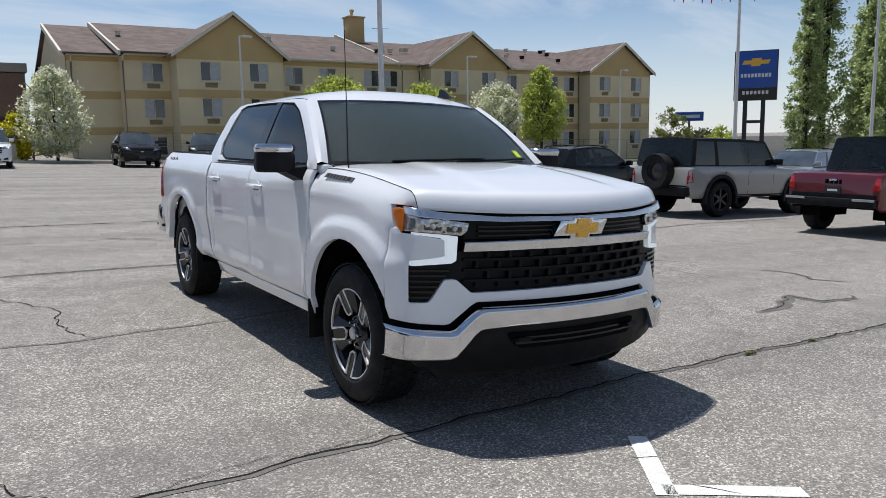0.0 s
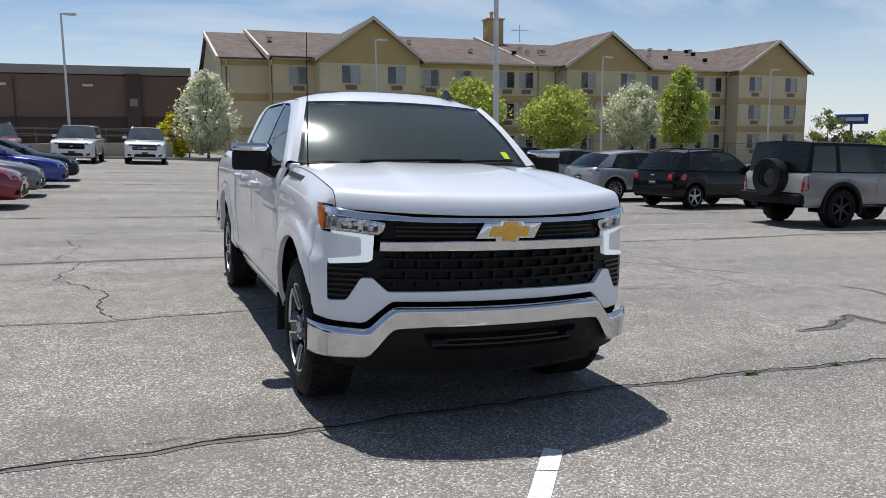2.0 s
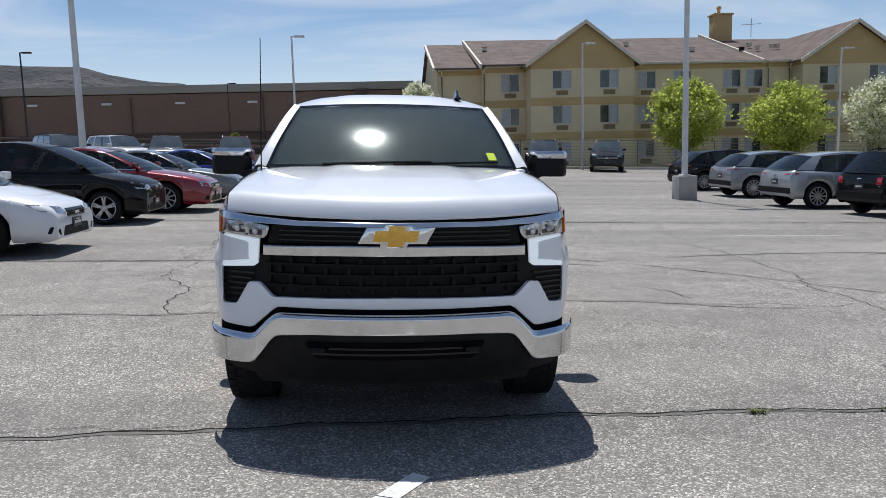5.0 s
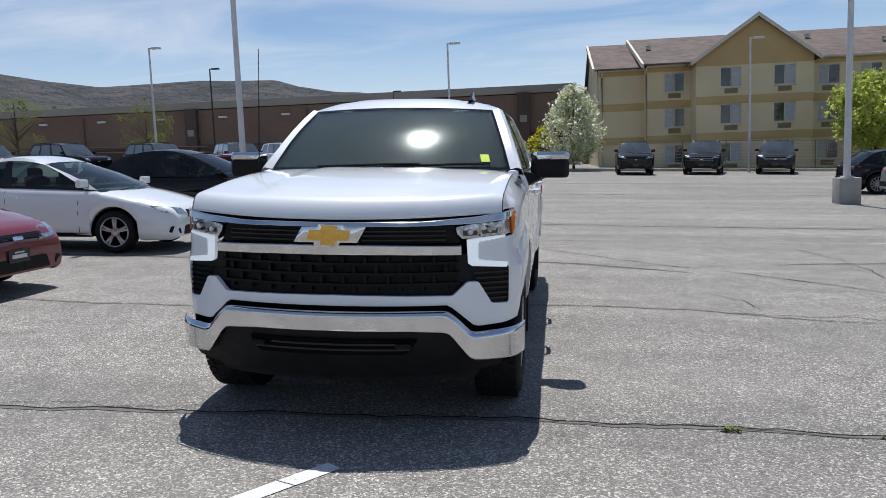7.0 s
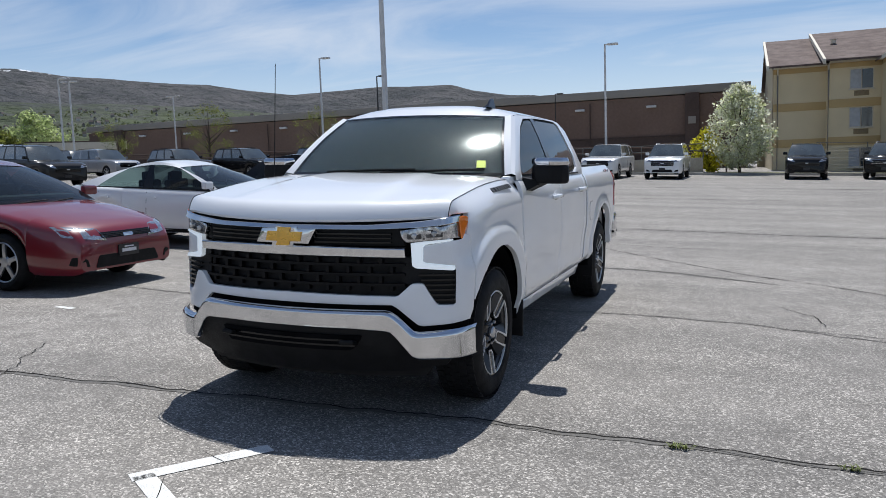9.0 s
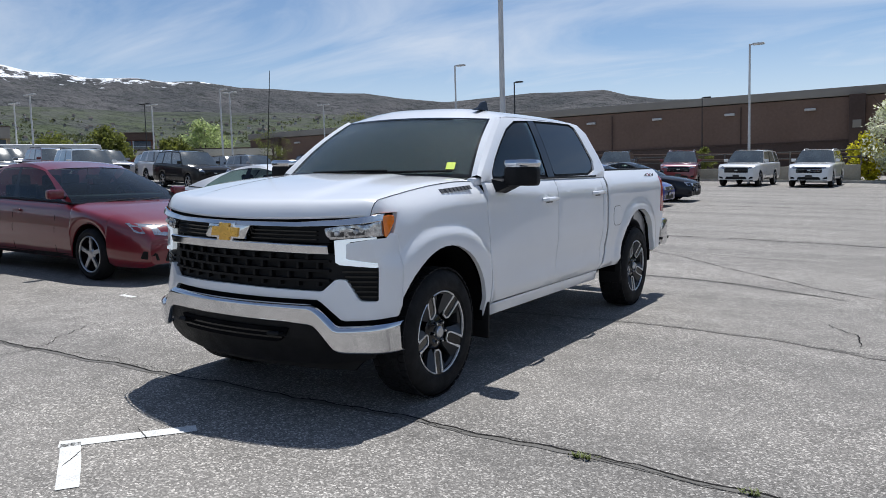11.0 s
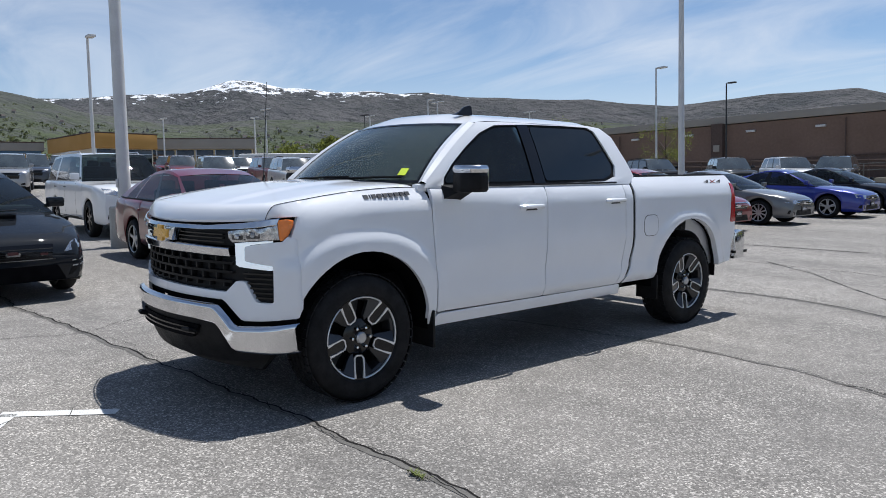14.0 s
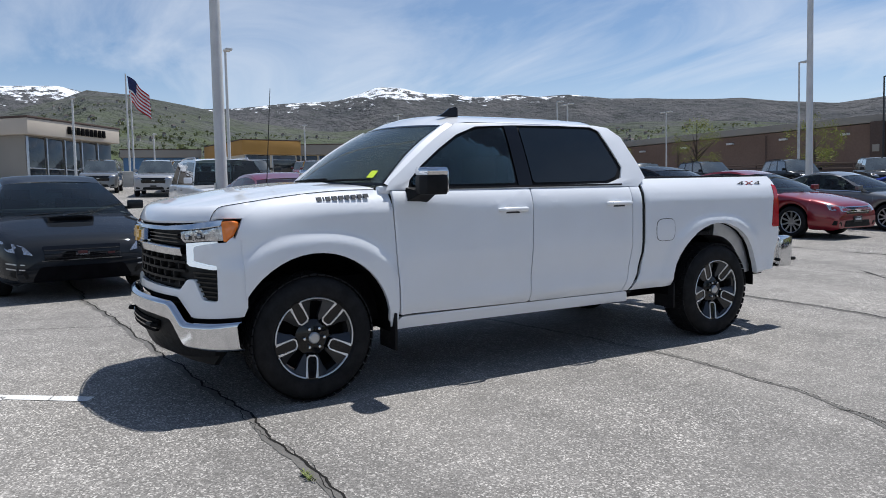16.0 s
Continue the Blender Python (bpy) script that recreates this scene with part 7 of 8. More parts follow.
def tree(name, label, x, y, h, w, leaves, n, size, bole=0.2, seed=1, shape="oval", z=None, group="trees", gap=0.12):
    """A tapered trunk with limbs, and a crown of single leaves in clumps with gaps."""
    rs = np.random.RandomState(seed)
    T = thing(name, label, "tree", Matrix.Translation((x, y, gz(x, y) if z is None else z)), group)
    z0 = h * bole
    wood = tube([(0, 0, -0.2), (0.03 * h * 0.2, 0, z0), (0.0, 0.03, h * 0.55), (0.02, 0.0, h * 0.9)], 0.022 * h, 8, 0.004 * h)
    limbs = []
    for k in range(13):
        a, s = rs.uniform(0, 6.28), z0 * 0.85 + (h * 0.55 - z0 * 0.85) * k / 13
        f = rs.uniform(0.6, 0.95)
        rad = w / 2 * f * (0.25 if shape == "column" else 0.9)
        e = Vector((math.cos(a) * rad, math.sin(a) * rad, min(h * 0.93, s + (0.30 if shape == "oval" else 0.5) * h * f)))
        mid = Vector((e.x * 0.4, e.y * 0.4, s + (e.z - s) * 0.42))
        merge(wood, tube([(0, 0, s), mid, e], 0.010 * h, 5, 0.002 * h))
        limbs.append(e)
    part("trunk", wood, BARK, T)

    def radius(t):
        if shape == "column":
            return w / 2 * (np.sin(np.pi * np.clip(t, 0, 1) ** 0.8) ** 0.55) * (1.08 - 0.72 * t)
        if shape == "tear":
            return w / 2 * np.sin(np.pi * np.clip(t, 0.02, 1) ** 0.72) ** 0.7
        return w / 2 * np.sin(np.pi * np.clip(t, 0.03, 0.99)) ** 0.55
    m = max(60, n // 26)
    t = rs.uniform(0.02, 1.0, m)
    a = rs.uniform(0, 2 * np.pi, m)
    q = rs.uniform(0, 1, m) ** 0.42
    r = radius(t) * q * rs.uniform(0.86, 1.10, m)
    c = np.stack([r * np.cos(a), r * np.sin(a), z0 * 0.75 + (h - z0 * 0.75) * t], 1)
    keep = np.array([noise.noise((p[0] * 2.2 / w * 2 + seed, p[1] * 2.2 / w * 2, p[2] * 3.0 / h * 2)) > -0.5 + gap * 2 for p in c])
    c = c[keep]
    pick = rs.randint(0, len(c), n)
    spread = w * 0.055
    p = c[pick] + rs.normal(0, 1, (n, 3)) * spread * np.array([1, 1, 0.8])
    u = rs.normal(0, 1, (n, 3))
    u /= np.linalg.norm(u, axis=1)[:, None]
    v = np.cross(u, rs.normal(0, 1, (n, 3)))
    v /= np.linalg.norm(v, axis=1)[:, None]
    s = size * rs.uniform(0.6, 1.35, n)[:, None]
    verts = np.stack([p - u * s, p + v * s * 0.55, p + u * s, p - v * s * 0.55], 1).reshape(-1, 3)
    me = bpy.data.meshes.new("crown")
    me.from_pydata(verts.tolist(), [], np.arange(4 * n).reshape(-1, 4).tolist())
    me.materials.append(leaves)
    ob = new("crown", me)
    ob.parent = T
    return T


GT = "young tree with bright green spring leaves before the hotel"
tree("green_tree", GT, 21.6, 49.0, 6.1, 5.2, LEAF_GREEN, 9000, 0.13, 0.34, 11)
tree("green_tree", GT, 29.2, 49.0, 5.9, 5.6, LEAF_GREEN, 9000, 0.13, 0.34, 12)
tree("blossom_tree", "small tree covered in white blossom", 36.2, 49.0, 6.4, 4.8, LEAF_WHITE, 9000, 0.12, 0.36, 13)
tree("green_tree", "taller young green tree beside the white blossom tree", 41.2, 49.0, 8.0, 4.3, LEAF_GREEN, 9000, 0.13, 0.28, 14, "tear")
tree("blossom_tree", "white blossom tree at the corner of the hotel", 2.35, 47.2, 5.4, 3.9, LEAF_WHITE, 9500, 0.10, 0.14, 15, "tear")
tree("yellow_bush", "bright yellow-green flowering bush by the kerb", 0.5, 48.3, 2.8, 2.4, LEAF_YELLOW, 2600, 0.10, 0.05, 16)
for k, (x, y, h, w) in enumerate(((47.2, 27.8, 13.2, 2.9), (50.2, 28.4, 16.2, 3.6), (52.5, 26.6, 14.5, 3.4), (48.3, 24.0, 11.0, 3.0), (47.0, 22.0, 13.5, 3.6), (50.5, 22.8, 15.0, 3.8), (48.5, 19.2, 14.0, 3.6))):
    tree("poplar", "tall narrow poplar tree", x, y, h, w, LEAF_DARK, 15000, 0.105, 0.04, 20 + k, "column", gap=0.19)
tree("round_tree", "round tree in fresh leaf far behind the lot", 54.0, 45.5, 4.7, 3.9, LEAF_OLIVE, 2600, 0.12, 0.18, 31, gap=0.2)
tree("green_bush", "green bush far behind the lot", 60.5, 45.0, 3.2, 3.2, LEAF_GREEN, 2500, 0.14, 0.08, 32)
tree("green_bush", "green bush far behind the lot", 64.0, 50.0, 2.8, 5.0, LEAF_DULL, 2500, 0.14, 0.08, 33)
for k, (x, y, h) in enumerate(((-48.1, 60, 6.6), (-35.2, 60, 5.9), (-13.3, 66, 2.4), (-62.0, 62, 5.5))):
    tree("bare_spring_tree", "thin tree with sparse new leaves before the store", x, y, h, h * 0.85, LEAF_OLIVE, 2600, 0.065, 0.3, 40 + k, gap=0.25)
tree("green_tree", "broad green tree behind the far lot", -78.9, 51.6, 6.0, 5.6, LEAF_OLIVE, 6000, 0.22, 0.12, 51)
tree("green_tree", "broad green tree behind the far lot", -82.4, 63.9, 5.0, 6.0, LEAF_OLIVE, 5000, 0.22, 0.12, 52)
tree("dark_tree", "dark green tree in the distance", -95.0, 80.0, 9.0, 8.0, LEAF_DARK, 4500, 0.25, 0.12, 53)
rnd = random.Random(8)
for k in range(22):
    d, az = rnd.uniform(128, 190), radians(rnd.uniform(-100, -42))
    x, y = d * math.sin(az), d * math.cos(az)
    tree("distant_tree", "distant tree in spring leaf", x, y, rnd.uniform(5, 9), rnd.uniform(6, 10), LEAF_DULL if k % 3 else LEAF_OLIVE, 3600, 0.24, 0.10, 60 + k, z=2.2)


def low_wall():
    """A pale retaining wall behind the kerb, with a rail on posts."""
    W = thing("retaining_wall", "low pale concrete retaining wall with a thin metal rail", "wall")
    x0, x1, y = -17.0, 0.2, 46.9
    z = gz(-8, y)
    part("wall", box(((x0 + x1) / 2, y, z + 0.25), (x1 - x0, 0.25, 1.05), 0.03), PALE, W)
    for k in range(10):
        x = x0 + (x1 - x0) * k / 9
        part("post", box((x, y, z + 1.20), (0.06, 0.06, 0.95), 0.008), FENCE, W)
    for h in (1.25, 1.65):
        part("rail", box(((x0 + x1) / 2, y, z + h), (x1 - x0, 0.05, 0.05), 0.008), FENCE, W)


PALE = mat("pale_concrete", (0.42, 0.38, 0.30), 0.9, vary=0.12, scale=0.8, fine=0.1, fine_scale=12)
low_wall()

# ---- sign, flag, far buildings ----
BLUE = mat("sign_blue", (0.010, 0.075, 0.36), 0.35, vary=0.05)
SIGNBLK = mat("sign_black", (0.012, 0.012, 0.014), 0.4)
sg = thing("dealer_sign", "tall blue and black sign on dark posts", "sign", Matrix.Translation((45.9, 30.9, 0)) @ pose(0, 0, 0, 0, 0, -56))
part("sign_cabinet", box((0, 0.25, 5.55), (2.9, 0.55, 3.5), 0.04), SIGNBLK, sg)
face = part("blue_panel", box((0, -0.045, 5.95), (2.75, 0.06, 2.55), 0.02), BLUE, sg)
bt = [(-0.95, -0.12), (-0.80, 0.16), (-0.30, 0.16), (-0.26, 0.30), (0.36, 0.30), (0.32, 0.16), (0.95, 0.16), (0.80, -0.12), (0.30, -0.12), (0.26, -0.26), (-0.36, -0.26), (-0.32, -0.12)]
part("badge_shape", panel(bt, lambda x, z: (x, -0.09, z + 6.45), (0, 1, 0), 0.03, 2.0), GOLD, face, "plain gold cross-shaped badge")
for k in range(9):
    part("letter_bar", box((-0.92 + 0.23 * k, -0.09, 5.55), (0.16, 0.03, 0.26), 0.01), PLATEBAR, face)
for k in range(7):
    part("letter_bar", box((-0.78 + 0.26 * k, -0.06, 4.35), (0.17, 0.06, 0.24), 0.01), PLATEBAR, sg)
for x in (-0.65, 0.55):
    part("post", box((x, 0.25, 1.2), (0.30, 0.35, 5.6), 0.02), SIGNBLK, sg)
part("cross_bar", box((-0.05, 0.25, 2.3), (1.0, 0.25, 0.22), 0.02), SIGNBLK, sg)
ss2 = thing("road_sign", "small blue sign on a post far off", "sign", Matrix.Translation((66.3, 53.7, -2)) @ pose(0, 0, 0, 0, 0, -50))
part("post", tube([(0, 0, 0), (0, 0, 5)], 0.12, 6), SIGNBLK, ss2)
part("sign_board", box((0, -0.1, 5.4), (3.0, 0.2, 1.0), 0.03), BLUE, ss2)
part("letter_bar", box((0, -0.22, 5.4), (2.2, 0.03, 0.35), 0.01), PLATEBAR, ss2)
fw = thing("pale_wall", "low pale wall far behind the lot", "wall", kind="structure")
part("wall", box((70, 58, -0.2), (60, 0.5, 2.6), 0.02, m=Matrix.Translation((70, 58, 0)) @ pose(0, 0, 0, 0, 0, -35) @ Matrix.Translation((-70, -58, 0))), TRIMW, fw)

FLAGW, FLAGR, FLAGB = PENN[2], PENN[0], mat("flag_blue", (0.012, 0.02, 0.10), 0.7)
fp = thing("flag_pole", "white flag pole with a striped flag, concrete base", "flag pole", Matrix.Translation((-53.6, 7.0, gz(-53.6, 7.0))))
part("pole", tube([(0, 0, 0), (0, 0, 8.1)], 0.08, 10, 0.05), POLEWHITE, fp)
part("concrete_base", box((0.0, -0.3, 0.35), (0.9, 0.9, 1.5), 0.04), CONCRETE, fp)


def flag_at(u, v):
    """The hanging cloth: u along the fly, v down the hoist, in folds."""
    return Vector((0.10 + 0.35 * u + 0.12 * math.sin(5 * u + 2 * v), 0.10 + 1.35 * u + 0.10 * math.sin(7 * u + v), 7.95 - 1.75 * v - 1.15 * u - 0.2 * u * u))


flag = new("flag")
flag.parent = fp
for k in range(13):
    u0 = 0.42 if k < 7 else 0.0
    n = 10
    vs2 = [flag_at(u0 + (1 - u0) * i / n, (k + d) / 13) for i in range(n + 1) for d in (0, 1)]
    part("stripe", quads(vs2, [(2 * i, 2 * i + 1, 2 * i + 3, 2 * i + 2) for i in range(n)]), FLAGR if k % 2 == 0 else FLAGW, flag)
vs2 = [flag_at(0.42 * i / 5, 7 / 13 * d) for i in range(6) for d in (0, 1)]
part("canton", quads(vs2, [(2 * i, 2 * i + 1, 2 * i + 3, 2 * i + 2) for i in range(5)]), FLAGB, flag)
lamp_post(-52.35, 7.1, 7.8, POLEWHITE, "second white flag pole", head=0, r=0.07)


def far_building(name, label, x, y, yaw, w, h, d, wall_m, band_m, z, windows=0, bars_n=0, band=0.30):
    B = thing(name, label, "building", Matrix.Translation((x, y, z)) @ pose(0, 0, 0, 0, 0, yaw))
    part("wall", box((0, d / 2, h / 2 - 1), (w, d, h + 2), 0.02), wall_m, B)
    part("fascia", box((0, d / 2 - 0.15, h - h * band / 2), (w + 0.8, d + 0.9, h * band), 0.04), band_m, B)
    part("roof_edge", box((0, d / 2 - 0.15, h + 0.08), (w + 0.9, d + 1.0, 0.14), 0.02), DKBROWN, B)
    for k in range(windows):
        cx = -w / 2 + w * (k + 0.5) / windows
        win = part("window", box((cx, -0.03, h * (0.99 - band) / 2), (w / windows * 0.90, 0.10, h * (0.96 - band)), 0.01), PANE, B)
        part("mullion", box((cx - w / windows * 0.45, -0.10, h * (0.99 - band) / 2), (0.14, 0.12, h * (0.98 - band)), 0.01), SILVERALLOY, win)
        part("transom", box((cx, -0.10, h * 0.42), (w / windows * 0.9, 0.10, 0.08), 0.01), SILVERALLOY, win)
    for k in range(bars_n):
        part("letter_bar", box((w * 0.02 + 0.52 * k - 1.2, -0.68, h * (1 - band / 2)), (0.38, 0.08, 0.58), 0.02), DARKIN, B)
    return B


PALEF = mat("pale_fascia", (0.56, 0.49, 0.41), 0.8, vary=0.04, scale=0.4)
far_building("showroom", "low car showroom with glass front and pale fascia", -61.4, 3.9, 137.7, 9.9, 6.2, 18, COPING, PALEF, 1.6, 5, bars_n=9, band=0.19)
OCHREP = mat("ochre_panel", (0.42, 0.23, 0.06), 0.8, vary=0.05, scale=0.4)
far_building("ochre_workshop", "low ochre workshop building with a bay door", -95.8, 31.2, 95.6, 7.6, 4.4, 14, TRIMW, OCHREP, 5.3, 2, band=0.42)
BLUEP = mat("blue_panel", (0.09, 0.19, 0.34), 0.7, vary=0.1, scale=0.4)
far_building("blue_shed", "long low blue building", -114, 20.4, 80, 10.6, 3.6, 10, BLUEP, COPING, 5.9, 0)
far_building("strip_mall", "low brown and grey shop row in the distance", -106, 46.5, 62, 14.0, 4.2, 12, STUCCO, COPING, 6.0, 5, band=0.36)
REDB = mat("red_brick_far", (0.20, 0.075, 0.05), 0.9, vary=0.1, scale=0.5)
far_building("brick_building", "small red-brick building in the distance", -104, 73, 52, 6.0, 3.6, 8, REDB, DKBROWN, 6.6, 2)
far_building("pale_warehouse", "long pale warehouse wall in the distance", -80, 70, 40, 22.0, 3.4, 10, COPING, TRIMW, 3.2, 0)
far_building("grey_shop", "grey shop building in the distance", -112, 40, 66, 14.0, 4.4, 10, COPING, COPING, 6.0, 4)
tr = thing("white_trailer", "long white box trailer parked far off", "trailer", Matrix.Translation((-72, 40.5, gz(-72, 40.5) + 0.3 - far_rise(-72, 40.5))) @ pose(0, 0, 0, 0, 0, 62))
part("body", box((0, 0, 2.4), (9.5, 2.4, 2.3), 0.35), POLEWHITE, tr)
for x in (-3.2, -2.0, 3.2):
    part("wheel", lathe([(0.0, -1.2), (0.45, -1.2), (0.45, 1.2), (0, 1.2)], 18, "y", (x, 0, 0.45)), RUBBER, tr)
part("chassis", box((0, 0, 1.0), (9.0, 1.8, 0.4), 0.03), DARKIN, tr)

# ---- mountains ----
# azimuth, height of the far range and of the foothills before it, in degrees
SKYLINE = ((-130, 7.5, 5.0), (-110, 8.0, 5.6), (-97, 8.5, 6.0), (-91, 8.1, 6.3), (-89, 8.05, 6.4), (-87.2, 8.12, 6.9), (-85.9, 8.2, 7.2), (-84.2, 7.8, 7.95), (-81.4, 7.3, 7.75), (-77.7, 6.9, 7.05), (-76, 6.9, 6.7),
           (-74.4, 6.95, 6.1), (-71, 7.3, 5.6), (-68.8, 7.4, 5.3), (-67.1, 7.5, 5.2), (-65.5, 8.0, 5.3), (-64, 8.5, 5.5), (-62.3, 8.4, 5.6), (-60.5, 7.95, 5.6), (-58.7, 7.9, 5.6), (-56.7, 7.6, 5.5), (-54, 7.75, 5.4),
           (-52.2, 7.5, 5.4), (-50, 7.55, 5.4), (-47, 7.1, 5.3), (-44.2, 7.0, 5.3), (-41, 6.75, 5.1), (-38, 6.65, 5.0), (-35, 6.2, 4.7), (-32, 5.9, 4.4))
SKYLINE += ((-29.7, 6.05, 4.4), (-25.7, 6.3, 4.5), (-23.6, 6.28, 4.3), (-20.3, 6.3, 4.1), (-18.7, 5.8, 3.9), (-16.2, 5.4, 3.6), (-14.2, 5.3, 3.4), (-8, 4.0, 2.6), (0, 2.2, 1.6), (12, 0.4, 0.3))
AZ, MAIN, HILL = zip(*SKYLINE)


def hills(name, label, r0, r1, r2, table, material, na, nr, rough, seed):
    verts = []
    for j in range(nr + 1):
        f = j / nr
        r = r0 + (r2 - r0) * f
        for i in range(na + 1):
            az = AZ[0] + (AZ[-1] - AZ[0]) * i / na
            top = r1 * math.tan(radians(float(np.interp(az, AZ, table)))) + 3.4
            up = ((r - r0) / (r1 - r0)) ** 1.15 if r < r1 else 1 - 0.25 * (r - r1) / (r2 - r1)
            a = radians(az)
            x, y = r * math.sin(a), r * math.cos(a)
            nz = noise.fractal((x / 420 + seed, y / 420, seed), 0.9, 2.1, 6) * rough * (0.35 + up)
            ridge = -abs(noise.fractal((x / 260 - seed, y / 260, 3.0), 0.8, 2.0, 5)) * rough * 1.4 * up
            z = top * up + (nz + ridge) * (1 - 0.95 * math.exp(-((r - r1) / (0.14 * r1)) ** 2))
            verts.append((x, y, max(z, -30) - 2))
    w = na + 1
    bm = quads(verts, [(j * w + i, j * w + i + 1, (j + 1) * w + i + 1, (j + 1) * w + i) for j in range(nr) for i in range(na)])
    return tagged(part(name, bm, material, smooth=60), label, "mountain", kind="structure")


def mountain_mat(name, snow):
    m = bpy.data.materials.new(name)
    m.use_nodes = True
    n, l = m.node_tree.nodes, m.node_tree.links
    b = n["Principled BSDF"]
    b.inputs["Roughness"].default_value, b.inputs["Specular IOR Level"].default_value = 1.0, 0.0
    geo = n.new("ShaderNodeNewGeometry")

    def tex(s, d=7.0, r=0.6):
        t = n.new("ShaderNodeTexNoise")
        t.inputs["Scale"].default_value, t.inputs["Detail"].default_value, t.inputs["Roughness"].default_value = s, d, r
        l.new(geo.outputs["Position"], t.inputs["Vector"])
        return t.outputs[0]

    def rng(v, a, c, lo, hi):
        q = n.new("ShaderNodeMapRange")
        l.new(v, q.inputs[0])
        for k, x in enumerate((a, c, lo, hi)):
            q.inputs[k + 1].default_value = x
        return q.outputs[0]

    def mix(f, a, c):
        x = n.new("ShaderNodeMixRGB")
        for k, v in enumerate((f, a, c)):
            if isinstance(v, tuple):
                x.inputs[k].default_value = (*v, 1)
            else:
                l.new(v, x.inputs[k])
        return x.outputs[0]
    # rock greys set lighter and bluer, with distance haze put into the colour
    col = mix(rng(tex(0.004), 0.38, 0.62, 0, 1), (0.118, 0.117, 0.122), (0.080, 0.084, 0.090))
    col = mix(rng(tex(0.035, 6.0, 0.8), 0.50, 0.60, 0, 0.80), col, (0.052, 0.058, 0.056))
    sep = n.new("ShaderNodeSeparateXYZ")
    l.new(geo.outputs["Position"], sep.inputs[0])
    if snow:
        add = n.new("ShaderNodeMath")
        add.operation = "ADD"
        lift = n.new("ShaderNodeMath")
        lift.operation = "ADD"
        l.new(sep.outputs[2], lift.inputs[0])
        l.new(rng(sep.outputs[0], -1700, -3400, -48, 54), lift.inputs[1])
        l.new(rng(lift.outputs[0], 345, 475, -0.74, 0.06), add.inputs[0])
        l.new(rng(tex(0.018, 8.0, 0.72), 0.34, 0.66, 0.0, 1.0), add.inputs[1])
        col = mix(rng(add.outputs[0], 0.40, 0.52, 0, 1), col, (0.80, 0.83, 0.88))
    else:
        low = rng(sep.outputs[2], 50, 240, 1, 0)
        green = n.new("ShaderNodeMath")
        green.operation = "MULTIPLY"
        l.new(low, green.inputs[0])
        l.new(rng(tex(0.018, 6.0, 0.75), 0.38, 0.58, 0.15, 0.85), green.inputs[1])
        col = mix(green.outputs[0], col, (0.090, 0.112, 0.058))
    l.new(col, b.inputs["Base Color"])
    bp = n.new("ShaderNodeBump")
    bp.inputs["Strength"].default_value, bp.inputs["Distance"].default_value = 1.0, 60.0
    l.new(tex(0.011, 6.0, 0.62), bp.inputs["Height"])
    l.new(bp.outputs[0], b.inputs["Normal"])
    return m


hills("mountain_range", "distant mountain range with patches of snow", 1900, 3300, 4300, MAIN, mountain_mat("snowy_mountain", True), 420, 44, 34.0, 5.0)
hills("foothills", "brown and green foothills below the mountains", 420, 1500, 2100, HILL, mountain_mat("foothill", False), 260, 36, 16.0, 9.0)
HOUSEW, HOUSER = mat("far_house_wall", (0.38, 0.36, 0.33), 0.9, island=0.5), mat("far_house_roof", (0.10, 0.085, 0.08), 0.9, island=0.4)
fh = bmesh.new()
fr2 = bmesh.new()
rnd = random.Random(21)
deps = bpy.context.evaluated_depsgraph_get()
for k in range(380):
    az, d = radians(rnd.uniform(-95, -16)), rnd.uniform(560, 1350)
    x, y = d * math.sin(az), d * math.cos(az)
    hit, p, _, _, ob, _ = scene.ray_cast(deps, Vector((x, y, 900)), Vector((0, 0, -1)))
    if hit and p.z > 20 and ob.name.startswith("foothills"):
        w, h = rnd.uniform(2.8, 5.5), rnd.uniform(2, 3.2)
        mtx = Matrix.Translation(p) @ pose(0, 0, 0, 0, 0, rnd.uniform(0, 180))
        box((0, 0, h / 2 - 1), (w, w * 0.7, h + 2), 0, fh, mtx)
        rf = quads([(-w * .55, -w * .4, h), (w * .55, -w * .4, h), (w * .55, w * .4, h), (-w * .55, w * .4, h), (-w * .5, 0, h + 2.5), (w * .5, 0, h + 2.5)], [(0, 1, 5, 4), (2, 3, 4, 5), (0, 4, 3), (1, 2, 5)])
        bmesh.ops.transform(rf, matrix=mtx, verts=rf.verts)
        merge(fr2, rf)
hs = thing("hillside_houses", "scattered pale houses on the far hillside", "houses", kind="stuff")
tagged(part("walls", fh, HOUSEW, hs, smooth=0), kind="stuff")
tagged(part("roofs", fr2, HOUSER, hs, smooth=0), kind="stuff")
rs = np.random.RandomState(5)
vt, nf = [], 0
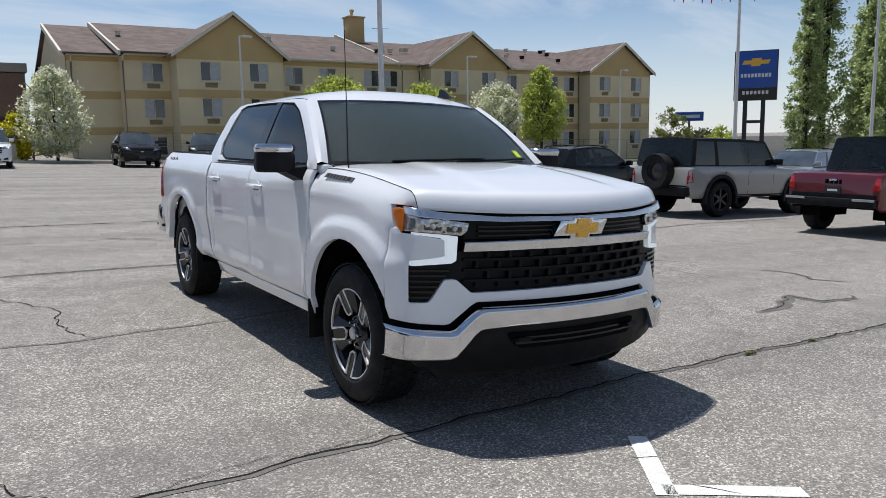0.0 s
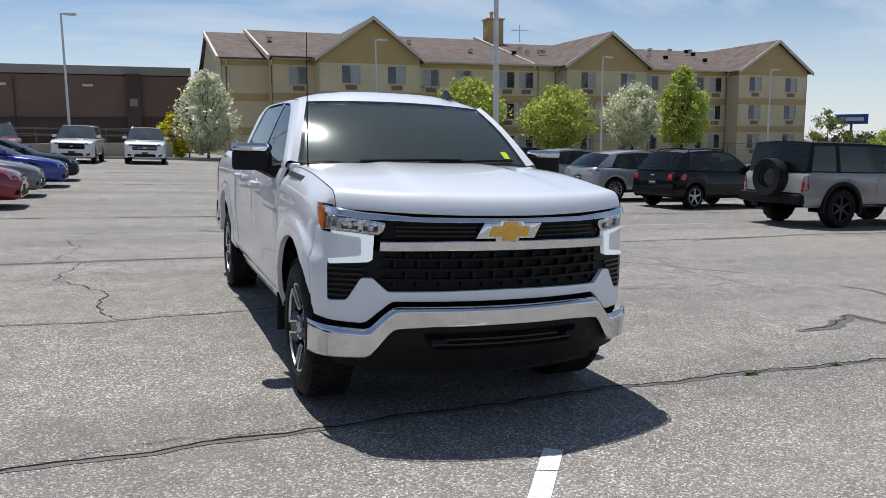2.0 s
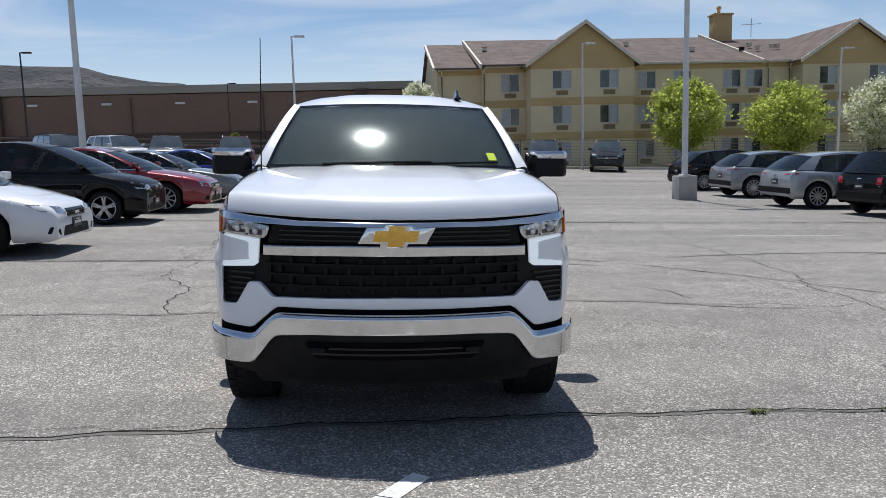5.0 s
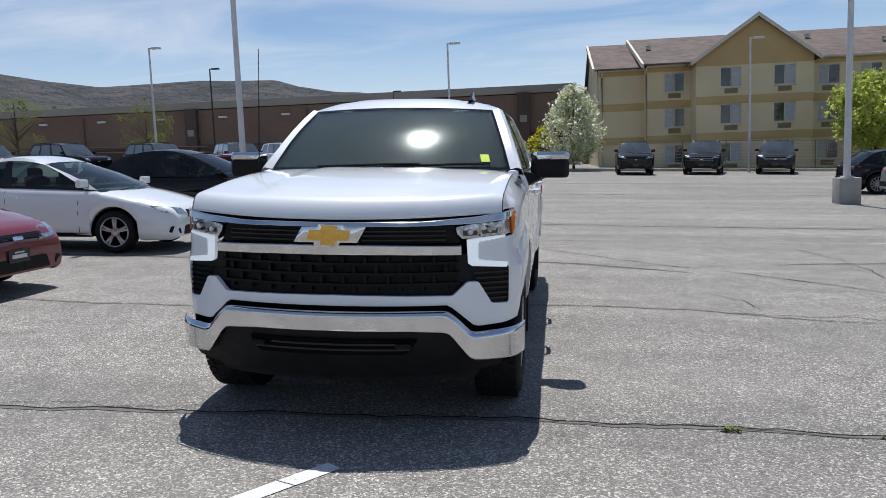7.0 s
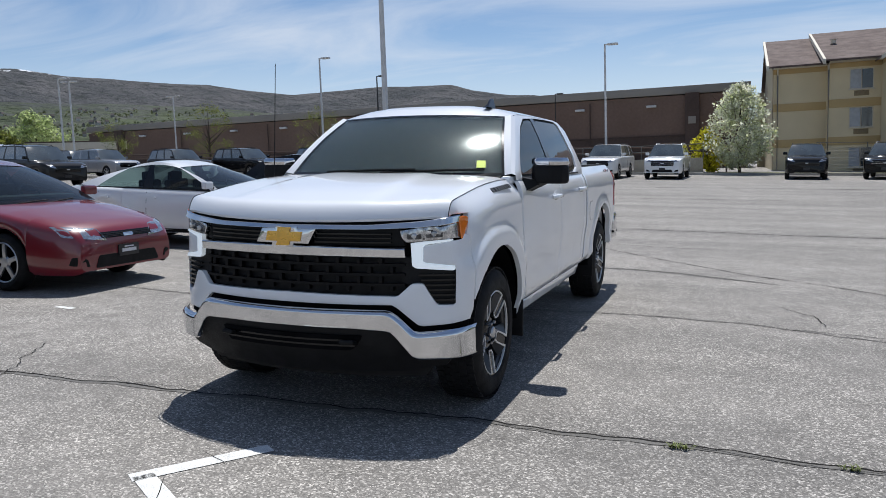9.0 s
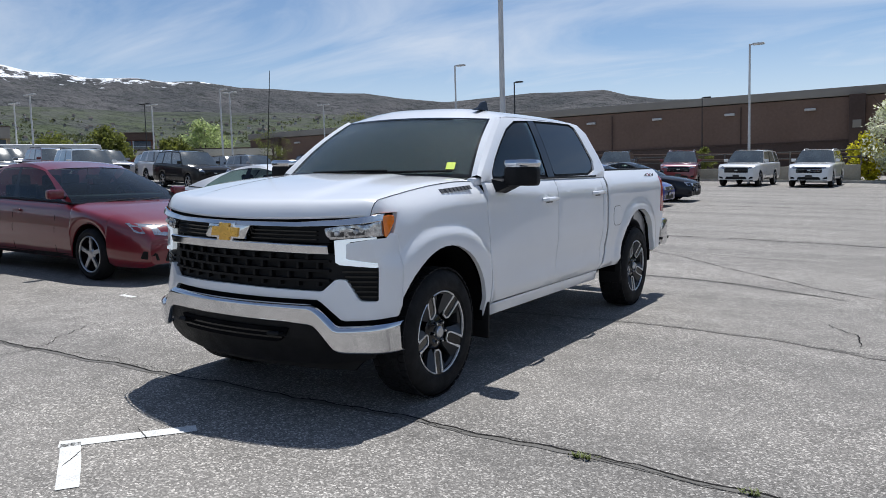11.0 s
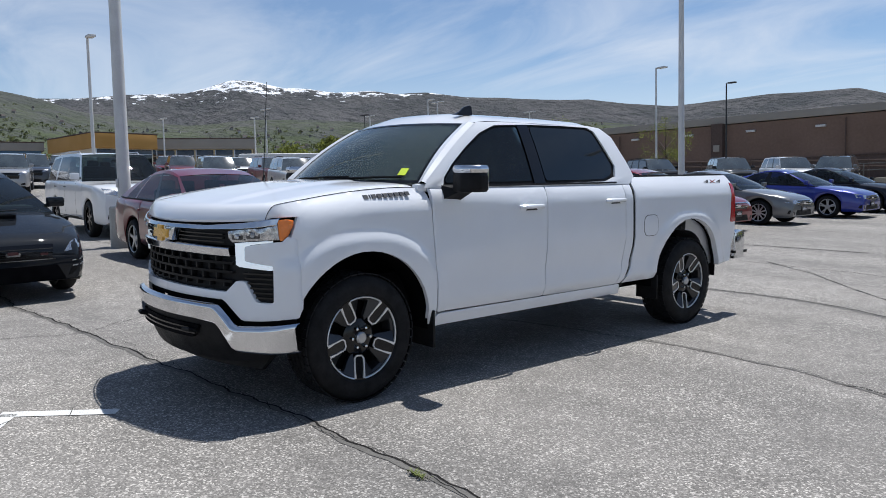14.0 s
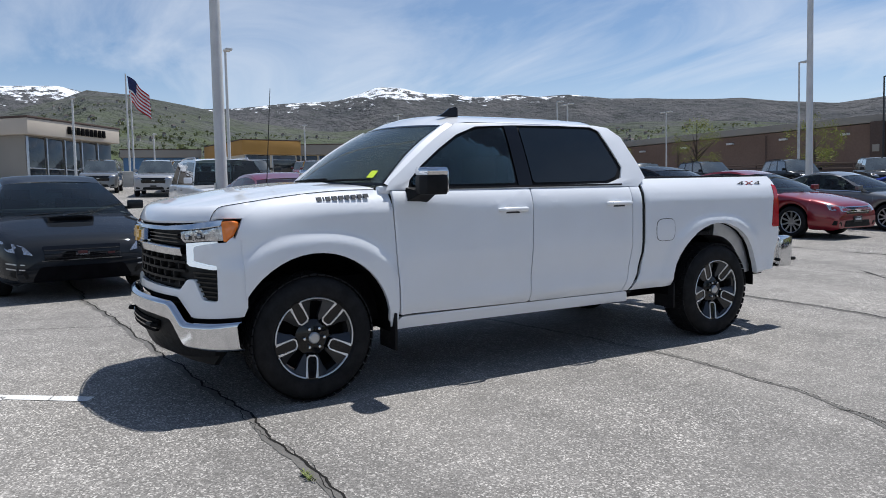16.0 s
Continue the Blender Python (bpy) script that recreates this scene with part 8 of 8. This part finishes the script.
for k in range(2600):
    az, d = radians(rs.uniform(-98, -15)), rs.uniform(440, 1300)
    x, y = d * math.sin(az), d * math.cos(az)
    hit, p, _, _, ob, _ = scene.ray_cast(deps, Vector((x, y, 900)), Vector((0, 0, -1)))
    if not (hit and ob.name.startswith("foothills")) or noise.noise((x / 120, y / 120, 2)) < -0.1:
        continue
    s = rs.uniform(1.8, 4.0)
    for _ in range(7):
        c = np.array(p) + rs.normal(0, 1, 3) * np.array([s, s, s * 0.5]) * 0.55 + np.array([0, 0, s * 0.7])
        u, v = rs.normal(0, 1, 3), rs.normal(0, 1, 3)
        u, v = u / np.linalg.norm(u) * s * 0.55, v / np.linalg.norm(v) * s * 0.45
        vt += [c - u, c + v, c + u, c - v]
me = bpy.data.meshes.new("hillside_trees")
me.from_pydata([tuple(q) for q in vt], [], np.arange(len(vt)).reshape(-1, 4).tolist())
me.materials.append(LEAF_DULL)
tagged(new("hillside_trees", me), "scattered trees on the far hillside", "trees", kind="stuff")

# ---- far lot ----
rnd = random.Random(3)
COLS = [(0.6, 0.6, 0.6), (0.02, 0.02, 0.022), (0.15, 0.155, 0.16), (0.62, 0.62, 0.63), (0.14, 0.01, 0.015), (0.30, 0.30, 0.31), (0.03, 0.035, 0.05)]
spots = [(-31.5, 18.5), (-28.6, 22.5), (-36.2, 16.2), (-34.0, 25.5), (-38.5, 21.0), (-41.0, 26.0), (-43.3, 31.5), (-46.5, 14.0), (-48.0, 19.0), (-50.0, 24.5), (-52.0, 30.0), (-44.0, 8.5),
         (-44.0, 4.0), (-38.7, 6.2), (-55.5, 36.0), (-57.0, 21.5), (-58.5, 27.0), (-60.5, 14.5), (-41.5, 37.0), (-46.0, 41.0), (-37.0, 35.0)]
proto = []
for k, c in enumerate(COLS):
    nm = ("white", "black", "grey", "white", "maroon", "silver", "dark_blue")[k]
    proto.append(boxy_suv("parked_" + nm + "_suv", nm.replace("_", " ") + " sport utility vehicle in the far lot", stand(spots[k][0], spots[k][1], 75 + rnd.uniform(-4, 4)), c, group="cars in the far lot", metal=0.0 if k in (0, 3) else 0.3)[0])
for k, (x, y) in enumerate(spots[7:]):
    copy_thing(proto[(k * 3 + 1) % 7], stand(x, y, 75 + rnd.uniform(-5, 5)))
